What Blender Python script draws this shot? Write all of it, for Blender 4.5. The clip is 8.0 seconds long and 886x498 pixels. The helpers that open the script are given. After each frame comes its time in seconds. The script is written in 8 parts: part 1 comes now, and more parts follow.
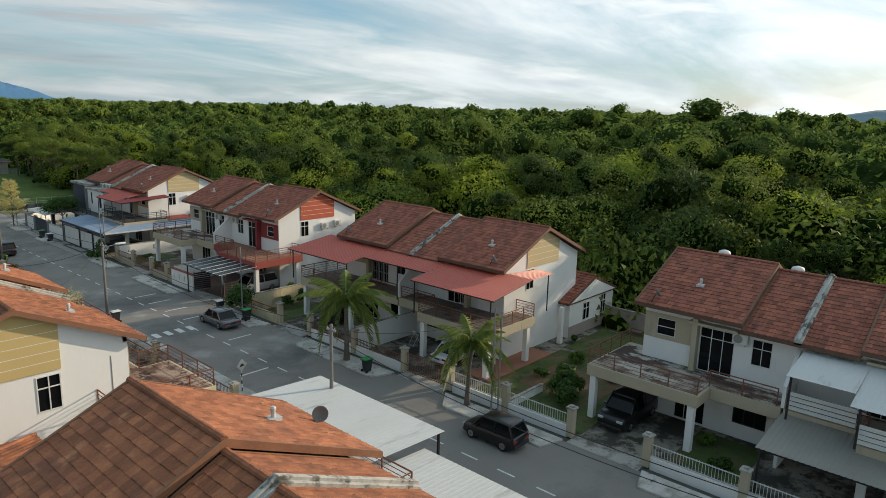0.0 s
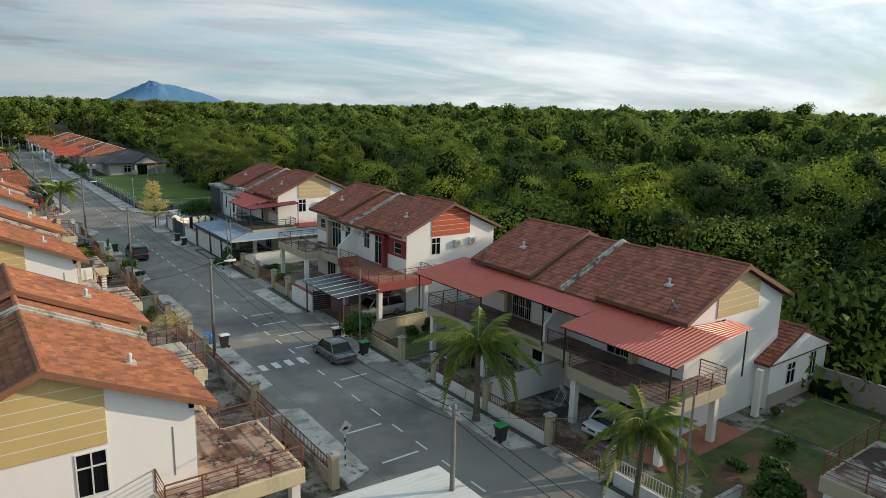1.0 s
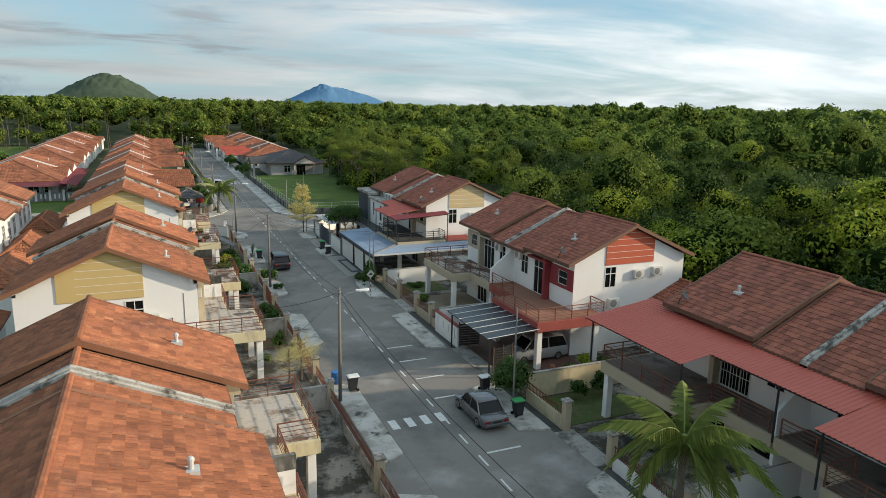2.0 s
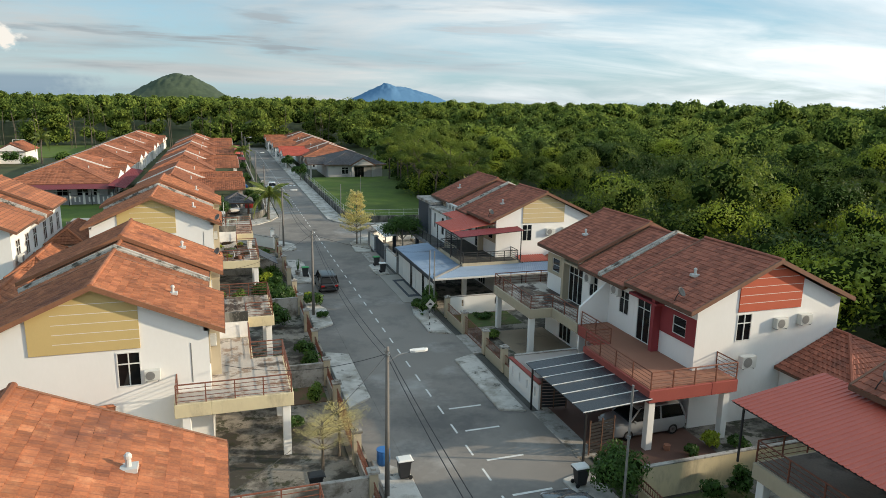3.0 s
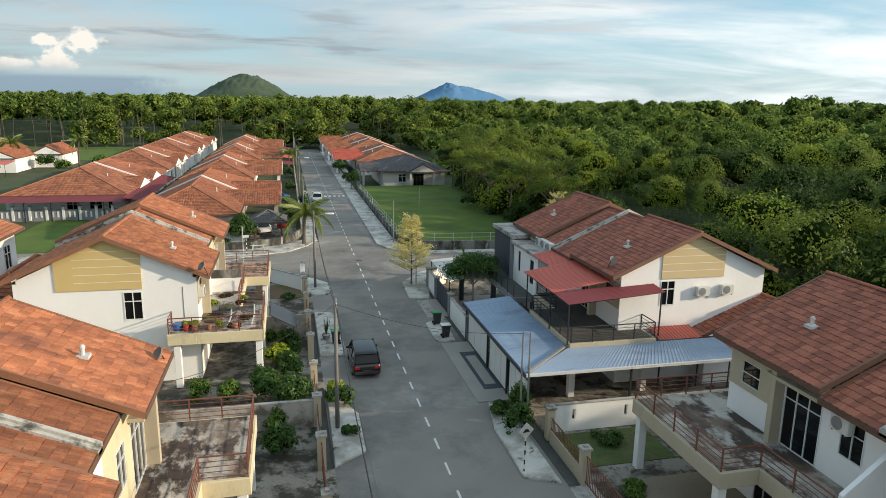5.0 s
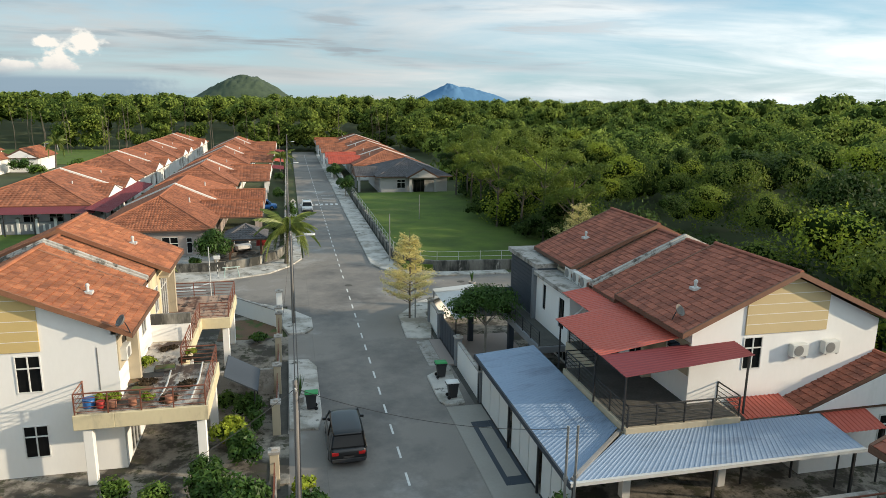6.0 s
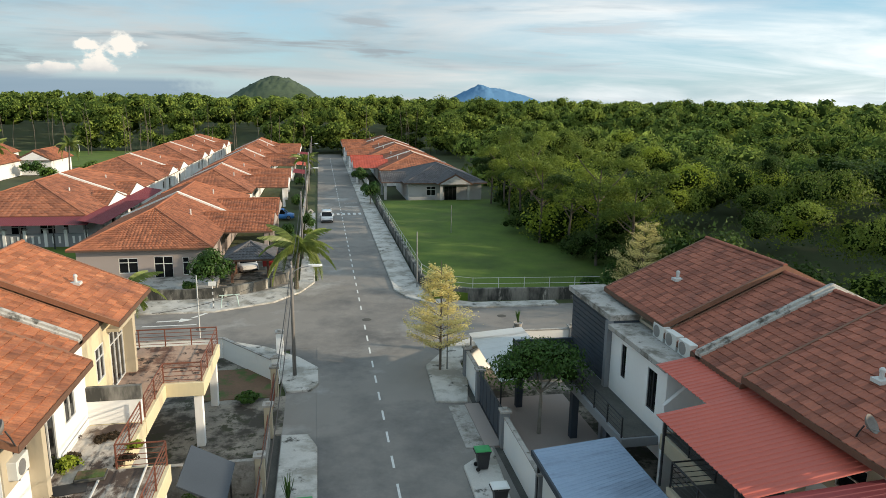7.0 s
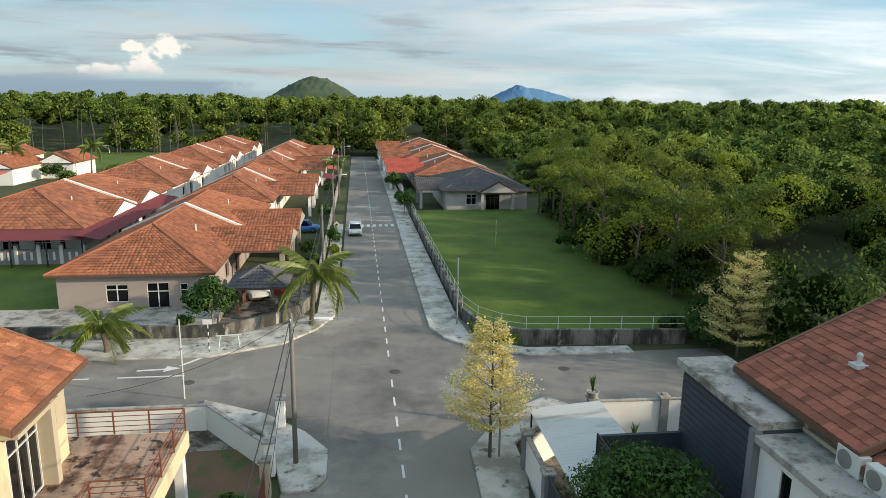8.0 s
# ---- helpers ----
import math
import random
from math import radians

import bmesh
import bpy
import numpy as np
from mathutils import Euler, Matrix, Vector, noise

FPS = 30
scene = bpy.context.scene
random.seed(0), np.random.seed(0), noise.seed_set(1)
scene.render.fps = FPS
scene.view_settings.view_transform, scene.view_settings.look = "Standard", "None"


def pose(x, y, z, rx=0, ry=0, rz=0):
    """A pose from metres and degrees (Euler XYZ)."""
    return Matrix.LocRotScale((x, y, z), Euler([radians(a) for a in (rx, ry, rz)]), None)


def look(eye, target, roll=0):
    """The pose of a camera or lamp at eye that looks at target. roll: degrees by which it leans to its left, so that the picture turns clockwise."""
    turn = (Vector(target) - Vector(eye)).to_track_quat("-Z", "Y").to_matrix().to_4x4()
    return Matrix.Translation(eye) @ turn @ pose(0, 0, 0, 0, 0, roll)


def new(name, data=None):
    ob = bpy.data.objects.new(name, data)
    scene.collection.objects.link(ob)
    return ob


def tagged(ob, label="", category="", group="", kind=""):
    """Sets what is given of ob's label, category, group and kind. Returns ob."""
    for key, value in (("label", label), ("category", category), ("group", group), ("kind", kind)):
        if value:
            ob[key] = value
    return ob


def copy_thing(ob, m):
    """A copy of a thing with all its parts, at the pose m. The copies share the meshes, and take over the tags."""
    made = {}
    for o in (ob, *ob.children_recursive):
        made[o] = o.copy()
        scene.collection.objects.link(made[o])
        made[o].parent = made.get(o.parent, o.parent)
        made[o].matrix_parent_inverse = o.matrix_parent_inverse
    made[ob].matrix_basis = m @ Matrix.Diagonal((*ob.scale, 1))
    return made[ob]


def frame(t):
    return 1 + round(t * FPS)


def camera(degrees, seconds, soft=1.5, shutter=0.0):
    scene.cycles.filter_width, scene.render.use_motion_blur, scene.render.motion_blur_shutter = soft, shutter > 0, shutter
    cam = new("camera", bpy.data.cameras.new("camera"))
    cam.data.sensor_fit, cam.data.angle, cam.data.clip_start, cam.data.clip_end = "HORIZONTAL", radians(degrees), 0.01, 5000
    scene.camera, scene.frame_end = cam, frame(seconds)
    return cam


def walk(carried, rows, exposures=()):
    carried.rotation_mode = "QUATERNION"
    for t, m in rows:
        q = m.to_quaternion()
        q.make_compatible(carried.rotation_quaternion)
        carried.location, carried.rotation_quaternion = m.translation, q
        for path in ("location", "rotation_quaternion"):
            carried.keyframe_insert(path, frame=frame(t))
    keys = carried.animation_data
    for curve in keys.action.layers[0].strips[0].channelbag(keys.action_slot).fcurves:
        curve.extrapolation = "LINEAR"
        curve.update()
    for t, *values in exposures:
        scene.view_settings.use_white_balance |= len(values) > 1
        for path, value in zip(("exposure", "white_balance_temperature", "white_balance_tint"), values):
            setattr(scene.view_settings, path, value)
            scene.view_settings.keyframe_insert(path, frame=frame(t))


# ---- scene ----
cam = camera(66.7, 8.0, soft=0.7)
METRES, EYE, TILT, TURN = 85.25, 18.1, -1.1, -48.2
ROWS = [
    (0.0, 0.0, 0.0, 0.0, 0.14, -11.07, -0.72),
    (0.5, -0.0044, 0.0593, -0.0001, 4.57, -11.06, -0.7),
    (1.0, -0.016, 0.1182, -0.0006, 12.0, -11.04, -0.71),
    (1.5, -0.0355, 0.1749, -0.0008, 19.95, -11.07, -0.72),
    (3.0, -0.1266, 0.3379, -0.0008, 30.15, -11.27, -0.73),
    (3.5, -0.163, 0.3898, -0.0004, 33.16, -11.37, -0.71),
    (4.0, -0.2003, 0.441, -0.0008, 35.07, -11.41, -0.66),
    (4.5, -0.2375, 0.491, -0.0014, 35.3, -11.39, -0.63),
    (6.0, -0.3506, 0.6431, -0.0034, 35.37, -11.3, -0.51),
    (6.5, -0.3902, 0.6936, -0.0039, 36.36, -11.27, -0.55),
    (7.0, -0.4313, 0.7427, -0.0045, 37.91, -11.22, -0.6),
    (7.5, -0.4733, 0.7903, -0.0041, 39.5, -11.21, -0.58),
    (8.0, -0.5163, 0.8368, -0.0044, 41.01, -11.21, -0.61),
]
walk(cam, [(t, pose(0, 0, EYE, TILT) @ pose(0, 0, 0, 0, 0, TURN) @ pose(METRES * x, METRES * y, METRES * z, 90 + pitch, roll, yaw)) for t, x, y, z, yaw, pitch, roll in ROWS], exposures=[(0.0, -0.40, 6790, 11), (1.0, -0.33, 6790, 11), (2.5, -0.10, 6790, 11), (8.0, -0.02, 6790, 11)])


# ---- light: low sun from the right-hand side, half-clouded evening sky ----
SUN_DIR = Vector((0.92, -0.33, 0.29)).normalized()
sun = new("sun", bpy.data.lights.new("sun", "SUN"))
sun.data.energy, sun.data.angle, sun.data.color = 4.9, radians(0.9), (1.0, 0.86, 0.66)
sun.matrix_world = look(SUN_DIR * 300, (0, 0, 0))
scene.view_settings.exposure = 0.0

world = bpy.data.worlds.new("sky")
scene.world = world
world.use_nodes = True


def wire(tree, a, b):
    tree.links.new(a, b)


HEAP_BASE = 0.026
HEAPS = ((-0.283, 0.040, 0.027, 0.022), (-0.330, 0.035, 0.036, 0.011), (-0.250, 0.066, 0.030, 0.017), (-0.292, 0.066, 0.018, 0.008))      # azimuth, height, half sizes


def build_sky():
    t = world.node_tree
    n = t.nodes
    n.clear()
    out, mixs = n.new("ShaderNodeOutputWorld"), n.new("ShaderNodeMixShader")
    blue, cloud = n.new("ShaderNodeBackground"), n.new("ShaderNodeBackground")
    sky = n.new("ShaderNodeTexSky")
    sky.sky_type, sky.sun_disc = "NISHITA", False
    sky.sun_elevation, sky.sun_rotation = math.asin(SUN_DIR.z), math.atan2(SUN_DIR.x, SUN_DIR.y)
    sky.air_density, sky.dust_density = 1.0, 0.6
    tint = n.new("ShaderNodeMix"); tint.data_type = "RGBA"
    tint.inputs[0].default_value = 0.6; tint.inputs[7].default_value = (1.8, 4.0, 5.7, 1)
    wire(t, sky.outputs[0], tint.inputs[6])
    wire(t, tint.outputs[2], blue.inputs[0])
    blue.inputs[1].default_value = 0.16
    tc, sep = n.new("ShaderNodeTexCoord"), n.new("ShaderNodeSeparateXYZ")
    wire(t, tc.outputs["Generated"], sep.inputs[0])
    # flatten the direction on a cloud layer: x / (z + k), y / (z + k)
    add = n.new("ShaderNodeMath"); add.operation = "ADD"; add.inputs[1].default_value = 0.15
    wire(t, sep.outputs[2], add.inputs[0])
    comb = n.new("ShaderNodeCombineXYZ")
    for i in (0, 1):
        d = n.new("ShaderNodeMath"); d.operation = "DIVIDE"
        wire(t, sep.outputs[i], d.inputs[0]); wire(t, add.outputs[0], d.inputs[1])
        wire(t, d.outputs[0], comb.inputs[i])
    big = n.new("ShaderNodeTexNoise")
    big.inputs["Scale"].default_value, big.inputs["Detail"].default_value, big.inputs["Roughness"].default_value = 0.75, 9, 0.58
    big.inputs["Distortion"].default_value = 0.5
    mp = n.new("ShaderNodeMapping")
    mp.inputs["Scale"].default_value = (0.55, 1.0, 1.0)
    mp.inputs["Rotation"].default_value = (0, 0, radians(25))
    mp.inputs["Location"].default_value = (1.3, 0.4, 0)
    wire(t, comb.outputs[0], mp.inputs[0]); wire(t, mp.outputs[0], big.inputs["Vector"])
    cover = n.new("ShaderNodeValToRGB")
    cover.color_ramp.elements[0].position, cover.color_ramp.elements[1].position = 0.40, 0.60
    wire(t, big.outputs["Fac"], cover.inputs[0])
    # grey undersides of the thicker clouds
    thick = n.new("ShaderNodeTexNoise")
    thick.inputs["Scale"].default_value, thick.inputs["Detail"].default_value = 1.1, 6
    mp2 = n.new("ShaderNodeMapping")
    mp2.inputs["Scale"].default_value = (0.35, 1.0, 1.0); mp2.inputs["Rotation"].default_value = (0, 0, radians(10))
    mp2.inputs["Location"].default_value = (4.0, 2.2, 0)
    wire(t, comb.outputs[0], mp2.inputs[0]); wire(t, mp2.outputs[0], thick.inputs["Vector"])
    grey = n.new("ShaderNodeValToRGB")
    e = grey.color_ramp.elements
    e[0].position, e[0].color = 0.42, (0.86, 0.95, 1.0, 1)
    e[1].position, e[1].color = 0.66, (0.52, 0.62, 0.69, 1)
    wire(t, thick.outputs["Fac"], grey.inputs[0])
    # brighter towards the sun
    dot = n.new("ShaderNodeVectorMath"); dot.operation = "DOT_PRODUCT"
    dot.inputs[1].default_value = SUN_DIR
    wire(t, tc.outputs["Generated"], dot.inputs[0])
    mr = n.new("ShaderNodeMapRange")
    mr.inputs["From Min"].default_value, mr.inputs["From Max"].default_value = -0.3, 0.9
    mr.inputs["To Min"].default_value, mr.inputs["To Max"].default_value = 0.66, 1.75
    wire(t, dot.outputs["Value"], mr.inputs["Value"])
    wire(t, mr.outputs[0], cloud.inputs[1])
    def math_node(op, *args):
        m = n.new("ShaderNodeMath"); m.operation = op; m.use_clamp = False
        for i, q in enumerate(args):
            if isinstance(q, (int, float)):
                m.inputs[i].default_value = q
            else:
                wire(t, q, m.inputs[i])
        return m.outputs[0]

    def step(value, lo, hi):
        m = n.new("ShaderNodeMapRange"); m.interpolation_type = "SMOOTHSTEP"
        m.inputs["From Min"].default_value, m.inputs["From Max"].default_value = lo, hi
        wire(t, value, m.inputs["Value"])
        return m.outputs[0]

    def blend(fac, a, b):
        m = n.new("ShaderNodeMix"); m.data_type = "RGBA"
        wire(t, fac, m.inputs[0])
        for i, q in ((6, a), (7, b)):
            if isinstance(q, tuple):
                m.inputs[i].default_value = q
            else:
                wire(t, q, m.inputs[i])
        return m.outputs[2]

    def puffs(scale, detail, rough, sx, sy, ox=0.0, oy=0.0, warp=0.0):
        """Noise over azimuth and height."""
        v, q = n.new("ShaderNodeCombineXYZ"), n.new("ShaderNodeTexNoise")
        wire(t, math_node("MULTIPLY_ADD", azimuth, sx, ox), v.inputs[0])
        wire(t, math_node("MULTIPLY_ADD", sep.outputs[2], sy, oy), v.inputs[1])
        q.inputs["Scale"].default_value, q.inputs["Detail"].default_value = scale, detail
        q.inputs["Roughness"].default_value, q.inputs["Distortion"].default_value = rough, warp
        wire(t, v.outputs[0], q.inputs["Vector"])
        return q.outputs["Fac"]

    azimuth = math_node("ARCTAN2", sep.outputs[0], sep.outputs[1])
    height = sep.outputs[2]
    veil = math_node("MULTIPLY", cover.outputs[0], 0.9)
    # thin bright wisps
    wisp = step(puffs(1.0, 7, 0.55, 2.4, 13.0, 2.0, 1.0, 0.6), 0.42, 0.72)
    # long flat grey clouds over the skyline
    band = math_node("MULTIPLY", step(height, 0.015, 0.04), math_node("SUBTRACT", 1.0, step(height, 0.10, 0.20)))
    flat = math_node("MULTIPLY", step(puffs(1.0, 7, 0.56, 4.6, 44.0, 5.3, 2.1, 0.35), 0.50, 0.67), band)
    flat = math_node("MULTIPLY", flat, math_node("SUBTRACT", 1.0, step(azimuth, 0.35, 0.8)))
    # heap cloud: lobes with a level base
    heap = puffs(1.0, 6, 0.55, 60.0, 80.0, 3.4, 1.7)
    lobes = None
    for az, el, rx, ry in HEAPS:
        dx = math_node("DIVIDE", math_node("SUBTRACT", azimuth, az), rx)
        dy = math_node("DIVIDE", math_node("SUBTRACT", height, el), ry)
        r = math_node("SQRT", math_node("ADD", math_node("MULTIPLY", dx, dx), math_node("MULTIPLY", dy, dy)))
        one = math_node("SUBTRACT", 1.0, r)
        lobes = one if lobes is None else math_node("MAXIMUM", lobes, one)
    lump = math_node("ADD", lobes, math_node("MULTIPLY", math_node("SUBTRACT", heap, 0.5), 1.7))
    puff = math_node("MULTIPLY", step(lump, 0.03, 0.42), step(height, HEAP_BASE, HEAP_BASE + 0.010))
    # blue-grey bank low on that side
    bank = math_node("MULTIPLY", math_node("SUBTRACT", 1.0, step(height, HEAP_BASE - 0.006, HEAP_BASE + 0.008)),
                     math_node("SUBTRACT", 1.0, step(math_node("ADD", azimuth, math_node("MULTIPLY", heap, 0.12)), -0.15, -0.03)))
    col = blend(wisp, grey.outputs[0], (0.98, 1.02, 1.03, 1))
    col = blend(math_node("MULTIPLY", flat, 0.6), col, (0.42, 0.51, 0.59, 1))
    col = blend(math_node("MULTIPLY", bank, 0.85), col, (0.36, 0.55, 0.74, 1))
    shade = step(math_node("ADD", height, math_node("MULTIPLY", heap, 0.02)), HEAP_BASE + 0.006, HEAP_BASE + 0.034)
    col = blend(puff, col, blend(shade, (0.85, 0.93, 1.0, 1), (1.5, 1.47, 1.38, 1)))
    wire(t, col, cloud.inputs[0])
    amount = math_node("MAXIMUM", math_node("MAXIMUM", veil, math_node("MULTIPLY", wisp, 0.75)), math_node("MAXIMUM", math_node("MULTIPLY", flat, 0.9), math_node("MAXIMUM", math_node("MULTIPLY", bank, 0.9), puff)))
    wire(t, amount, mixs.inputs[0])
    wire(t, blue.outputs[0], mixs.inputs[1]); wire(t, cloud.outputs[0], mixs.inputs[2])
    wire(t, mixs.outputs[0], out.inputs[0])


build_sky()


# ---- materials ----
def material(name, base, dark=None, scale=2.0, fine=25.0, rough=0.8, bump=0.15, metal=0.0, contrast=0.5, island=0.0,
             piece=0.0, stain=None, stain_scale=0.6, stain_at=(0.55, 0.7), stretch=(1, 1, 1), spec=0.4, stain2=None):
    """Base colour varied at two scales; optional stains; island/piece: random lightness of leaves or pieces."""
    m = bpy.data.materials.new(name)
    m.use_nodes = True
    t = m.node_tree
    n = t.nodes
    bs = n["Principled BSDF"]
    bs.inputs["Roughness"].default_value, bs.inputs["Metallic"].default_value = rough, metal
    bs.inputs["Specular IOR Level"].default_value = spec
    dark = dark or tuple(c * 0.72 for c in base)
    tc, mp = n.new("ShaderNodeTexCoord"), n.new("ShaderNodeMapping")
    mp.inputs["Scale"].default_value = stretch
    geo = n.new("ShaderNodeNewGeometry")
    wire(t, geo.outputs["Position"], mp.inputs[0])
    n1, n2 = n.new("ShaderNodeTexNoise"), n.new("ShaderNodeTexNoise")
    n1.inputs["Scale"].default_value, n1.inputs["Detail"].default_value = scale, 4
    n2.inputs["Scale"].default_value, n2.inputs["Detail"].default_value = fine, 3
    wire(t, mp.outputs[0], n1.inputs["Vector"]); wire(t, mp.outputs[0], n2.inputs["Vector"])
    av = n.new("ShaderNodeMath"); av.operation = "MULTIPLY_ADD"
    av.inputs[1].default_value = 0.6
    half = n.new("ShaderNodeMath"); half.operation = "MULTIPLY"; half.inputs[1].default_value = 0.4
    wire(t, n2.outputs["Fac"], half.inputs[0]); wire(t, n1.outputs["Fac"], av.inputs[0]); wire(t, half.outputs[0], av.inputs[2])
    ramp = n.new("ShaderNodeValToRGB")
    e = ramp.color_ramp.elements
    e[0].position, e[1].position = 0.5 - 0.22 / (0.4 + contrast), 0.5 + 0.22 / (0.4 + contrast)
    e[0].color, e[1].color = (*dark, 1), (*base, 1)
    wire(t, av.outputs[0], ramp.inputs[0])
    col = ramp.outputs[0]
    if stain:
        n3 = n.new("ShaderNodeTexNoise")
        n3.inputs["Scale"].default_value, n3.inputs["Detail"].default_value, n3.inputs["Roughness"].default_value = stain_scale, 8, 0.65
        wire(t, mp.outputs[0], n3.inputs["Vector"])
        r3 = n.new("ShaderNodeValToRGB")
        r3.color_ramp.elements[0].position, r3.color_ramp.elements[1].position = stain_at
        wire(t, n3.outputs["Fac"], r3.inputs[0])
        mx = n.new("ShaderNodeMix"); mx.data_type = "RGBA"
        wire(t, r3.outputs[0], mx.inputs[0]); wire(t, col, mx.inputs[6]); mx.inputs[7].default_value = (*stain, 1)
        col = mx.outputs[2]
    if stain2:
        tone, sc2, lo2, hi2 = stain2
        n4, off = n.new("ShaderNodeTexNoise"), n.new("ShaderNodeVectorMath")
        off.operation = "ADD"; off.inputs[1].default_value = (31.0, 17.0, 5.0)
        n4.inputs["Scale"].default_value, n4.inputs["Detail"].default_value, n4.inputs["Roughness"].default_value = sc2, 9, 0.7
        wire(t, mp.outputs[0], off.inputs[0]); wire(t, off.outputs[0], n4.inputs["Vector"])
        r4 = n.new("ShaderNodeValToRGB")
        r4.color_ramp.elements[0].position, r4.color_ramp.elements[1].position = lo2, hi2
        wire(t, n4.outputs["Fac"], r4.inputs[0])
        mx2 = n.new("ShaderNodeMix"); mx2.data_type = "RGBA"
        wire(t, r4.outputs[0], mx2.inputs[0]); wire(t, col, mx2.inputs[6]); mx2.inputs[7].default_value = (*tone, 1)
        col = mx2.outputs[2]
    for amount, src in ((island, geo.outputs["Random Per Island"]), (piece, None)):
        if amount:
            if src is None:
                src = n.new("ShaderNodeObjectInfo").outputs["Random"]
            mr = n.new("ShaderNodeMapRange")
            mr.inputs["To Min"].default_value, mr.inputs["To Max"].default_value = 1 - amount, 1 + amount
            wire(t, src, mr.inputs["Value"])
            hs = n.new("ShaderNodeHueSaturation")
            wire(t, mr.outputs[0], hs.inputs["Value"]); wire(t, col, hs.inputs["Color"])
            col = hs.outputs[0]
    wire(t, col, bs.inputs["Base Color"])
    if bump:
        b = n.new("ShaderNodeBump")
        b.inputs["Strength"].default_value, b.inputs["Distance"].default_value = bump, 0.03
        wire(t, n2.outputs["Fac"], b.inputs["Height"]); wire(t, b.outputs[0], bs.inputs["Normal"])
    return m


M = {}
M["asphalt"] = material("asphalt", (0.262, 0.240, 0.214), (0.205, 0.187, 0.167), 0.35, 30, 0.85, 0.25, stain=(0.36, 0.345, 0.32), stain_scale=0.11, stain_at=(0.56, 0.68), stain2=((0.125, 0.119, 0.112), 0.12, 0.49, 0.66))
M["paint_line"] = material("road_paint", (0.80, 0.80, 0.76), (0.5, 0.5, 0.48), 3, 20, 0.8, 0.1)
M["concrete"] = material("concrete", (0.50, 0.47, 0.43), (0.33, 0.31, 0.28), 0.8, 14, 0.9, 0.2, stain=(0.15, 0.135, 0.11), stain_scale=0.8, stain_at=(0.47, 0.62), stain2=((0.09, 0.08, 0.065), 2.4, 0.58, 0.68))
M["kerb"] = material("kerb_concrete", (0.62, 0.59, 0.54), (0.44, 0.42, 0.385), 0.8, 14, 0.9, 0.2, stain=(0.30, 0.28, 0.24), stain_scale=0.6, stain_at=(0.45, 0.6), stain2=((0.07, 0.065, 0.055), 1.3, 0.57, 0.66))
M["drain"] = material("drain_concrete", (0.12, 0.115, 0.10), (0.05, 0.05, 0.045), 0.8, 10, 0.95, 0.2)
M["driveway"] = material("driveway_concrete", (0.36, 0.325, 0.275), (0.20, 0.18, 0.15), 0.5, 10, 0.9, 0.2, stain=(0.06, 0.053, 0.043), stain_scale=0.45, stain_at=(0.45, 0.56), stain2=((0.05, 0.052, 0.03), 1.3, 0.52, 0.60))
M["terrace"] = material("terrace_screed", (0.60, 0.55, 0.48), (0.38, 0.33, 0.28), 0.6, 12, 0.9, 0.2, stain=(0.075, 0.052, 0.042), stain_scale=0.95, stain_at=(0.455, 0.54), stretch=(1.0, 0.55, 1), stain2=((0.20, 0.14, 0.10), 0.5, 0.5, 0.62))
M["terrace_brown"] = material("terrace_worn", (0.50, 0.35, 0.26), (0.34, 0.22, 0.16), 0.6, 12, 0.9, 0.2, stain=(0.15, 0.075, 0.05), stain_scale=0.7, stain_at=(0.49, 0.6), stain2=((0.05, 0.035, 0.028), 1.7, 0.55, 0.60))
M["terrace_pale"] = material("pale_terrace_screed", (0.60, 0.54, 0.47), (0.46, 0.40, 0.34), 0.5, 12, 0.9, 0.2, stain=(0.13, 0.10, 0.08), stain_scale=0.5, stain_at=(0.55, 0.64), stain2=((0.30, 0.21, 0.15), 1.1, 0.52, 0.62))
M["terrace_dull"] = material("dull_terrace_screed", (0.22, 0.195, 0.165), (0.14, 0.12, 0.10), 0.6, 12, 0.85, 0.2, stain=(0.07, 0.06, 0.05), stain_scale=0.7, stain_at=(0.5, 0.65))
M["terrace_red"] = material("terrace_terracotta", (0.36, 0.165, 0.105), (0.28, 0.125, 0.08), 0.5, 12, 0.85, 0.1)
M["wall_white"] = material("white_render", (0.86, 0.85, 0.82), (0.78, 0.77, 0.74), 0.7, 8, 0.85, 0.06, contrast=0.2, stain=(0.55, 0.53, 0.49), stain_scale=0.35, stain_at=(0.62, 0.9), stretch=(1, 1, 0.35))
# stain tone: dirt, and the dimness of shaded terrace edges put into colour
M["wall_cream"] = material("cream_render", (0.70, 0.61, 0.40), (0.58, 0.50, 0.33), 0.7, 8, 0.85, 0.06, contrast=0.3, stain=(0.30, 0.26, 0.19), stain_scale=0.9, stain_at=(0.52, 0.75), stretch=(1, 1, 0.4))
M["wall_beige"] = material("beige_render", (0.50, 0.43, 0.31), (0.42, 0.36, 0.26), 0.8, 8, 0.85, 0.06, contrast=0.3, stain=(0.2, 0.18, 0.15), stain_scale=0.8, stain_at=(0.6, 0.85), stretch=(1, 1, 0.3))
M["panel_yellow"] = material("ochre_panel", (0.62, 0.46, 0.20), (0.54, 0.40, 0.17), 0.7, 10, 0.8, 0.06, contrast=0.2)
M["panel_cream"] = material("sand_panel", (0.62, 0.48, 0.26), (0.55, 0.43, 0.24), 0.7, 10, 0.8, 0.06, contrast=0.2)
M["panel_red"] = material("vermilion_panel", (0.55, 0.12, 0.06), (0.47, 0.10, 0.05), 0.7, 10, 0.75, 0.06, contrast=0.2)
M["dark_red"] = material("crimson_render", (0.30, 0.045, 0.05), (0.25, 0.04, 0.045), 0.7, 10, 0.8, 0.06, contrast=0.2)
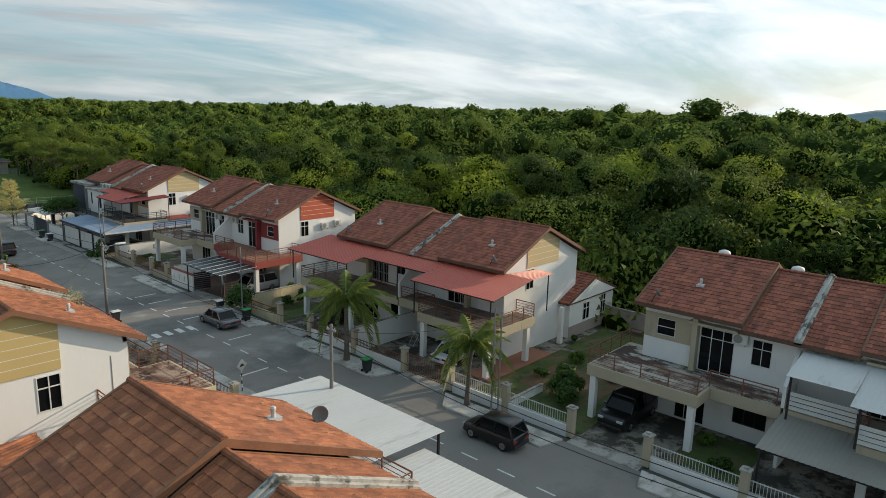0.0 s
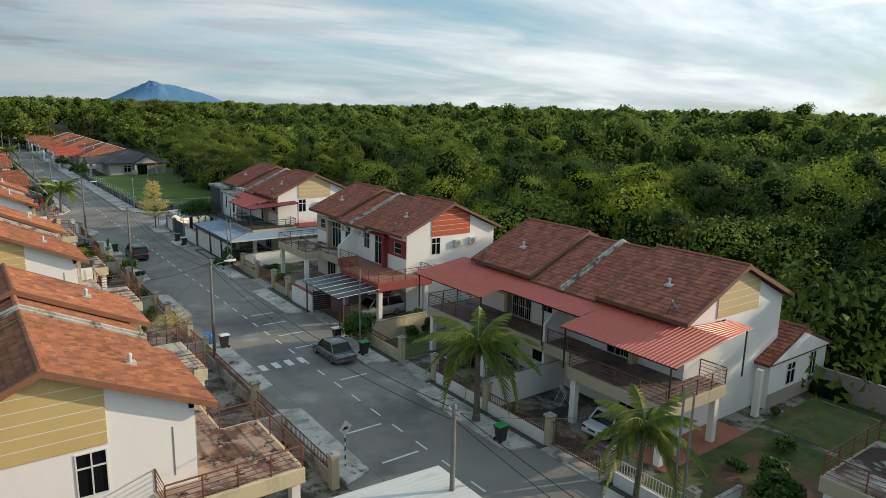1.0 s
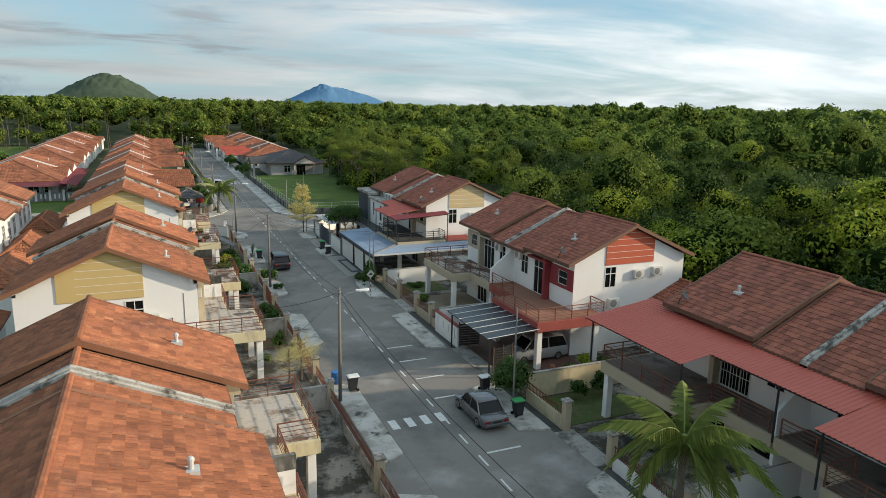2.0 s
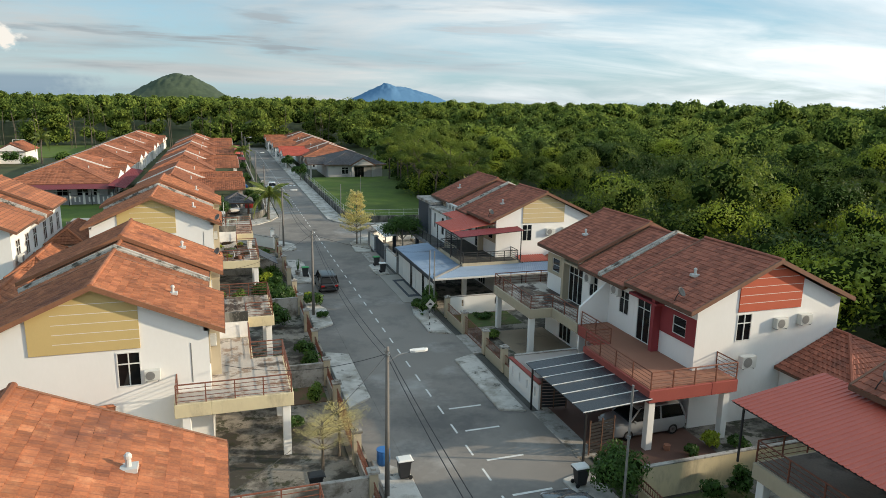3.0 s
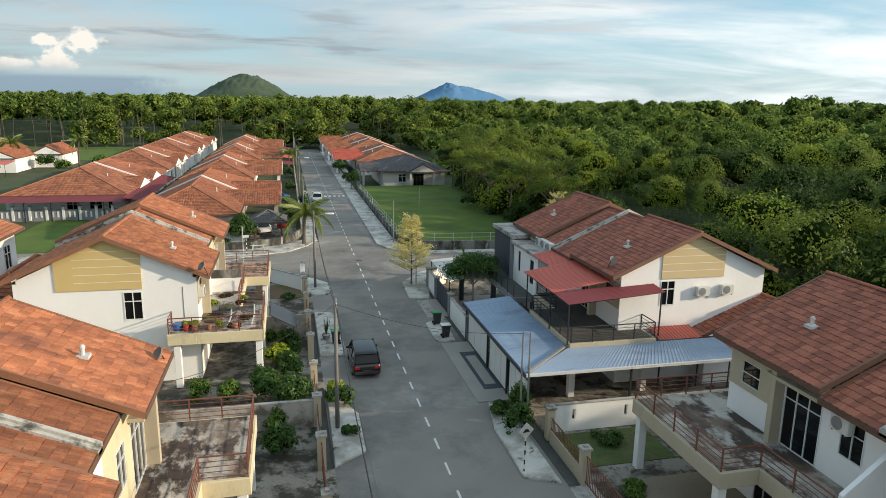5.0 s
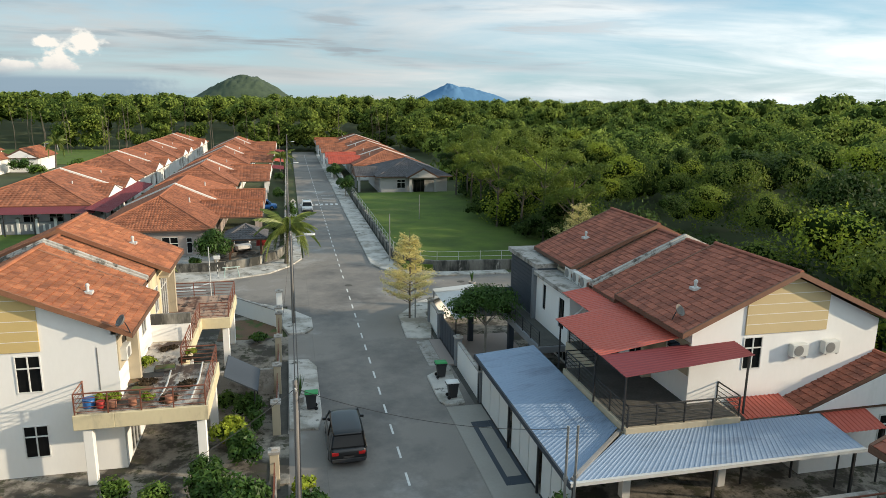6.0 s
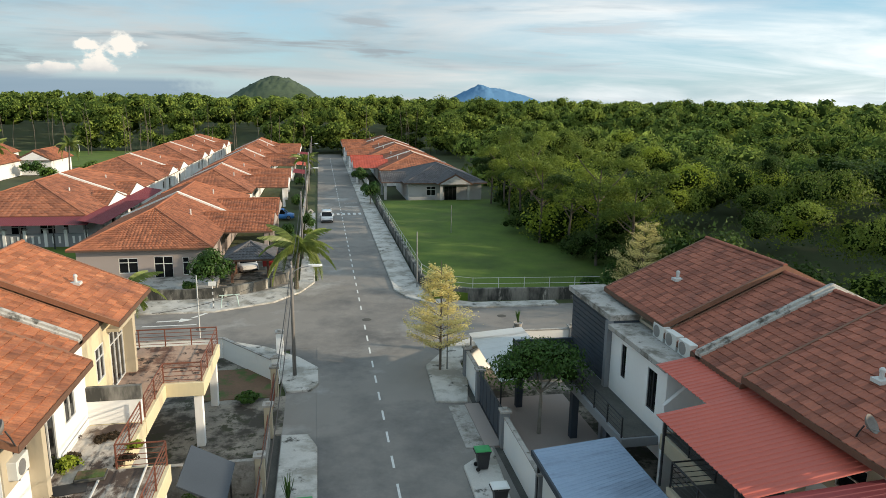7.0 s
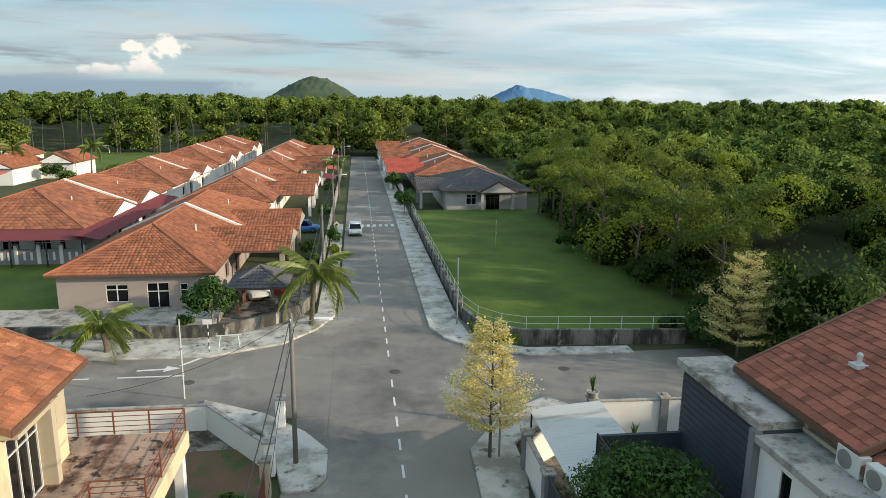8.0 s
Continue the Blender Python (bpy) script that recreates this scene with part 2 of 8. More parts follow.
M["slab_red"] = material("red_slab_render", (0.36, 0.085, 0.065), (0.28, 0.06, 0.05), 0.7, 10, 0.8, 0.06, contrast=0.3)
M["terrace_dim"] = material("dark_red_floor_tile", (0.16, 0.085, 0.065), (0.11, 0.06, 0.045), 0.8, 12, 0.7, 0.1)
M["groove"] = material("groove_paint", (0.80, 0.78, 0.72), (0.7, 0.68, 0.62), 1, 8, 0.8, 0, contrast=0.2)
M["tile_brown"] = material("roof_tile_brown", (0.37, 0.125, 0.075), (0.24, 0.078, 0.05), 0.9, 9, 0.8, 0.45, island=0.30, piece=0.0, stain=(0.11, 0.05, 0.04), stain_scale=0.5, stain_at=(0.56, 0.85))
M["tile_orange"] = material("roof_tile_orange", (0.41, 0.150, 0.066), (0.235, 0.080, 0.040), 1.4, 16, 0.8, 0.6, island=0.26, piece=0.26, contrast=0.8, stain=(0.13, 0.055, 0.038), stain_scale=0.5, stain_at=(0.53, 0.76), stain2=((0.47, 0.21, 0.105), 1.3, 0.56, 0.74))
M["tile_far"] = material("roof_tile_red_brown", (0.40, 0.145, 0.068), (0.20, 0.07, 0.038), 0.6, 9, 0.8, 0.2, island=0.32)
M["tile_red"] = material("roof_tile_bright_red", (0.5, 0.10, 0.06), (0.36, 0.07, 0.045), 0.6, 9, 0.75, 0.2, island=0.15)
M["tile_grey"] = material("roof_tile_grey", (0.13, 0.125, 0.125), (0.075, 0.07, 0.075), 0.6, 9, 0.8, 0.2, island=0.2)
M["cap"] = material("cement_flashing", (0.56, 0.54, 0.49), (0.30, 0.29, 0.26), 1.5, 12, 0.9, 0.2, stain=(0.10, 0.095, 0.08), stain_scale=1.6, stain_at=(0.5, 0.6))
M["verge_tan"] = material("tan_fascia", (0.31, 0.14, 0.075), (0.20, 0.09, 0.05), 1.5, 12, 0.7, 0.1)
M["verge_brown"] = material("brown_verge", (0.24, 0.115, 0.07), (0.16, 0.08, 0.05), 1.5, 12, 0.7, 0.1)
M["soffit"] = material("brown_fascia", (0.16, 0.085, 0.055), (0.1, 0.055, 0.035), 1.5, 12, 0.7, 0.1)
M["rail_brown"] = material("rusty_brown_rail", (0.27, 0.10, 0.06), (0.16, 0.06, 0.04), 3, 25, 0.6, 0.1, metal=0.2)
M["rail_black"] = material("black_rail", (0.03, 0.03, 0.032), (0.02, 0.02, 0.02), 3, 25, 0.5, 0.0)
M["steel_white"] = material("white_steel", (0.62, 0.62, 0.6), (0.5, 0.5, 0.47), 2, 20, 0.5, 0.05)
M["steel_grey"] = material("galvanised_steel", (0.34, 0.34, 0.33), (0.24, 0.24, 0.235), 2, 20, 0.5, 0.05, metal=0.5)
M["pole"] = material("concrete_pole", (0.22, 0.205, 0.185), (0.14, 0.13, 0.12), 2, 20, 0.85, 0.1)
M["metal_red"] = material("red_metal_sheet", (0.54, 0.115, 0.075), (0.44, 0.09, 0.06), 0.5, 10, 0.45, 0.03, contrast=0.3)
M["metal_maroon"] = material("maroon_metal_sheet", (0.20, 0.045, 0.05), (0.16, 0.035, 0.04), 0.5, 10, 0.6, 0.03, spec=0.2)
M["metal_blue"] = material("blue_grey_metal_sheet", (0.29, 0.38, 0.50), (0.21, 0.285, 0.385), 0.5, 10, 0.55, 0.03, contrast=0.4, spec=0.3, stain=(0.17, 0.22, 0.29), stain_scale=0.8, stain_at=(0.52, 0.7), stretch=(0.4, 1.2, 1))
M["metal_grey"] = material("beige_grey_metal_sheet", (0.34, 0.32, 0.28), (0.27, 0.25, 0.22), 0.5, 10, 0.5, 0.03)
M["metal_white"] = material("white_metal_sheet", (0.62, 0.62, 0.60), (0.50, 0.50, 0.48), 0.4, 10, 0.5, 0.03, contrast=0.3, stain=(0.30, 0.28, 0.25), stain_scale=0.7, stain_at=(0.58, 0.74), stretch=(0.3, 1.6, 1))
M["polycarb"] = material("dark_polycarbonate", (0.032, 0.038, 0.045), (0.025, 0.03, 0.036), 0.4, 10, 0.25, 0.0)
M["frame_white"] = material("white_frame", (0.75, 0.75, 0.72), (0.68, 0.68, 0.65), 2, 20, 0.5, 0.0, contrast=0.1)
M["frame_dark"] = material("dark_frame", (0.04, 0.04, 0.045), (0.03, 0.03, 0.03), 2, 20, 0.4, 0.0)
# dark brown for room surfaces: indoor dimness put into the colour
M["dark_room"] = material("indoor_dark_tone", (0.10, 0.09, 0.08), (0.07, 0.065, 0.06), 1, 10, 0.9, 0.0)
M["slate_blue"] = material("charcoal_cladding", (0.055, 0.068, 0.085), (0.04, 0.05, 0.063), 0.6, 14, 0.7, 0.1)
M["grey_wall"] = material("grey_render", (0.24, 0.25, 0.26), (0.19, 0.2, 0.21), 0.6, 10, 0.85, 0.06, contrast=0.3)
M["pale_grey_wall"] = material("pale_grey_render", (0.47, 0.465, 0.45), (0.38, 0.375, 0.365), 0.6, 10, 0.85, 0.06, contrast=0.3, stain=(0.28, 0.27, 0.25), stain_scale=0.5, stain_at=(0.55, 0.75))
M["paving_tan"] = material("tan_floor_screed", (0.33, 0.26, 0.185), (0.25, 0.195, 0.14), 0.6, 12, 0.8, 0.1, stain=(0.14, 0.11, 0.08), stain_scale=0.5, stain_at=(0.55, 0.75))
M["mauve_wall"] = material("mauve_grey_render", (0.40, 0.335, 0.30), (0.34, 0.285, 0.255), 0.6, 10, 0.85, 0.06, contrast=0.3)
M["retaining"] = material("weathered_retaining_wall", (0.30, 0.285, 0.25), (0.13, 0.125, 0.11), 0.7, 8, 0.95, 0.25, stain=(0.05, 0.05, 0.045), stain_scale=0.6, stain_at=(0.42, 0.55), stretch=(1, 1, 0.3), stain2=((0.42, 0.4, 0.35), 1.1, 0.58, 0.66))
M["grass"] = material("lawn", (0.115, 0.175, 0.02), (0.062, 0.11, 0.013), 0.35, 7, 0.95, 0.5, contrast=0.7, stain=(0.10, 0.12, 0.03), stain_scale=0.16, stain_at=(0.5, 0.8), stain2=((0.05, 0.085, 0.012), 0.09, 0.5, 0.7))
M["yard_grass"] = material("worn_yard_grass", (0.085, 0.13, 0.03), (0.055, 0.07, 0.022), 0.8, 9, 0.95, 0.6, contrast=0.8, stain=(0.15, 0.105, 0.065), stain_scale=0.5, stain_at=(0.50, 0.66), stain2=((0.045, 0.06, 0.02), 1.2, 0.52, 0.66))
M["ground"] = material("rough_ground", (0.07, 0.10, 0.03), (0.05, 0.05, 0.025), 0.2, 6, 0.95, 0.4, stain=(0.13, 0.085, 0.05), stain_scale=0.2, stain_at=(0.6, 0.8))
M["earth"] = material("bare_earth", (0.20, 0.115, 0.07), (0.12, 0.08, 0.05), 0.8, 9, 0.95, 0.3, stain=(0.07, 0.11, 0.03), stain_scale=0.7, stain_at=(0.5, 0.6))
M["bark"] = material("bark", (0.17, 0.14, 0.11), (0.085, 0.07, 0.055), 2, 12, 0.95, 0.4)
M["bark_pale"] = material("pale_bark", (0.36, 0.33, 0.28), (0.2, 0.18, 0.15), 2, 12, 0.95, 0.4)
M["leaf"] = material("forest_leaves", (0.25, 0.31, 0.05), (0.055, 0.095, 0.018), 0.10, 5.5, 0.6, 0.8, contrast=1.3, island=0.32, spec=0.2)
# darker copy of the forest leaves: woodland shade put into the colour
M["leaf_deep"] = material("shade_green_leaves", (0.10, 0.155, 0.034), (0.028, 0.055, 0.013), 0.12, 5.5, 0.6, 0.8, contrast=1.2, island=0.35, spec=0.2)
# paler than near leaves: plantation tone, plus distance haze put into the colour
M["leaf_far"] = material("far_hazy_leaves", (0.30, 0.37, 0.07), (0.09, 0.145, 0.03), 0.035, 2.2, 0.7, 0.6, contrast=1.1, island=0.32, spec=0.15)
# near-black fill inside crowns: shade between the leaves put into the colour
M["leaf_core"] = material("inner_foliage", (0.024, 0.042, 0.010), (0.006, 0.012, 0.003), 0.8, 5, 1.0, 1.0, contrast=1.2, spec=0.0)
# far crowns: a lighter gap shade put into the colour
M["leaf_far_core"] = material("far_crown_shade_fill", (0.06, 0.09, 0.022), (0.018, 0.032, 0.008), 0.6, 3.5, 1.0, 1.0, contrast=1.2, spec=0.0)
M["leaf_lime"] = material("lime_leaves", (0.34, 0.40, 0.04), (0.2, 0.27, 0.03), 0.6, 3, 0.6, 0, island=0.3, spec=0.25)
M["leaf_bush"] = material("garden_leaves", (0.085, 0.165, 0.03), (0.035, 0.085, 0.018), 0.9, 5, 0.5, 0, island=0.35, spec=0.3)
M["leaf_fresh"] = material("fresh_green_leaves", (0.17, 0.27, 0.045), (0.08, 0.15, 0.025), 0.9, 5, 0.5, 0, island=0.35, spec=0.3)
M["leaf_yellow"] = material("golden_leaves", (0.80, 0.68, 0.30), (0.60, 0.54, 0.22), 0.8, 5, 0.6, 0, island=0.25, spec=0.25)
M["leaf_dry"] = material("dry_leaf_litter", (0.12, 0.085, 0.05), (0.05, 0.038, 0.026), 1.2, 9, 0.9, 0, island=0.35, spec=0.2)
M["leaf_palm"] = material("palm_leaves", (0.30, 0.34, 0.085), (0.12, 0.18, 0.04), 0.8, 5, 0.45, 0, island=0.3, spec=0.4)
M["hill"] = material("hill_woods", (0.075, 0.105, 0.058), (0.03, 0.05, 0.03), 0.05, 0.16, 0.95, 0.0)
# mountain and ridge: the haze of distance is put into their base colours
M["mountain"] = material("haze_blue_mountain", (0.11, 0.23, 0.37), (0.10, 0.21, 0.345), 0.002, 0.01, 1.0, 0.0, contrast=0.1, spec=0.0)
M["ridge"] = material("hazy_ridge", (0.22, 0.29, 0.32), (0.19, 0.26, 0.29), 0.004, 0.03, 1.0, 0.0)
M["tyre"] = material("tyre_rubber", (0.02, 0.02, 0.02), (0.014, 0.014, 0.014), 3, 25, 0.85, 0.1)
M["rim"] = material("alloy_rim", (0.45, 0.45, 0.46), (0.35, 0.35, 0.36), 3, 25, 0.35, 0.0, metal=0.9)
M["bin_black"] = material("charcoal_bin_plastic", (0.035, 0.036, 0.038), (0.025, 0.025, 0.027), 3, 25, 0.5, 0.0)
M["green_lid"] = material("green_bin_plastic", (0.03, 0.32, 0.09), (0.025, 0.25, 0.07), 3, 25, 0.45, 0.0)
M["ac_white"] = material("off_white_casing", (0.68, 0.68, 0.64), (0.58, 0.58, 0.54), 2, 20, 0.5, 0.0, contrast=0.2)
M["plastic_blue"] = material("blue_plastic", (0.03, 0.16, 0.42), (0.025, 0.12, 0.33), 3, 25, 0.4, 0.0)
M["sign_yellow"] = material("faded_sign_plate", (0.56, 0.55, 0.50), (0.46, 0.45, 0.41), 3, 25, 0.5, 0.0)
M["trestle_paint"] = material("pale_green_paint", (0.50, 0.62, 0.56), (0.40, 0.52, 0.46), 3, 25, 0.5, 0.0)
M["red_paint"] = material("red_paint", (0.45, 0.04, 0.035), (0.36, 0.03, 0.03), 2, 20, 0.6, 0.0)


for key in ("leaf", "leaf_deep", "leaf_far", "leaf_lime", "leaf_bush", "leaf_fresh", "leaf_dry", "leaf_yellow", "leaf_palm"):
    lt = M[key].node_tree
    bsdf, outp = lt.nodes["Principled BSDF"], lt.nodes["Material Output"]
    tr, mxs = lt.nodes.new("ShaderNodeBsdfTranslucent"), lt.nodes.new("ShaderNodeMixShader")
    mxs.inputs[0].default_value = 0.38
    wire(lt, bsdf.inputs["Base Color"].links[0].from_socket, tr.inputs["Color"])
    wire(lt, bsdf.outputs[0], mxs.inputs[1]); wire(lt, tr.outputs[0], mxs.inputs[2]); wire(lt, mxs.outputs[0], outp.inputs["Surface"])


def glossy(name, col, rough=0.12, coat=0.0):
    m = material(name, col, tuple(c * 0.92 for c in col), 1.5, 20, rough, 0.0, spec=0.5)
    m.node_tree.nodes["Principled BSDF"].inputs["Coat Weight"].default_value = coat
    return m


M["pane"] = glossy("dark_window_glass", (0.008, 0.009, 0.010), 0.06)
M["pane"].node_tree.nodes["Principled BSDF"].inputs["Specular IOR Level"].default_value = 0.28
M["car_black"] = glossy("black_car_paint", (0.007, 0.007, 0.008), 0.28, 0.35)
M["car_silver"] = glossy("silver_car_paint", (0.30, 0.31, 0.32), 0.25, 1.0)
M["car_grey"] = glossy("grey_car_paint", (0.085, 0.09, 0.098), 0.25, 1.0)
M["car_white"] = glossy("white_car_paint", (0.72, 0.72, 0.71), 0.2, 1.0)
M["car_red"] = glossy("red_car_paint", (0.5, 0.02, 0.02), 0.2, 1.0)
M["lamp_red"] = glossy("red_lamp_lens", (0.3, 0.01, 0.01), 0.15)
M["lamp_clear"] = glossy("clear_lamp_lens", (0.55, 0.56, 0.58), 0.1)


# ---- mesh helpers ----
class Shape:
    """A growing list of vertices and faces."""

    def __init__(self):
        self.v, self.f = [], []

    def add(self, verts, faces):
        k = len(self.v)
        self.v.extend(verts)
        self.f.extend([tuple(i + k for i in f) for f in faces])
        return self

    def box(self, x0, x1, y0, y1, z0, z1):
        x0, x1 = min(x0, x1), max(x0, x1)
        y0, y1 = min(y0, y1), max(y0, y1)
        z0, z1 = min(z0, z1), max(z0, z1)
        return self.add([(x0, y0, z0), (x1, y0, z0), (x1, y1, z0), (x0, y1, z0), (x0, y0, z1), (x1, y0, z1), (x1, y1, z1), (x0, y1, z1)],
                        [(0, 3, 2, 1), (4, 5, 6, 7), (0, 1, 5, 4), (1, 2, 6, 5), (2, 3, 7, 6), (3, 0, 4, 7)])

    def loft(self, rings, caps=True, closed=True):
        """Faces between rings of equal length."""
        n = len(rings[0])
        k = len(self.v)
        for r in rings:
            self.v.extend(r)
        for i in range(len(rings) - 1):
            for j in range(n if closed else n - 1):
                a, b = k + i * n + j, k + i * n + (j + 1) % n
                self.f.append((a, b, b + n, a + n))
        if caps:
            self.f.append(tuple(range(k + n - 1, k - 1, -1)))
            self.f.append(tuple(range(k + (len(rings) - 1) * n, k + len(rings) * n)))
        return self

    def prism(self, poly, axis, a, b):
        """A polygon (two coordinates each) drawn out from a to b along an axis."""
        def at(p, c):
            return {"x": (c, p[0], p[1]), "y": (p[0], c, p[1]), "z": (p[0], p[1], c)}[axis]
        return self.loft([[at(p, a) for p in poly], [at(p, b) for p in poly]])

    def tube(self, pts, radii, sides=8):
        rings = []
        for i, p in enumerate(pts):
            p = Vector(p)
            d = Vector(pts[min(i + 1, len(pts) - 1)]) - Vector(pts[max(i - 1, 0)])
            q = d.to_track_quat("Z", "Y")
            r = radii[i] if isinstance(radii, (list, tuple)) else radii
            rings.append([tuple(p + q @ Vector((r * math.cos(2 * math.pi * k / sides), r * math.sin(2 * math.pi * k / sides), 0))) for k in range(sides)])
        return self.loft(rings)

    def lathe(self, profile, cx=0, cy=0, sides=14):
        return self.loft([[(cx + r * math.cos(2 * math.pi * k / sides), cy + r * math.sin(2 * math.pi * k / sides), z) for k in range(sides)] for r, z in profile])

    def mesh(self, name, smooth=False, fix=True):
        me = bpy.data.meshes.new(name)
        me.from_pydata([tuple(p) for p in self.v], [], self.f)
        if fix and len(self.f) < 60000:
            bm = bmesh.new()
            bm.from_mesh(me)
            bmesh.ops.recalc_face_normals(bm, faces=bm.faces)
            bm.to_mesh(me)
            bm.free()
        if smooth:
            me.polygons.foreach_set("use_smooth", [True] * len(me.polygons))
        me.update()
        return me


def part(name, shape, mat, parent, label="", bevel=0.0, smooth=False, kind=""):
    me = shape.mesh(name, smooth) if isinstance(shape, Shape) else shape
    if not me.materials:
        me.materials.append(M[mat])
    ob = new(name, me)
    ob.parent = parent
    if bevel:
        b = ob.modifiers.new("bevel", "BEVEL")
        b.width, b.segments, b.limit_method = bevel, 1, "ANGLE"
    return tagged(ob, label, kind=kind)


def thing(name, x, y, z=0, turn=0, label="", category="", group="", kind=""):
    ob = new(name)
    ob.empty_display_size = 0.2
    ob.matrix_basis = pose(x, y, z, 0, 0, turn)
    return tagged(ob, label, category, group, kind)


def solid(name, shape, mat, label="", category="", kind="structure", bevel=0.0):
    """A single-mesh piece of the setting in world coordinates."""
    ob = part(name, shape, mat, None, "", bevel)
    return tagged(ob, label, category, "", kind)


def holed(s, along, a0, a1, z0, z1, d0, d1, holes):
    """A wall as cells round rectangular holes (a, b, low, high); along: x or y. Cells share their corners."""
    aa = sorted({a0, a1, *[h[0] for h in holes], *[h[1] for h in holes]})
    zz = sorted({z0, z1, *[h[2] for h in holes], *[h[3] for h in holes]})
    keep = {}

    def corner(a, z, d):
        key = (round(a, 4), round(z, 4), round(d, 4))
        if key not in keep:
            keep[key] = len(s.v)
            s.v.append((a, d, z) if along == "x" else (d, a, z))
        return keep[key]
    full = {}
    for i in range(len(aa) - 1):
        for j in range(len(zz) - 1):
            ca, cz = (aa[i] + aa[i + 1]) / 2, (zz[j] + zz[j + 1]) / 2
            full[i, j] = not any(h[0] < ca < h[1] and h[2] < cz < h[3] for h in holes)
    for (i, j), on in full.items():
        if not on:
            continue
        p, q, lo, hi = aa[i], aa[i + 1], zz[j], zz[j + 1]
        c0 = [corner(p, lo, d0), corner(q, lo, d0), corner(q, hi, d0), corner(p, hi, d0)]
        c1 = [corner(p, lo, d1), corner(q, lo, d1), corner(q, hi, d1), corner(p, hi, d1)]
        s.f.append(tuple(c0)); s.f.append(tuple(reversed(c1)))
        for (di, dj), (m, n) in (((0, -1), (0, 1)), ((1, 0), (1, 2)), ((0, 1), (2, 3)), ((-1, 0), (3, 0))):
            if not full.get((i + di, j + dj)):
                s.f.append((c0[n], c0[m], c1[m], c1[n]))
    return s


# ---- ground, road, kerbs ----
ROAD_L, ROAD_R, ROAD_MID = 22.2, 29.2, 25.7
CROSS_A, CROSS_B = 116.2, 127.6      # side street
FENCE_L, FENCE_R = 19.9, 31.5


def ground():
    s = Shape()
    s.box(-1500, 1500, -400, 2600, -0.6, -0.12)
    tagged(solid("ground", s, "ground"), "rough green ground reaching to the horizon", "ground", kind="structure")
    s = Shape()
    s.box(ROAD_L, ROAD_R, -60, 284, -0.3, 0.0)
    solid("road", s, "asphalt", "worn grey asphalt street with white dashes", "road")
    s = Shape()
    s.box(-60, ROAD_L - 0.003, 113.51, 131.0, -0.3, -0.004)
    s.prism([(ROAD_R + 0.003, 110.31), (48, 110.31), (48, 121.2), (32.5, 121.2), (32.5, 131), (ROAD_R + 0.003, 131)], "z", -0.3, -0.004)
    solid("side_street", s, "asphalt", "grey asphalt side street crossing the road", "road")
    s = Shape()
    s.box(2.2, FENCE_L, -60, 113.5, -0.3, -0.02)
    s.box(FENCE_R, 50.5, -60, 110.3, -0.3, -0.02)
    solid("yard_paving", s, "driveway", "stained concrete paving of the front yards", "paving")
    solid("back_lawn", Shape().box(-62, 2.197, -60, 113.5, -0.3, -0.022), "yard_grass", "rough worn grass behind the houses", "lawn")
    solid("road_shoulder", Shape().box(20.45, ROAD_L - 0.003, -60, 113.5, -0.3, -0.012), "asphalt", "grey asphalt shoulder beside the street", "road")
    solid("road_shoulder", Shape().box(ROAD_R + 0.003, 30.75, -60, 110.3, -0.3, -0.012), "asphalt", "grey asphalt shoulder beside the street", "road")


ground()


def dashes():
    th = thing("lane_marking", 0, 0, 0, 0, "broken white centre line painted on the asphalt", "road marking", kind="structure")
    y = 1.2
    s = Shape(); s.box(-0.055, 0.055, -0.55, 0.55, 0.0, 0.006)
    me = s.mesh("dash")
    while y < 270:
        if not CROSS_A + 3 < y < CROSS_A + 4:
            ob = part("dash", me, "paint_line", th)
            ob.location = (ROAD_MID, y, 0)
        y += 2.42
    return th


dashes()


# ---- roof tiles ----
TW, TG = 0.32, 0.35


def tile_field(along, up, nrm, base, width, length, s, skip=0):
    """Overlapping profiled roof tiles on a slope, as vertices of s; base: lower corner of the slope."""
    nx, ny = max(1, round(width / TW)), max(1, round(length / TG))
    w, g = width / nx, length / ny
    prof = ((0.0, 0.010), (0.3, 0.042), (0.6, 0.012))
    along, up, nrm, base = (np.array(q, float) for q in (along, up, nrm, base))
    rng = np.random.RandomState(int(abs(base.sum()) * 7) % 9999)
    k = len(s.v)
    vs = []
    for j in range(skip, ny):
        for i in range(nx):
            lift, off = rng.uniform(0, 0.012), rng.uniform(-0.008, 0.008)
            o = base + along * (i * w) + up * (j * g + off)
            row = [(p[0] * w, p[1]) for p in prof] + [(w, 0.012)]
            for a, h in row:
                vs.append(o + along * a + nrm * (h + 0.026 + lift))
            for a, h in row:
                vs.append(o + along * a + up * g + nrm * (h + 0.004))
            for a, h in row:
                vs.append(o + along * a + nrm * (h - 0.004))
            for q in range(3):
                s.f.append((k + q, k + q + 1, k + q + 5, k + q + 4))
                s.f.append((k + q + 8, k + q + 9, k + q + 1, k + q))
            k += 12
    s.v.extend(map(tuple, vs))


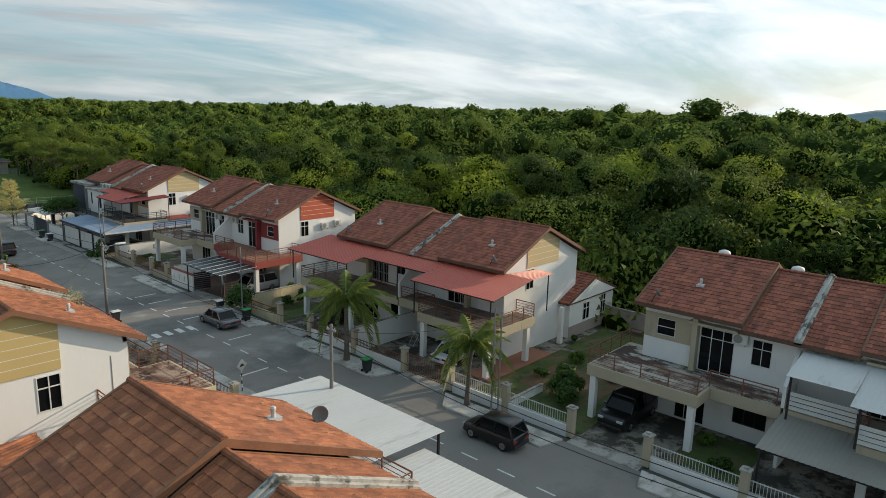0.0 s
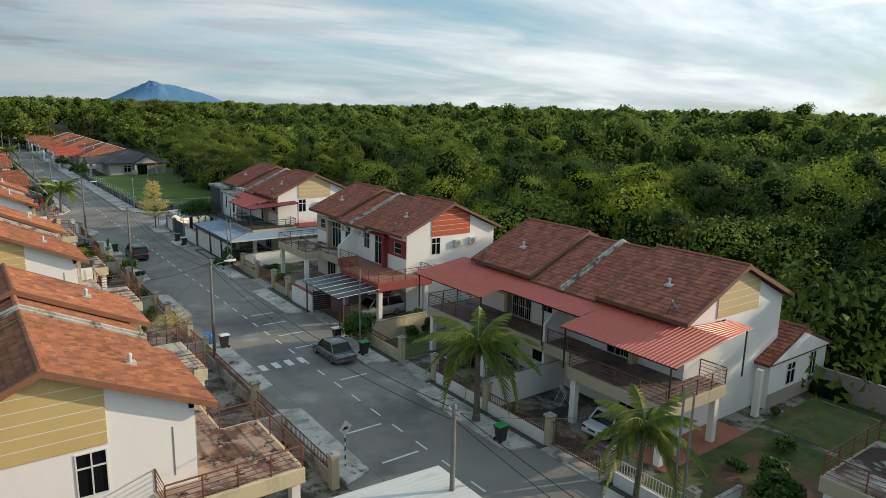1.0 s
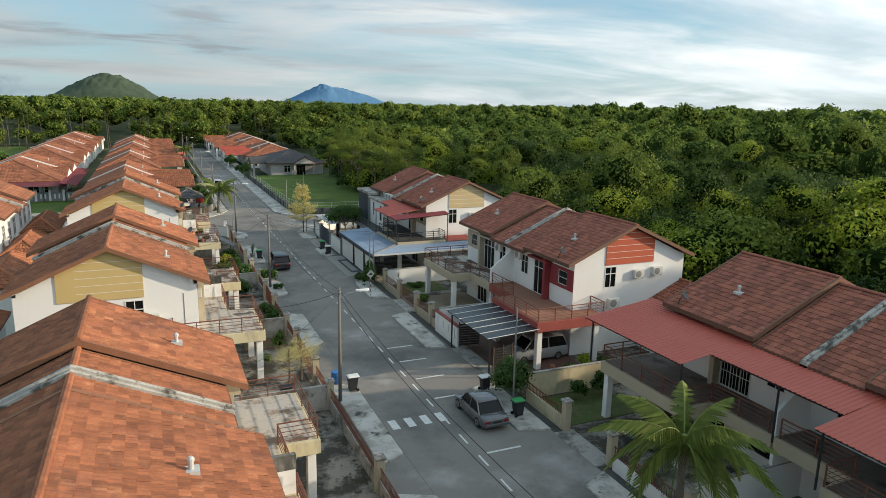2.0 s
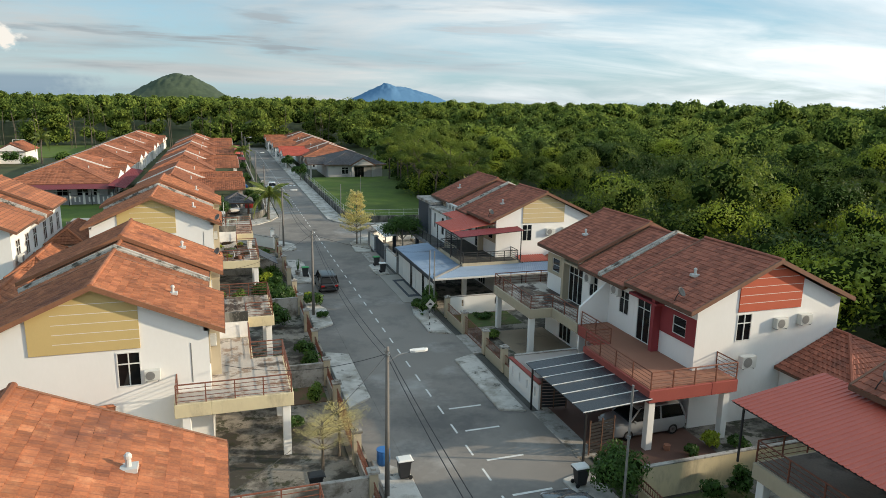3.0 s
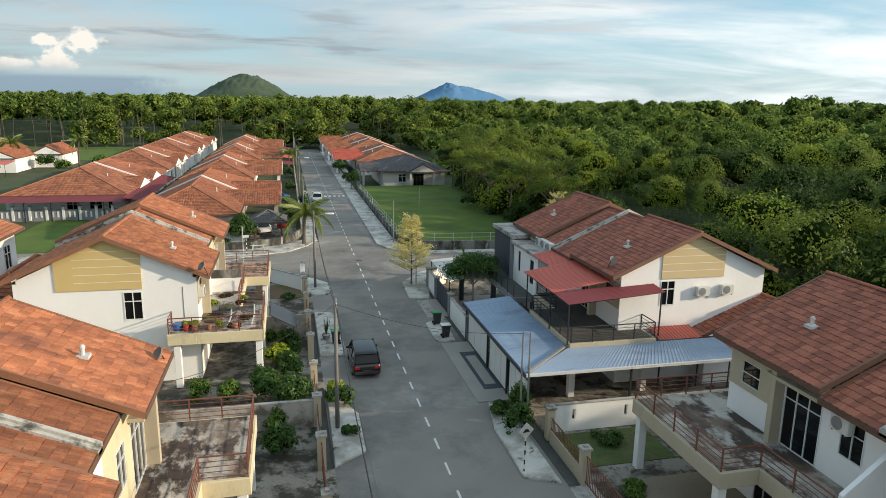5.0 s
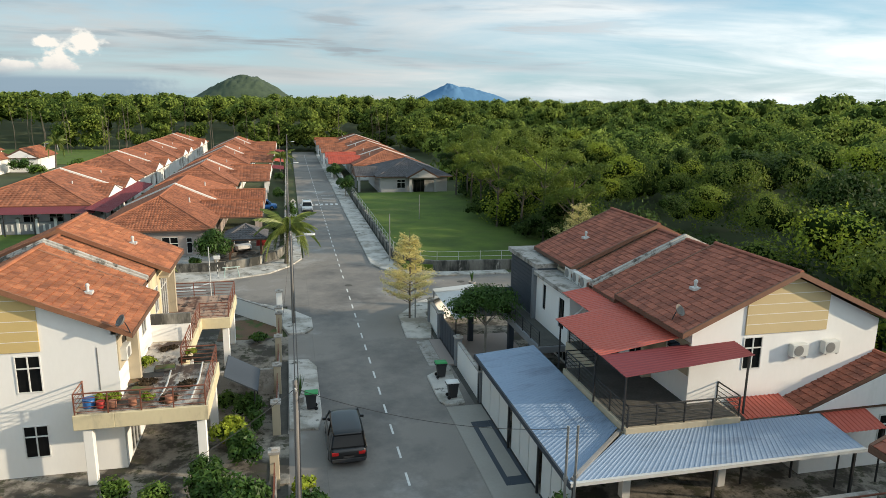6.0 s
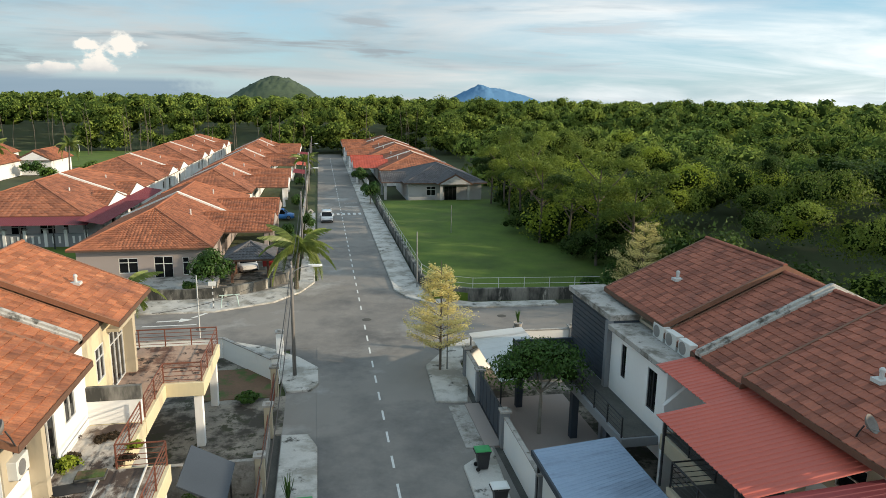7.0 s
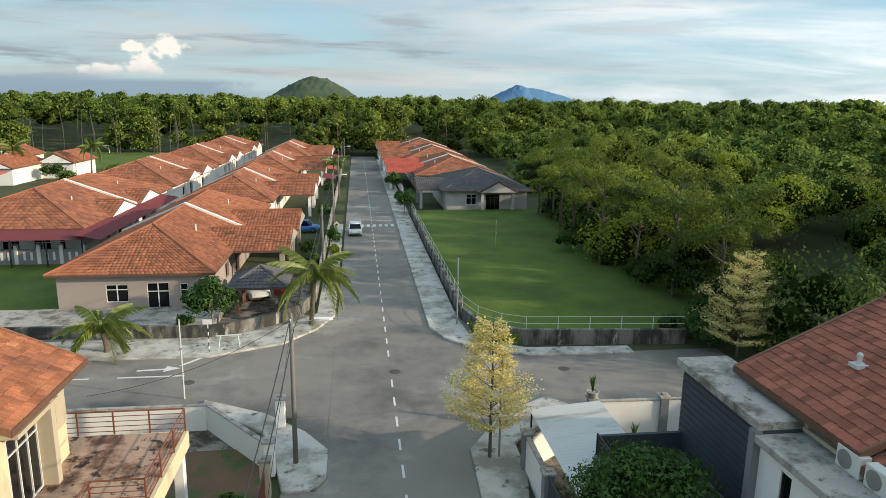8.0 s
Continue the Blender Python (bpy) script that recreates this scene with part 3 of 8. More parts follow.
def single_tiles(along, up, nrm, base, width, length, rows, roof, tile):
    """The lower rows of a slope as tiles of their own, on one shared mesh."""
    nx, ny = max(1, round(width / TW)), max(1, round(length / TG))
    w, g = width / nx, length / ny
    s = Shape()
    row = ((0.0, 0.010), (0.3 * w, 0.042), (0.6 * w, 0.012), (w, 0.012))
    s.v = [(a, 0, h + 0.05) for a, h in row] + [(a, g, h + 0.004) for a, h in row] + [(a, 0, h - 0.004) for a, h in row]
    for k in range(3):
        s.f += [(k, k + 1, k + 5, k + 4), (k + 8, k + 9, k + 1, k)]
    me = s.mesh("tile", fix=False)
    rng = random.Random(int(abs(base[1]) * 10))
    turn = Matrix((along, up, nrm)).transposed().to_4x4()
    for j in range(rows):
        for i in range(nx):
            ob = part("tile", me, tile, roof)
            o = Vector(base) + Vector(along) * (i * w) + Vector(up) * (j * g + rng.uniform(-0.008, 0.008)) + Vector(nrm) * rng.uniform(0, 0.012)
            ob.matrix_basis = Matrix.Translation(o) @ turn


SINGLES = []


class Local:
    """Coordinates of a house: u from the front eave to the back, v along the street."""

    def __init__(self, sgn):
        self.s = sgn

    def box(self, s, u0, u1, v0, v1, z0, z1):
        return s.box(self.s * u0, self.s * u1, v0, v1, z0, z1)

    def prism(self, s, poly, v0, v1):
        return s.prism([(self.s * u, z) for u, z in poly], "y", v0, v1)


EAVE, RIDGE, DEPTH = 6.92, 9.45, 11.25


def roof_slab(c, house, v0, v1, drop, tile, u_eave=0.0, nm="roof"):
    """A pitched piece of roof between v0 and v1: boarding below, tiles on both slopes, a ridge capping."""
    ze, zr, um = EAVE - drop, RIDGE - drop, DEPTH / 2
    ua, ub = u_eave, DEPTH - u_eave
    za = ze + (zr - ze) * ua / um
    s = Shape()
    c.prism(s, [(ua, za - 0.16), (um, zr - 0.16), (ub, za - 0.16), (ub, za), (um, zr), (ua, za)], v0, v1)
    roof = part(nm, s, "soffit", house)
    lo = Vector((c.s * ua, 0, za)); top = Vector((c.s * um, 0, zr))
    up = (top - lo); L = up.length; up.normalize()
    nr = Vector((-up.z * c.s, 0, abs(up.x)))
    t = Shape()
    rows = 0
    if c.s < 0 and v0 < -5 and 30 < house.location.y < 100:
        rows = int(300 / round((v1 - v0 - 0.06) / TW))
        SINGLES.append(((0, 1, 0), up.copy(), nr.copy(), (lo.x, v0 + 0.03, lo.z), v1 - v0 - 0.06, L - 0.02, rows, roof, tile))
    tile_field((0, 1, 0), up, nr, (lo.x, v0 + 0.03, lo.z), v1 - v0 - 0.06, L - 0.02, t, rows)
    ob = part("roof_tiles", t.mesh("roof_tiles", fix=False), tile, roof, kind="stuff")
    up2 = Vector((-up.x, 0, up.z)); nr2 = Vector((-nr.x, 0, nr.z))
    t = Shape()
    tile_field((0, 1, 0), up2, nr2, (c.s * ub, v0 + 0.03, za), v1 - v0 - 0.06, L - 0.02, t)
    if c.s < 0:
        part("roof_tiles", t.mesh("roof_tiles", fix=False), tile, roof, kind="stuff")
    else:
        b0, b1 = Vector((c.s * ub, 0, za)), Vector((c.s * um, 0, zr))
        sh = Shape()
        for j in range(18):
            p0, p1 = b0.lerp(b1, j / 18), b0.lerp(b1, (j + 1) / 18)
            sh.loft([[(p0.x, v, p0.z + 0.05), (p1.x, v, p1.z + 0.02)] for v in (v0, v1)], caps=False, closed=False)
        part("roof_tiles", sh, tile, roof, kind="stuff")
    s = Shape()
    n = max(1, round((v1 - v0) / 0.42))
    rings = []
    for i in range(n):
        for e, y in ((0, v0 + (v1 - v0) * i / n), (1, v0 + (v1 - v0) * (i + 1) / n - 0.005)):
            rings.append([(c.s * um + 0.13 * math.cos(q), y, zr + 0.03 + (0.11 if e else 0.085) * math.sin(q)) for q in (0, 0.8, 1.57, 2.35, 3.14)])
    s.loft(rings)
    part("ridge_cap", s, tile, roof)
    for v in (v0, v1 - 0.09):
        s = Shape()
        c.prism(s, [(ua - 0.02, za - 0.2), (um, zr - 0.2), (ub + 0.02, za - 0.2), (ub + 0.02, za + 0.05), (um, zr + 0.06), (ua - 0.02, za + 0.05)], v - 0.01, v + 0.1)
        part("verge_board", s, "verge_tan" if c.s < 0 else "verge_brown", roof)
    s = Shape()
    c.box(s, ua - 0.05, ua - 0.01, v0, v1, za - 0.2, za + 0.02)
    part("fascia", s, "soffit", roof)
    return roof


def window_unit(house, c, place, a0, a1, z0, z1, d, cols=2, transom=0.34, frame_mat="frame_white", nm="window"):
    """A casement in a wall hole. place: 'v' in a front wall (a runs along v, d is u of the outer face) or 'u' in an end wall (d is v, signed outward)."""
    w = 0.05 if place == "u" else 0.036
    s, g = Shape(), Shape()
    o = 1 if d > 0 else -1

    def bx(sh, p0, p1, q0, q1, t0, t1):
        if place == "v":
            c.box(sh, d + t0, d + t1, p0, p1, q0, q1)
        else:
            c.box(sh, p0, p1, d - o * t0, d - o * t1, q0, q1)
    zs = [z0 + w, z1 - w] if not transom else [z0 + w, z1 - (z1 - z0) * transom - w / 2, z1 - (z1 - z0) * transom + w / 2, z1 - w]
    lights = []
    for i in range(cols):
        p0 = a0 + (a1 - a0) * i / cols + (w if i == 0 else w / 2)
        p1 = a0 + (a1 - a0) * (i + 1) / cols - (w if i == cols - 1 else w / 2)
        lights += [(p0, p1, zs[k], zs[k + 1]) for k in range(0, len(zs), 2)]
    if place == "v":
        holed(s, "y", a0, a1, z0, z1, c.s * (d - 0.03), c.s * (d + 0.07), lights)
    else:
        m0, m1 = sorted((c.s * a0, c.s * a1))
        holed(s, "x", m0, m1, z0, z1, d + o * 0.03, d - o * 0.07, [(*sorted((c.s * q0, c.s * q1)), lo, hi) for q0, q1, lo, hi in lights])
    fr = part(nm, s, frame_mat, house)
    for i in range(cols):
        g = Shape()
        bx(g, a0 + (a1 - a0) * i / cols + w / 2, a0 + (a1 - a0) * (i + 1) / cols - w / 2, z0 + w / 2, z1 - w / 2, 0.02, 0.03)
        part("pane", g, "pane", fr)
    return fr


def railing(house, c, pts, z, mat="rail_brown", h=0.95, bars=5):
    """Bars along a line of (u, v) points on a terrace edge, with posts."""
    posts = []
    for (u0, v0), (u1, v1) in zip(pts, pts[1:]):
        n = max(1, round(math.hypot(u1 - u0, v1 - v0) / 1.5))
        posts += [(u0 + (u1 - u0) * i / n, v0 + (v1 - v0) * i / n) for i in range(n)]
    posts.append(pts[-1])
    line = [(c.s * u, v) for u, v in pts]
    r = part("railing", Shape().tube([(x, y, z + h) for x, y in line], 0.036, 6), mat, house)
    bar = Shape().tube([(x, y, 0) for x, y in line], 0.018, 5).mesh("bar")
    for k in range(bars - 1):
        part("bar", bar, mat, r).location.z = z + 0.12 + (h - 0.12) * k / (bars - 1)
    p = Shape().box(-0.026, 0.026, -0.026, 0.026, 0, h)
    me = p.mesh("post")
    for u, v in posts:
        ob = part("post", me, mat, r)
        ob.location = (c.s * u, v, z)
    return r


def gable_panel(house, c, v_out, mat, u0=3.4, u1=7.7, z0=6.55, drop=0.0):
    """The coloured panel under the roof point of an end wall, with light grooves."""
    o = 1 if v_out > 0 else -1

    def roof_z(u):
        return EAVE + (RIDGE - EAVE) * min(u, DEPTH - u) / (DEPTH / 2) - 0.24 - drop
    s = Shape()
    c.prism(s, [(u0, z0), (u1, z0), (u1, roof_z(u1)), (DEPTH / 2, roof_z(DEPTH / 2)), (u0, roof_z(u0))], v_out, v_out + o * 0.06)
    p = part("gable_panel", s, mat, house)
    s = Shape()
    z = z0 + 0.46
    while z < RIDGE - 0.5 - drop:
        lo = max(u0, (z + 0.3 + drop - EAVE) / (RIDGE - EAVE) * DEPTH / 2)
        hi = min(u1, DEPTH - lo)
        if hi > lo + 0.3:
            c.box(s, lo, hi, v_out + o * 0.055, v_out + o * 0.066, z, z + 0.025)
        z += 0.46
    part("groove", s, "groove", p)


def house_pair(x_eave, yc, sgn, half, label, tile="tile_brown", panel="panel_cream", slabs=("wall_beige", "wall_beige"), floors=("terrace", "terrace"),
               rails=("rail_brown", "rail_brown"), upper=("wall_white", "wall_white"), side=1.5, terraces=(True, True), accents=("wall_beige", "wall_beige")):
    """A semi-detached pair. First of each two: the half with the lower y."""
    house = thing("semi_detached_house", x_eave, yc, 0, 0, label, "house", "semi-detached houses along the street")
    c = Local(sgn)
    W = half - 0.45
    FW, BW = 0.75, DEPTH - 0.6
    doors = {}
    for q, up in ((-1, upper[0]), (1, upper[1])):
        low = 0.32 if sgn < 0 and q < 0 else 0.0      # the lower roof runs through to this end
        v = lambda a: q * a
        sp = lambda a, b: (min(q * a, q * b), max(q * a, q * b))
        win, door, small = sp(1.35, 2.4), sp(3.35, 5.3), sp(W - 1.95, W - 0.8)
        gdoor, gwin = sp(4.6, 6.4), sp(1.2, 3.0)
        s = Shape()
        holed(s, "y", *sp(0.004, W), 0.0, EAVE - 0.15, sgn * FW, sgn * (FW + 0.2),
              [(*win, 4.55, 6.05), (*door, 3.45, 6.1), (*small, 5.0, 6.05), (*gdoor, 0.1, 2.3), (*gwin, 0.9, 2.2)])
        part("front_wall", s, up, house)
        s = Shape(); holed(s, "y", *sp(0.004, W), 0.0, EAVE - 0.15, sgn * (BW - 0.2), sgn * BW, []); part("back_wall", s, up, house)
        s = Shape()
        gw = (3.4, 4.4, 4.85, 6.42) if sgn > 0 else (3.84, 4.88, 4.0, 5.72)
        hx = [(sgn * gw[0], sgn * gw[1], gw[2], gw[3])] if sgn > 0 else [(-gw[1], -gw[0], gw[2], gw[3])]
        top = EAVE - 0.15 - low
        if sgn < 0 and q < 0 and yc > 90:
            hx.append((-gw[1], -gw[0], 0.9, 2.45))
            window_unit(house, c, "u", gw[0], gw[1], 0.9, 2.45, q * W)
        if sgn > 0:
            holed(s, "x", FW + 0.2, BW - 0.2, 0, top, q * W, q * (W - 0.2), hx)
        else:
            holed(s, "x", -BW + 0.2, -FW - 0.2, 0, top, q * W, q * (W - 0.2), hx)
        c.prism(s, [(FW, top), (BW, top), (BW, EAVE - 0.04 - low), (DEPTH / 2, RIDGE - 0.24 - low), (FW, EAVE + 0.08 - low)], q * W, q * (W - 0.2))
        part("end_wall", s, up, house)
        window_unit(house, c, "u", *gw, q * W)
        window_unit(house, c, "v", *win, 4.55, 6.05, FW)
        window_unit(house, c, "v", *small, 5.0, 6.05, FW, 1, 0.5)
        window_unit(house, c, "v", *door, 3.45, 6.1, FW, 3, 0.22, "frame_white", "sliding_door")
        window_unit(house, c, "v", *gdoor, 0.1, 2.3, FW, 3, 0, "frame_white", "sliding_door")
        window_unit(house, c, "v", *gwin, 0.9, 2.2, FW, 3, 0, "frame_dark")
        if sgn < 0 and q < 0:
            part("cable_duct", Shape().box(c.s * 1.55, c.s * 1.6, q * W, q * (W + 0.015), 3.9, 5.9), "steel_grey", house)
        gable_panel(house, c, q * W, panel if isinstance(panel, str) else panel[0 if q < 0 else 1], *((3.4, 7.7, 6.55) if sgn > 0 else (3.8, 8.45, 5.9)), drop=low)
        # pilaster and hood beside the sliding door, band round the small window
        s = Shape()
        c.box(s, FW - 0.5, FW - 0.002, *sp(5.35, 5.65), 3.42, 6.6)
        c.box(s, FW - 0.55, FW - 0.002, *sp(3.1, 5.9), 6.25, 6.4)
        part("door_surround", s, accents[0 if q < 0 else 1], house, bevel=0.01)
        s = Shape()
        holed(s, "y", *sp(5.7, W - 0.02), 4.75, 6.3, sgn * (FW - 0.05), sgn * (FW - 0.002), [(*small, 5.0, 6.05)])
        part("wall_band", s, accents[0 if q < 0 else 1], house)
        k = 0 if q < 0 else 1
        if terraces[k]:
            s = Shape()
            # wide outer part, narrow inner part, return along the end wall
            c.box(s, -3.1, FW, *sp(3.7, half + side - 0.3), 2.72, 3.4)
            c.box(s, -1.4, FW, *sp(0.06, 3.7), 2.72, 3.4)
            c.box(s, FW, 2.4, *sp(W, half + side - 0.3), 2.72, 3.4)
            part("terrace_slab", s, slabs[k], house, bevel=0.02)
            s = Shape()
            c.box(s, -2.95, FW - 0.004, *sp(3.85, half + side - 0.45), 3.4, 3.43)
            c.box(s, -1.25, FW - 0.004, *sp(0.2, 3.85), 3.4, 3.43)
            c.box(s, FW - 0.004, 2.25, *sp(W + 0.01, half + side - 0.45), 3.4, 3.43)
            part("terrace_floor", s, floors[k], house)
            e = half + side - 0.36
            railing(house, c, [(2.3, q * W), (2.3, q * e), (-3.0, q * e), (-3.0, q * 3.8), (-1.3, q * 3.8), (-1.3, q * 0.3)], 3.42, rails[k])
            for u, vv in ((-2.75, half + side - 0.65), (1.9, half + side - 0.65), (-2.75, 4.1)):
                s = Shape(); c.box(s, u - 0.19, u + 0.19, *sp(vv - 0.19, vv + 0.19), 0.0, 2.72); part("column", s, "wall_white", house, bevel=0.015)
            # dividing fin between the two halves
    s = Shape()
    c.prism(s, [(FW, 3.42), (-1.35, 3.42), (-1.35, 4.6), (FW, 6.3)] if sgn > 0 else [(FW, 3.42), (-1.3, 3.42), (-1.3, 4.95), (FW, 4.95)], -0.09, 0.09)
    c.box(s, -1.3, FW, -0.09, 0.09, 0, 2.72)
    part("party_wall", s, "wall_white", house)
    if sgn < 0:
        part("stained_top", Shape().box(-FW - 0.004, 1.33, -0.11, 0.11, 4.42, 5.0), "retaining", house)
    # unseen floors and partitions added to keep the rooms dark
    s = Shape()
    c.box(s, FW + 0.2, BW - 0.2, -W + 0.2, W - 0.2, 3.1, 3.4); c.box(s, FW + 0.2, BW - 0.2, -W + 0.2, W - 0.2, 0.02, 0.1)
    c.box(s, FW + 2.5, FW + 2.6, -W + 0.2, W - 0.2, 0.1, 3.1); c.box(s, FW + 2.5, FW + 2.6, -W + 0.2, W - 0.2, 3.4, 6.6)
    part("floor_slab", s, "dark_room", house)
    s = Shape(); c.box(s, FW + 0.2, BW - 0.2, -W + 0.2, W - 0.2, 6.5, 6.6); part("ceiling_board", s, "wall_white", house)
    # roof: two higher outer pieces and a lower middle with a cement cap on the party wall
    if sgn > 0:
        roof_slab(c, house, -half, -2.85, 0.0, tile)
        roof_slab(c, house, 2.85, half, 0.0, tile)
        roof_slab(c, house, -2.84, 2.84, 0.32, tile)
    else:
        roof_slab(c, house, -half, -1.3, 0.32, tile)
        roof_slab(c, house, -1.29, 2.29, 0.32, tile, u_eave=0.8)
        roof_slab(c, house, 2.3, half, 0.0, tile)
    s = Shape()
    zr, um, ua = RIDGE - 0.32, DEPTH / 2, -0.05 if sgn > 0 else 0.75
    ub, z0 = DEPTH - ua, EAVE - 0.32 + (RIDGE - EAVE) * max(ua, 0) / um
    c.prism(s, [(ua, z0 - 0.1), (um, zr - 0.1), (ub, z0 - 0.1), (ub, z0 + 0.16), (um, zr + 0.2), (ua, z0 + 0.16)], -0.21, 0.21)
    c.prism(s, [(ua - 0.05, z0 + 0.10), (um, zr + 0.14), (ub + 0.05, z0 + 0.10), (ub + 0.05, z0 + 0.27), (um, zr + 0.31), (ua - 0.05, z0 + 0.27)], -0.09, 0.09)
    part("party_wall_cap", s, "cap", house, "weathered cement cap", bevel=0.02)
    for q in (-1, 1):
        s = Shape()
        u, v = 2.4, q * (half - 3.0)
        z = EAVE + (RIDGE - EAVE) * u / um - (0.32 if sgn < 0 and q < 0 else 0.0)
        s.tube([(c.s * u, v, z - 0.1), (c.s * u, v, z + 0.42)], 0.075, 10)
        s.lathe([(0.10, z + 0.36), (0.10, z + 0.44), (0.05, z + 0.5)], c.s * u, v, 10)
        c.box(s, u - 0.22, u + 0.22, v - 0.2, v + 0.2, z + 0.0, z + 0.13)
        part("vent_pipe", s, "steel_white", house)
    return house, c


RIGHT, LEFT = 37.4, 14.0
house_D, cR = house_pair(RIGHT, 8.3, 1, 9.2, "two-storey semi-detached house with brown tiled roof and stained beige terraces")
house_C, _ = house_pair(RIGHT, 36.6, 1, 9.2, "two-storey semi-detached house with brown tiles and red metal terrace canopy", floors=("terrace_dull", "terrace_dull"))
house_B, _ = house_pair(RIGHT, 64.5, 1, 9.2, "two-storey semi-detached house with vermilion gable panel and red terrace", panel="panel_red",
                        slabs=("slab_red", "wall_beige"), floors=("terrace_red", "terrace"), accents=("dark_red", "wall_beige"))
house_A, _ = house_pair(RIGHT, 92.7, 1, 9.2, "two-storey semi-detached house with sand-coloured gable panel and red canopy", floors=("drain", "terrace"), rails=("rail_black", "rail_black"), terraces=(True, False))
LEFT_Y = (12.6, 39.9, 67.7, 96.9)
for yy, flo in zip(LEFT_Y, (("terrace", "terrace"), ("terrace_brown", "terrace_pale"), ("terrace_pale", "terrace"), ("terrace", "terrace_brown"))):
    house_pair(LEFT, yy, -1, 7.9, "two-storey semi-detached house with orange tiled roof and ochre gable panel", "tile_orange", "panel_yellow",
               floors=flo, upper=("wall_white", "wall_cream"), slabs=("wall_cream", "wall_cream"), side=1.3)


# ---- verges, drains, boundary walls ----
def verge(poly, label="stained concrete verge slab with a raised kerb edge", top=0.13):
    s = Shape().prism(poly, "z", -0.3, top)
    solid("pavement", s, "kerb", label, "pavement", bevel=0.04)


for poly in ([(29.1, 3.0), (30.75, 3.0), (30.75, 13.2), (29.15, 12.7)], [(29.1, 18.4), (30.75, 17.9), (30.75, 26.8), (29.1, 25.6)],
             [(29.05, 32.1), (30.75, 31.5), (30.75, 41.6), (29.15, 40.8)], [(28.9, 46.9), (30.7, 46.3), (30.7, 53.4), (28.95, 52.9)],
             [(28.95, 60.7), (30.4, 60.1), (30.6, 69.4), (28.95, 68.7)], [(28.95, 74.7), (30.5, 73.9), (30.5, 80.6), (29.6, 82.6), (29.0, 79.5)],
             [(28.8, 93.3), (29.1, 92.8), (30.2, 92.8), (30.6, 98.5), (28.85, 97.0)],
             [(28.75, 103.9), (30.5, 103.6), (31.2, 106.8), (31.25, 109.6), (35.2, 113.4), (34.2, 114.6), (31.2, 112.6), (29.0, 109.2)]):
    verge(poly)
for poly in ([(20.5, 20.0), (22.15, 20.4), (22.15, 28.5), (20.5, 29.2)], [(20.5, 33.8), (22.1, 34.4), (22.2, 42.6), (20.5, 43.4)],
             [(20.6, 46.0), (22.1, 46.8), (22.15, 55.6), (20.6, 57.2)], [(20.6, 63.2), (22.1, 64.3), (22.1, 71.6), (20.5, 72.4)],
             [(20.5, 77.3), (22.1, 78.5), (22.15, 82.6), (20.6, 86.4)], [(20.5, 91.6), (22.0, 91.4), (22.25, 93.0), (22.25, 99.8), (21.8, 101.1), (20.5, 101.2)],
             [(20.5, 106.4), (21.9, 106.5), (22.3, 107.3), (22.3, 109.8), (21.1, 111.7), (18.9, 113.9), (15.4, 115.9), (15.4, 114.9), (19.0, 111.9), (20.0, 108.6)]):
    verge(poly)
verge([(22.0, 130.4), (21.9, 170), (20.6, 170), (20.6, 131), (18.4, 128.4), (14.3, 126.1), (-20, 126.1), (-20, 122.6), (6.7, 122.6), (14.3, 122.5), (18.7, 124.5), (20.8, 127.3)], "pale concrete footpath curving round the street corner", 0.12)
verge([(29.3, 275), (31.3, 275), (31.3, 128.2), (31.6, 125.4), (33.0, 123.4), (35.0, 122.2), (42.0, 121.9), (42.0, 120.7), (34.8, 120.8), (31.5, 122.4), (29.7, 124.6), (28.9, 127.0)], "long pale concrete footpath beside the field", 0.14)
# drains are shallow flat strips; the channel's shade is put into their colour
s = Shape()
s.box(19.95, 20.45, -60, 106.2, -0.5, -0.085)
solid("drain", s, "drain", "roadside drain strip, channel shade put into its dark colour", "drain")
s = Shape()
s.box(30.75, 31.38, -60, 106.5, -0.5, -0.085)
solid("drain", s, "drain", "roadside drain strip, channel shade put into its dark colour", "drain")


def slab(name, x0, x1, y0, y1, z0, z1, mat, label, category="paving"):
    return solid(name, Shape().box(x0, x1, y0, y1, z0, z1), mat, label, category, bevel=0.01)


# driveways bridging the drains, aprons, lawns
for y0, y1 in ((13.4, 17.7), (27.2, 31.2), (42.2, 46.0), (54.6, 60.0), (69.6, 73.6)):
    slab("driveway", 30.7, 31.9, y0, y1, -0.2, 0.02, "concrete", "concrete driveway crossing the drain")
for y0, y1 in ((29.5, 33.5), (44.0, 45.8), (57.5, 63.0), (72.8, 77.2), (86.6, 91.2), (101.5, 106.0)):
    slab("driveway", 19.6, 20.5, y0, y1, -0.2, 0.02, "driveway", "stained concrete driveway crossing the drain")
slab("driveway", 29.05, 31.4, 82.8, 92.6, -0.2, 0.05, "metal_grey", "pale grey paved apron before the gate")
for b in ((29.9, 30.15, 84.4, 90.6), (30.85, 31.1, 84.4, 90.6), (30.15, 30.85, 84.4, 85.1), (30.15, 30.85, 89.9, 90.6)):
    slab("paving_band", *b, 0.04, 0.058, "slate_blue", "dark band in the paved apron")
slab("paving", 31.6, 36.2, 93.2, 104.0, -0.1, 0.012, "mauve_wall", "smooth brown paved yard of the corner house")
slab("driveway", 30.3, 31.5, 98.7, 103.5, -0.2, 0.03, "mauve_wall", "brown paved driveway beside the drain")
slab("driveway", 29.35, 30.28, 98.7, 103.4, -0.2, 0.02, "concrete", "pale concrete strip of a driveway")
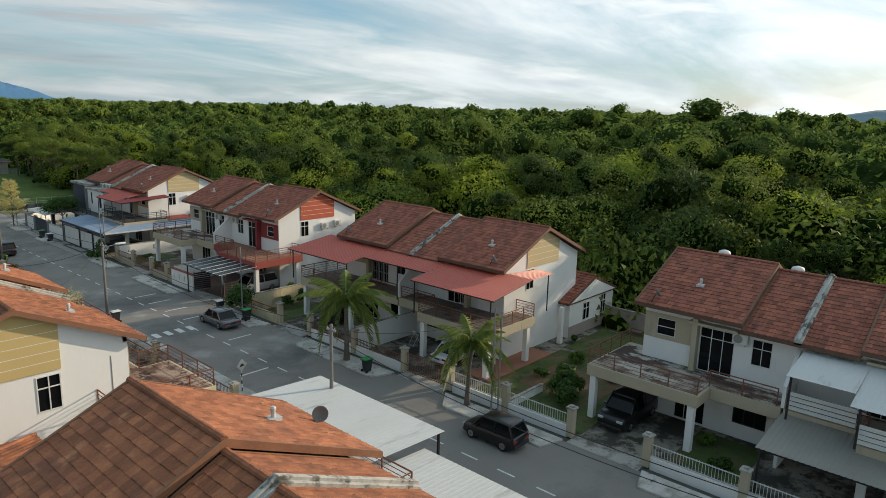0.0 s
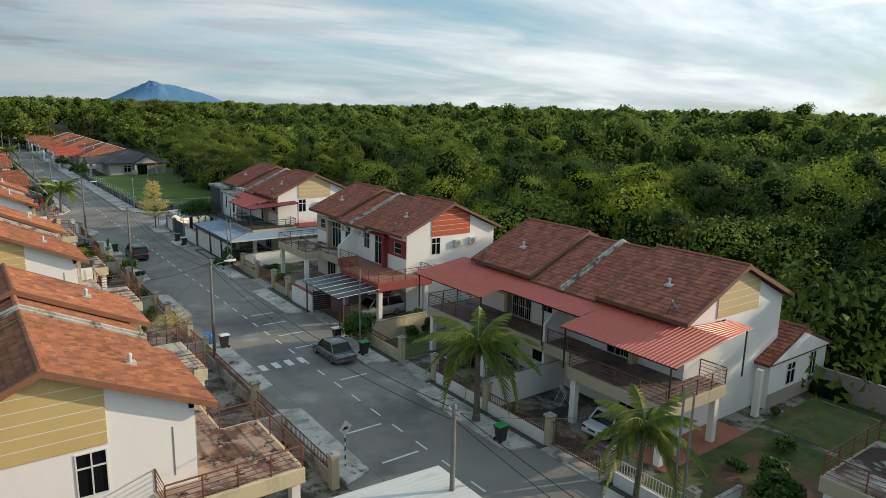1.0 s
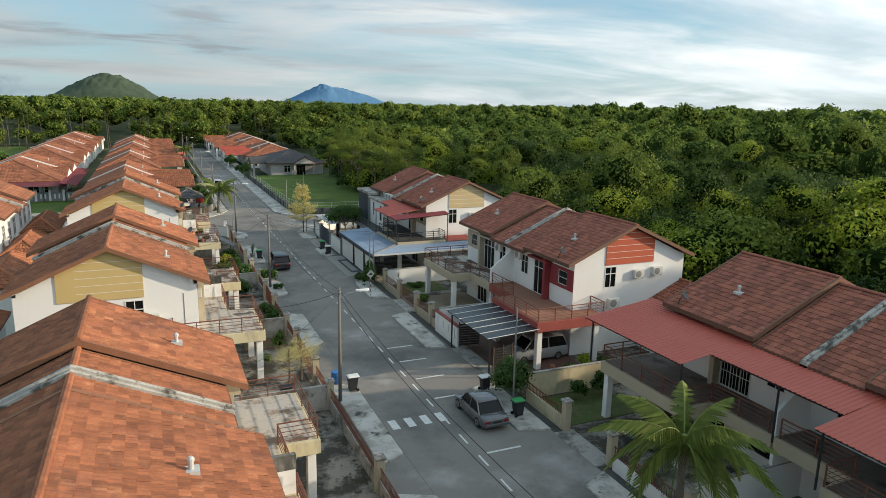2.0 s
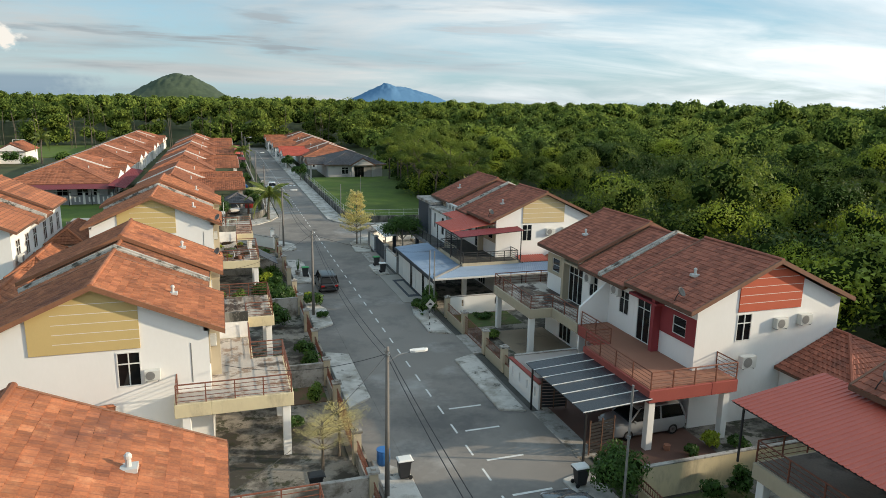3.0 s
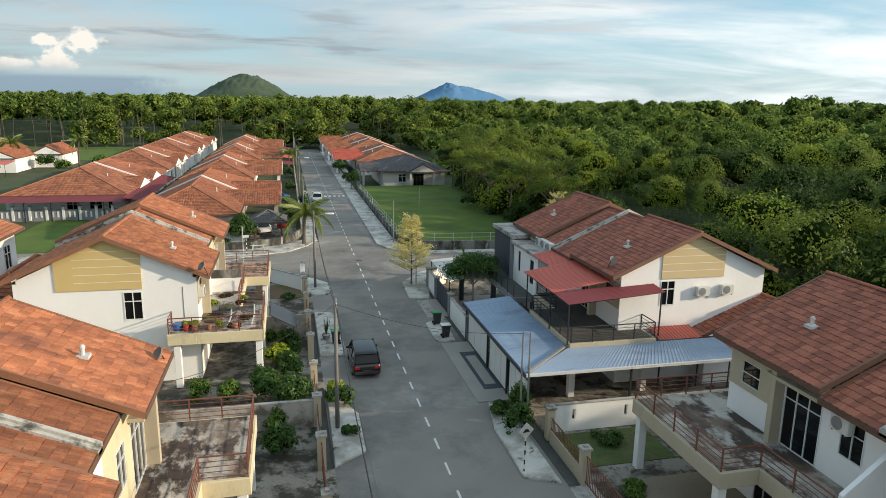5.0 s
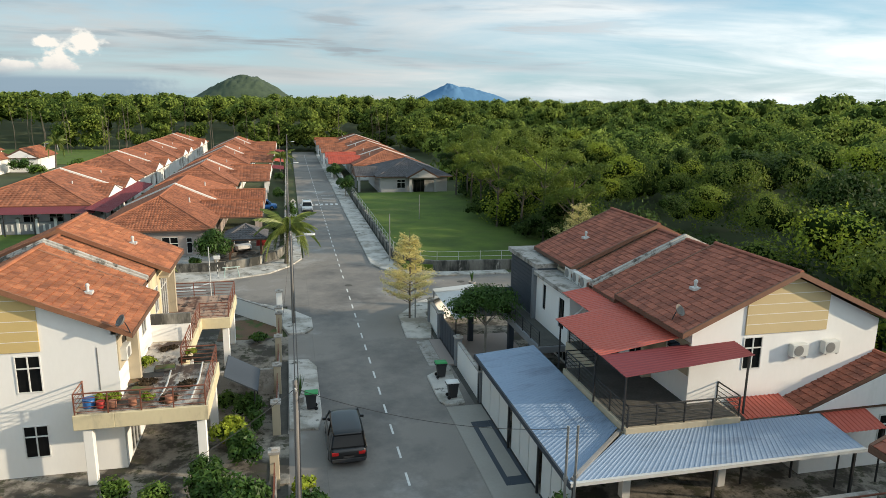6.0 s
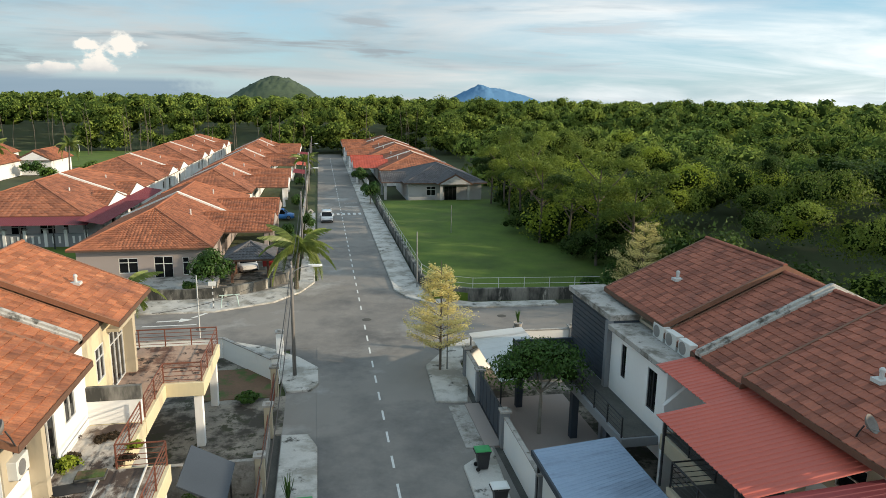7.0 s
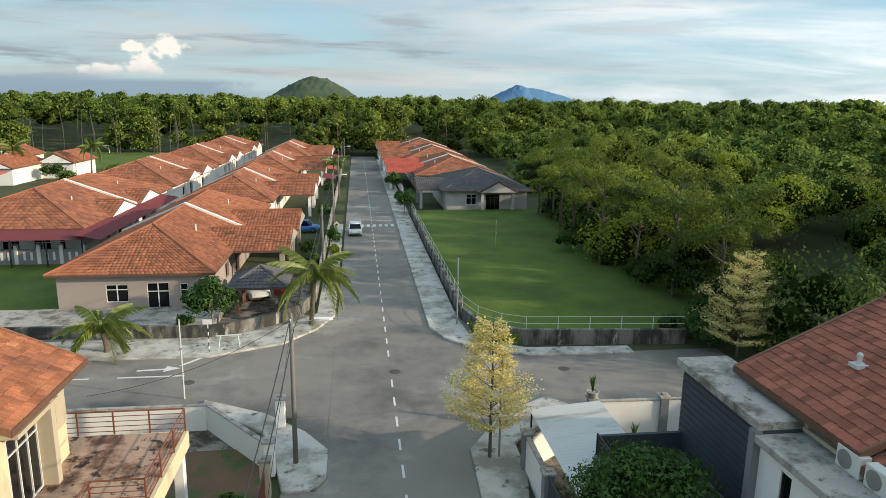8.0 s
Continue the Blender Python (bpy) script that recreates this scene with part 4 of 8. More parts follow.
for nm, b, mt, lb in (("lawn", (32.2, 43.4, 17.6, 26.0), "yard_grass", "mown lawn beside the house"), ("lawn", (35.8, 40.6, 19.2, 24.6), "earth", "worn reddish earth path in the lawn"),
                      ("lawn", (44.0, 50.3, 18.0, 26.2), "yard_grass", "lawn behind the garden"), ("lawn", (32.0, 37.0, 75.0, 78.3), "yard_grass", "small lawn behind the wall"), ("lawn", (32.0, 37.0, 46.4, 50.2), "yard_grass", "small lawn behind the wall"),
                      ("lawn", (33.0, 36.5, 65.0, 68.2), "yard_grass", "small patch of lawn"), ("lawn", (33.0, 37.6, 9.2, 12.8), "yard_grass", "small lawn in the yard"),
                      ("lawn", (15.6, 19.7, 106.0, 110.4), "earth", "bare earth with sparse grass in the corner yard"), ("lawn", (16.5, 19.6, 64.6, 67.8), "earth", "muddy patch in the yard"),
                      ("lawn", (-14, 2.0, 128.0, 149.4), "grass", "mown lawn beside the fence"), ("lawn", (-9, 1.5, 112.6, 115.0), "grass", "grass strip beside the side street")):
    slab(nm, *b, -0.1, 0.012 if "grass" in mt else 0.02, mt, lb, "lawn")
slab("paving", 31.9, 38.0, 50.7, 64.3, -0.1, 0.015, "terrace_dim", "dark red-brown tiled carport floor")
slab("paving", 33.7, 38.1, 65.2, 73.6, -0.1, 0.016, "paving_tan", "smooth tan floor under the terrace")
slab("paving", 34.3, 42.0, 25.9, 28.0, -0.1, 0.06, "terrace_red", "orange tiled apron by the house")


def pillar(x, y, h=1.7, mat="wall_beige", w=0.4):
    th = thing("gate_pillar", x, y, 0, 0, "rendered gate pillar with a flat cap", "pillar", "gate pillars along the street")
    part("shaft", Shape().box(-w / 2, w / 2, -w / 2, w / 2, 0, h), mat, th, bevel=0.015)
    part("cap", Shape().box(-w / 2 - 0.06, w / 2 + 0.06, -w / 2 - 0.06, w / 2 + 0.06, h, h + 0.1).box(-w / 4, w / 4, -w / 4, w / 4, h + 0.09, h + 0.2), "concrete", th)
    return th


def picket(x0, y0, x1, y1, z0, z1, mat, label, solid_h=0.0, solid_mat="wall_white", pitch=0.16, category="fence"):
    """A fence from one point to another: low wall, two rails and upright bars."""
    L = math.hypot(x1 - x0, y1 - y0)
    th = thing("fence", x0, y0, 0, math.degrees(math.atan2(y1 - y0, x1 - x0)), label, category, "fences along the street")
    if solid_h:
        part("low_wall", Shape().box(0, L, -0.07, 0.07, -0.3, solid_h), solid_mat, th, bevel=0.01)
    if z1 > z0:
        for z in (z0 + 0.08, z1 - 0.06):
            part("rail", Shape().box(0, L, -0.02, 0.02, z - 0.022, z + 0.022), mat, th)
        n = max(2, int(L / pitch))
        bar = Shape().box(-0.011, 0.011, -0.011, 0.011, z0, z1).mesh("bar")
        for i in range(n):
            part("bar", bar, mat, th).location.x = (i + 0.5) * L / n
    return th


for y in (8.4, 13.3, 17.9, 22.5, 27.0, 31.3, 36.6, 42.0, 46.1, 66.0, 69.4, 73.8, 78.0):
    pillar(FENCE_R, y)
picket(FENCE_R, 2.0, FENCE_R, 13.1, 0.6, 1.35, "steel_white", "pale steel picket fence on a low wall", 0.6)
picket(FENCE_R, 18.1, FENCE_R, 22.3, 0.6, 1.35, "steel_white", "pale steel picket fence on a low wall", 0.6)
picket(FENCE_R, 22.7, FENCE_R, 26.8, 0.6, 1.35, "steel_white", "pale steel picket fence on a low wall", 0.6)
picket(FENCE_R, 27.2, FENCE_R, 31.1, 0.1, 1.5, "rail_brown", "brown steel driveway gate of upright bars", category="gate")
picket(FENCE_R, 31.5, FENCE_R, 41.8, 0.6, 1.2, "rail_brown", "brown steel fence on a low white wall", 0.6)
picket(FENCE_R, 46.3, FENCE_R, 50.4, 0.7, 1.2, "rail_brown", "brown steel fence on a low wall", 0.7, "wall_cream")
picket(FENCE_R, 64.6, FENCE_R, 65.8, 0.6, 1.3, "rail_brown", "brown steel fence on a low wall", 0.6, "wall_beige")
picket(FENCE_R, 66.2, FENCE_R, 69.2, 0.6, 1.3, "rail_brown", "brown steel fence on a low wall", 0.6, "wall_beige")
picket(FENCE_R, 69.6, FENCE_R, 73.6, 0.1, 1.5, "rail_brown", "brown steel driveway gate of upright bars", category="gate")
picket(FENCE_R, 74.0, FENCE_R, 77.8, 0.6, 1.3, "rail_brown", "brown steel fence on a low wall", 0.6, "wall_beige")
for y in (34.0, 44.0, 53.4, 57.2, 63.2, 67.0, 72.6, 77.4, 81.8, 86.4, 91.4, 96.4, 101.3, 106.2):
    pillar(FENCE_L, y)
for y0, y1, g in ((34.2, 43.8, 0), (44.2, 53.2, 0), (53.6, 57.0, 0), (57.4, 63.0, 1), (63.4, 66.8, 0), (67.2, 72.4, 0), (72.8, 77.2, 1), (77.6, 81.6, 0), (82.0, 86.2, 0), (91.6, 96.2, 0), (96.6, 101.1, 0), (101.5, 106.0, 1)):
    if g:
        picket(FENCE_L, y0, FENCE_L, y1, 0.1, 1.5, "rail_brown", "brown steel driveway gate of upright bars", category="gate")
    else:
        picket(FENCE_L, y0, FENCE_L, y1, 0.7, 1.35, "rail_brown", "brown steel fence on a weathered low wall", 0.7, "concrete")


def yard_wall(x0, y0, x1, y1, h, mat, label, slots=0):
    L = math.hypot(x1 - x0, y1 - y0)
    th = thing("yard_wall", x0, y0, 0, math.degrees(math.atan2(y1 - y0, x1 - x0)), label, "wall", "yard walls")
    s = Shape()
    holed(s, "x", 0, L, -0.3, h, -0.08, 0.08, [((i + 0.5) * L / slots - 0.09, (i + 0.5) * L / slots + 0.09, h * 0.4, h * 0.8) for i in range(slots)])
    part("wall_panel", s, mat, th, bevel=0.0)
    part("coping", Shape().box(-0.02, L + 0.02, -0.11, 0.11, h, h + 0.06), "concrete", th)
    return th


yard_wall(31.6, 50.5, 43.2, 50.5, 1.6, "wall_cream", "cream rendered wall between two yards")
yard_wall(31.6, 78.7, 43.6, 78.7, 1.5, "wall_white", "white rendered wall with narrow slots", 4)
yard_wall(31.6, 22.6, 35.6, 22.6, 0.5, "wall_white", "low white wall between two gardens")
yard_wall(31.6, 36.6, 37.9, 36.6, 1.9, "wall_white", "white rendered wall between two yards")
yard_wall(31.6, 64.5, 36.0, 64.5, 1.7, "wall_white", "white rendered wall between two yards")
fw = yard_wall(31.3, 60.2, 31.3, 64.5, 1.5, "wall_white", "white front wall with dark slots and red coping", 4)
part("coping_band", Shape().box(-0.03, 4.33, -0.13, 0.13, 1.56, 1.64), "slab_red", fw)
yard_wall(51.9, 18, 51.9, 28, 1.6, "mauve_wall", "brown rendered garden wall before the woods")
yard_wall(43.5, 18.0, 51.8, 18.0, 1.6, "mauve_wall", "brown rendered garden wall")
for y in (26.3, 39.8, 53.4, 67.0, 81.8, 96.5):
    yard_wall(13.4 if y in (39.8, 67.0, 96.5) else 6.0, y, 19.7, y, 1.45, "concrete", "weathered concrete wall between two yards")
yard_wall(16.3, 112.6, 19.8, 108.2, 1.3, "wall_white", "whitewashed corner wall of the yard")
yard_wall(4.0, 112.6, 16.2, 112.6, 1.3, "wall_white", "whitewashed wall beside the side street")
yard_wall(31.2, 104.0, 31.2, 107.2, 1.7, "wall_white", "white boundary wall with grey coping")
yard_wall(31.2, 107.2, 35.3, 110.3, 1.7, "wall_white", "white angled boundary wall with grey coping")
yard_wall(35.3, 110.3, 50.0, 109.9, 1.7, "wall_white", "white boundary wall with grey coping")
yard_wall(31.2, 93.2, 31.2, 98.4, 1.6, "wall_white", "white boundary wall with grey coping")
for x, y in ((31.2, 103.8), (31.2, 98.6), (31.2, 107.2), (35.3, 110.3), (39.0, 110.2), (31.2, 93.0)):
    pillar(x, y, 1.85, "grey_wall", 0.42)
for x, y in ((19.85, 108.0), (19.85, 112.4)):
    pillar(x, y, 1.6, "wall_white", 0.45)


# ---- canopies and carports ----
def sheet_part(parent, a, b, c_, d, mat, pitch=0.24, rib=0.016, name="roof_sheet"):
    """A ribbed metal sheet on four corners; ribs run from edge a-b to edge d-c."""
    a, b, c_, d = (Vector(q) for q in (a, b, c_, d))
    rib = {"metal_white": 0.006, "metal_red": 0.030, "metal_blue": 0.013}.get(mat, rib)
    n = max(3, round((b - a).length / pitch))
    up = (b - a).cross(d - a).normalized()
    if up.z < 0:
        up = -up
    lo, hi = [], []
    for i in range(n):
        for f, hgt in ((0.0, 0), (0.55, 0), (0.65, rib), (0.9, rib)):
            t = (i + f) / n
            lo.append(a.lerp(b, t) + up * hgt); hi.append(d.lerp(c_, t) + up * hgt)
    lo.append(b.copy()); hi.append(c_.copy())
    s = Shape()
    s.loft([[tuple(p) for p in lo], [tuple(p) for p in hi]], caps=False, closed=False)
    ob = part(name, s, mat, parent)
    so = ob.modifiers.new("thick", "SOLIDIFY")
    so.thickness, so.offset = 0.012, -1
    return ob


def post_part(parent, x, y, z0, z1, w=0.07, mat="rail_black", name="post"):
    part(name, Shape().box(x - w / 2, x + w / 2, y - w / 2, y + w / 2, z0, z1), mat, parent)


def beam_part(parent, p, q, w=0.08, mat="rail_black", name="beam"):
    part(name, Shape().tube([p, q], w / 2 * 1.3, 4), mat, parent)


def canopy(label, mat, sheets, posts, beams, post_mat="rail_black", name="metal_canopy"):
    th = thing(name, 0, 0, 0, 0, label, "canopy", "canopies and carports")
    for q in sheets:
        sheet_part(th, *q[:4], q[4] if len(q) > 4 else mat)
    for p in posts:
        post_part(th, *p, mat=post_mat)
    for p, q in beams:
        beam_part(th, p, q, mat=post_mat)
    return th


ZF, ZB = 5.95, 6.62
canopy("faded red corrugated metal canopy over the upper terrace", "metal_red",
       [((33.4, 47.6, ZF), (33.4, 39.9, ZF), (38.1, 39.9, ZB), (38.1, 47.6, ZB)),
        ((35.2, 39.9, ZF + 0.27), (35.2, 33.0, ZF + 0.27), (38.1, 33.0, ZB), (38.1, 39.9, ZB)),
        ((33.6, 33.0, ZF), (33.6, 25.4, ZF), (38.1, 25.4, ZB), (38.1, 33.0, ZB)),
        ((38.1, 27.7, ZB), (38.1, 25.4, ZB - 0.02), (41.9, 26.2, ZB - 0.35), (41.9, 27.7, ZB - 0.3))],
       [(33.7, 47.2, 3.4, ZF), (33.7, 40.1, 3.4, ZF), (33.9, 32.8, 3.4, ZF), (33.9, 25.8, 3.4, ZF), (41.6, 26.4, 3.4, ZB - 0.35), (35.5, 36.2, 3.4, ZF + 0.25)],
       [((33.5, 47.6, ZF - 0.06), (33.5, 39.9, ZF - 0.06)), ((33.7, 33.0, ZF - 0.06), (33.7, 25.4, ZF - 0.06)), ((35.3, 39.9, ZF + 0.2), (35.3, 33.0, ZF + 0.2)), ((33.7, 25.5, ZF - 0.06), (38.0, 25.5, ZB - 0.07))])
canopy("red corrugated metal canopy over the corner terrace", "metal_red",
       [((33.9, 89.4, 5.95), (33.9, 84.2, 5.95), (38.3, 84.2, 6.6), (38.3, 89.4, 6.6)),
        ((35.8, 93.1, 6.2), (35.8, 89.4, 6.2), (38.3, 89.4, 6.6), (38.3, 93.1, 6.6)),
        ((33.9, 84.2, 5.96), (33.9, 81.9, 5.9), (40.3, 82.5, 6.15), (40.3, 84.2, 6.3), "metal_maroon")],
       [(34.1, 89.1, 3.4, 5.95), (34.1, 85.0, 3.4, 5.95), (34.1, 82.2, 3.4, 5.9), (40.1, 82.6, 3.4, 6.1)],
       [((34.0, 89.4, 5.89), (34.0, 82.0, 5.85)), ((34.0, 82.1, 5.84), (40.2, 82.7, 6.1))])
blue = canopy("blue-grey corrugated carport roof along two sides of the yard", "metal_blue",
              [((30.8, 93.1, 2.85), (30.8, 79.8, 2.85), (34.25, 82.9, 3.15), (34.25, 93.1, 3.15)),
               ((30.8, 79.8, 2.85), (43.9, 79.8, 2.85), (43.9, 82.4, 3.15), (34.25, 82.4, 3.15))],
              [(31.0, 79.95, 0, 2.85, 0.1), (31.0, 83.6, 0, 2.85, 0.1), (31.0, 87.6, 0, 2.85, 0.1), (31.0, 92.9, 0, 2.85, 0.1), (37.0, 79.95, 0, 2.85, 0.1), (43.6, 79.95, 0, 2.85, 0.1)],
              [((30.9, 93.0, 2.78), (30.9, 79.9, 2.78)), ((34.2, 93.1, 3.0), (34.2, 83.0, 3.0))], name="carport")
part("gutter", Shape().box(30.75, 43.9, 79.66, 79.8, 2.74, 2.88), "steel_white", blue)
part("fascia", Shape().box(30.72, 30.8, 79.7, 93.1, 2.62, 2.86), "slate_blue", blue)
part("valley", Shape().tube([(30.9, 79.9, 2.91), (34.2, 82.6, 3.2)], 0.1, 5), "steel_grey", blue)


def panel_gate(x, y0, y1, h, n, mat, label):
    th = thing("sliding_gate", x, y0, 0, 90, label, "gate")
    L = y1 - y0
    for i in range(n):
        part("gate_panel", Shape().box(i * L / n + 0.04, (i + 1) * L / n - 0.04, -0.02, 0.02, 0.1, h), mat, th, bevel=0.01)
    part("gate_frame", Shape().box(0, L, 0.021, 0.06, 0.05, 0.13), "rail_black", th)
    part("gate_frame", Shape().box(0, L, 0.021, 0.06, h - 0.06, h + 0.02), "rail_black", th)
    return th


panel_gate(31.1, 80.2, 83.4, 2.3, 3, "frame_white", "white panelled sliding gate in a dark frame")
panel_gate(31.1, 83.8, 87.4, 2.3, 3, "frame_white", "white panelled sliding gate in a dark frame")
panel_gate(31.1, 87.8, 92.6, 2.3, 3, "frame_white", "white panelled sliding gate in a dark frame")
panel_gate(31.15, 98.8, 103.5, 1.9, 6, "slate_blue", "charcoal slatted driveway gate")
canopy("red metal lean-to roof between the houses", "metal_red", [((40.2, 84.0, 3.5), (43.0, 84.0, 3.5), (43.0, 82.45, 3.2), (40.2, 82.45, 3.2))], [(40.3, 82.5, 0, 3.2), (42.9, 82.5, 0, 3.2)], [])

canopy("small red metal awning on the annex wall", "metal_red", [((44.2, 82.6, 3.05), (46.6, 82.6, 3.05), (46.6, 81.3, 2.7), (44.2, 81.3, 2.7))], [(44.3, 81.4, 0, 2.7, 0.06), (46.5, 81.4, 0, 2.7, 0.06)], [])

# dark ribbed carport with a white steel frame
th = canopy("dark polycarbonate carport roof with thin white ribs", "polycarb", [], [(30.8, 60.3, 0, 2.75, 0.09), (30.8, 54.2, 0, 2.75, 0.09)], [((30.6, 60.6, 2.72), (30.6, 53.9, 2.72))], name="carport")
part("roof_sheet", Shape().prism([(30.5, 2.78), (34.4, 3.0), (34.4, 3.03), (30.5, 2.81)], "y", 53.9, 60.7), "polycarb", th)
for i in range(7):
    y = 53.95 + i * 6.7 / 6
    part("rib", Shape().prism([(30.48, 2.81), (34.4, 3.03), (34.4, 3.06), (30.48, 2.84)], "y", y - 0.025, y + 0.025), "frame_white", th)


def slat_gate(x, y, turn, w, label):
    th = thing("driveway_gate", x, y, 0, turn, label, "gate", "open gates of the red house")
    for i in range(9):
        part("slat", Shape().box(0.06, w - 0.06, -0.012, 0.012, 0.15 + i * 0.19, 0.29 + i * 0.19), "rail_black", th)
    for a in (0, w / 2 - 0.03, w - 0.06):
        part("stile", Shape().box(a, a + 0.06, -0.03, 0.03, 0.05, 1.95), "soffit", th)
    return th


slat_gate(31.3, 60.1, -8, 1.6, "dark slatted steel gate standing open")
slat_gate(31.3, 54.6, 8, 1.6, "dark slatted steel gate standing open")
# grey sheets on the nearest house of that side
canopy("grey-beige corrugated carport roof", "metal_grey", [((32.0, 8.3, 2.75), (32.0, -4.0, 2.75), (38.0, -4.0, 3.35), (38.0, 8.3, 3.35))], [(32.1, 8.1, 0, 2.7, 0.1), (32.1, 3.0, 0, 2.7, 0.1)], [((32.1, 8.2, 2.68), (32.1, -4, 2.68))], name="carport")
canopy("pale corrugated metal canopy over a terrace", "metal_white", [((34.6, 8.0, 5.7), (34.6, 5.0, 5.7), (38.2, 5.0, 6.3), (38.2, 8.0, 6.3)), ((33.6, 5.0, 5.4), (33.6, -3.0, 5.4), (38.2, -3.0, 6.3), (38.2, 5.0, 6.3))],
       [(34.8, 7.8, 3.4, 5.7, 0.1), (33.8, 4.6, 3.4, 5.4, 0.1)], [])
th = thing("balcony_screen", 35.95, 0, 0, 0, "white louvred balcony screen", "screen")
for i in range(4):
    part("slat", Shape().box(-0.02, 0.02, 5.0, 8.1, 3.5 + i * 0.25, 3.7 + i * 0.25), "frame_white", th)
    part("slat", Shape().box(-1.75, -1.7, -2.0, 4.6, 3.5 + i * 0.25, 3.7 + i * 0.25), "frame_white", th)
# the white sheets over the yard on the camera's side
canopy("large white corrugated carport roof", "metal_white", [((21.4, 27.7, 3.7), (21.4, 18.6, 3.7), (13.4, 18.6, 4.1), (13.4, 27.7, 4.1)),
                                                              ((20.0, 18.55, 3.4), (20.0, 2.0, 3.4), (13.3, 2.0, 3.8), (13.3, 18.55, 3.8))],
       [(21.2, 27.4, 0, 3.65, 0.1), (21.2, 18.8, 0, 3.65, 0.1), (19.8, 10.0, 0, 3.35, 0.1)], [((21.3, 27.6, 3.62), (21.3, 18.7, 3.62))], name="carport")
th = canopy("dark sheet lean-to roof by the terrace", "metal_grey", [], [(18.8, 92.9, 0, 1.8), (18.8, 95.5, 0, 1.8)], [], name="carport")
part("roof_sheet", Shape().prism([(17.3, 2.75), (18.95, 1.8), (19.0, 1.85), (17.35, 2.8)], "y", 92.7, 95.7), "slate_blue", th)


# ---- annexes ----
def hip_roof(parent, x0, x1, y0, y1, z0, z1, tile, axis="y", hips=(True, True), run=None, nm="roof", coarse=1.0):
    """A hipped or gabled roof with tiles laid in courses; ridge along the axis."""
    if axis == "x":
        W, L = y1 - y0, x1 - x0
    else:
        W, L = x1 - x0, y1 - y0
    run = run or W / 2

    def P(a, w, z):           # a along the ridge, w across
        return Vector((x0 + a, y0 + w, z)) if axis == "x" else Vector((x0 + w, y0 + a, z))
    ra, rb = (run if hips[0] else 0), L - (run if hips[1] else 0)
    e = [P(0, 0, z0), P(L, 0, z0), P(L, W, z0), P(0, W, z0)]
    r0, r1 = P(ra, W / 2, z1), P(rb, W / 2, z1)
    s = Shape()
    low = [p - Vector((0, 0, 0.14)) for p in e]
    s.v.extend(tuple(p) for p in e + low + [r0, r1])
    s.f.extend([(0, 1, 9, 8), (2, 3, 8, 9), (3, 0, 8), (1, 2, 9), (0, 4, 5, 1), (1, 5, 6, 2), (2, 6, 7, 3), (3, 7, 4, 0), (7, 6, 5, 4)])
    roof = part(nm, s, "soffit", parent)
    t = Shape()

    def courses(p, q, top_p, top_q):
        """Courses of tiles on a face from eave p-q up to ridge top_p-top_q."""
        mid = (top_p + top_q) / 2
        along = (q - p).normalized()
        foot = p + along * (mid - p).dot(along)
        up = (mid - foot)
        n = max(2, round(up.length / (TG * coarse)))
        nrm = along.cross(up).normalized()
        if nrm.z < 0:
            nrm = -nrm
        for j in range(n):
            a0, b0 = p.lerp(top_p, j / n), q.lerp(top_q, j / n)
            a1, b1 = p.lerp(top_p, (j + 1) / n), q.lerp(top_q, (j + 1) / n)
            m = max(1, round((b0 - a0).length / (TW * coarse)))
            for i in range(m):
                k = len(t.v)
                f0, f1, fm = i / m, (i + 1) / m, (i + 0.45) / m
                for f, hgt in ((f0, 0.012), (fm, 0.05), (f1, 0.012)):
                    t.v.append(tuple(a0.lerp(b0, f) + nrm * (hgt + 0.035)))
                for f, hgt in ((f0, 0.01), (fm, 0.045), (f1, 0.01)):
                    t.v.append(tuple(a1.lerp(b1, f) + nrm * hgt))
                for f in (f0, fm, f1):
                    t.v.append(tuple(a0.lerp(b0, f) + nrm * 0.002))
                t.f.extend([(k, k + 1, k + 4, k + 3), (k + 1, k + 2, k + 5, k + 4), (k + 6, k + 7, k + 1, k), (k + 7, k + 8, k + 2, k + 1)])
    courses(e[0], e[1], r0, r1); courses(e[2], e[3], r1, r0)
    if hips[0]:
        courses(e[3], e[0], r0, r0)
    if hips[1]:
        courses(e[1], e[2], r1, r1)
    part("roof_tiles", t.mesh("roof_tiles", fix=False), tile, roof, kind="stuff")
    up = Vector((0, 0, 0.05))
    part("ridge_cap", Shape().tube([r0 + up, r1 + up], 0.12, 6), tile, roof)
    for on, r, c1, c2 in ((hips[0], r0, e[0], e[3]), (hips[1], r1, e[1], e[2])):
        if on:
            part("hip_cap", Shape().tube([r + up, c1 + up * 0.8], 0.1, 6), tile, roof)
            part("hip_cap", Shape().tube([r + up, c2 + up * 0.8], 0.1, 6), tile, roof)
    return roof


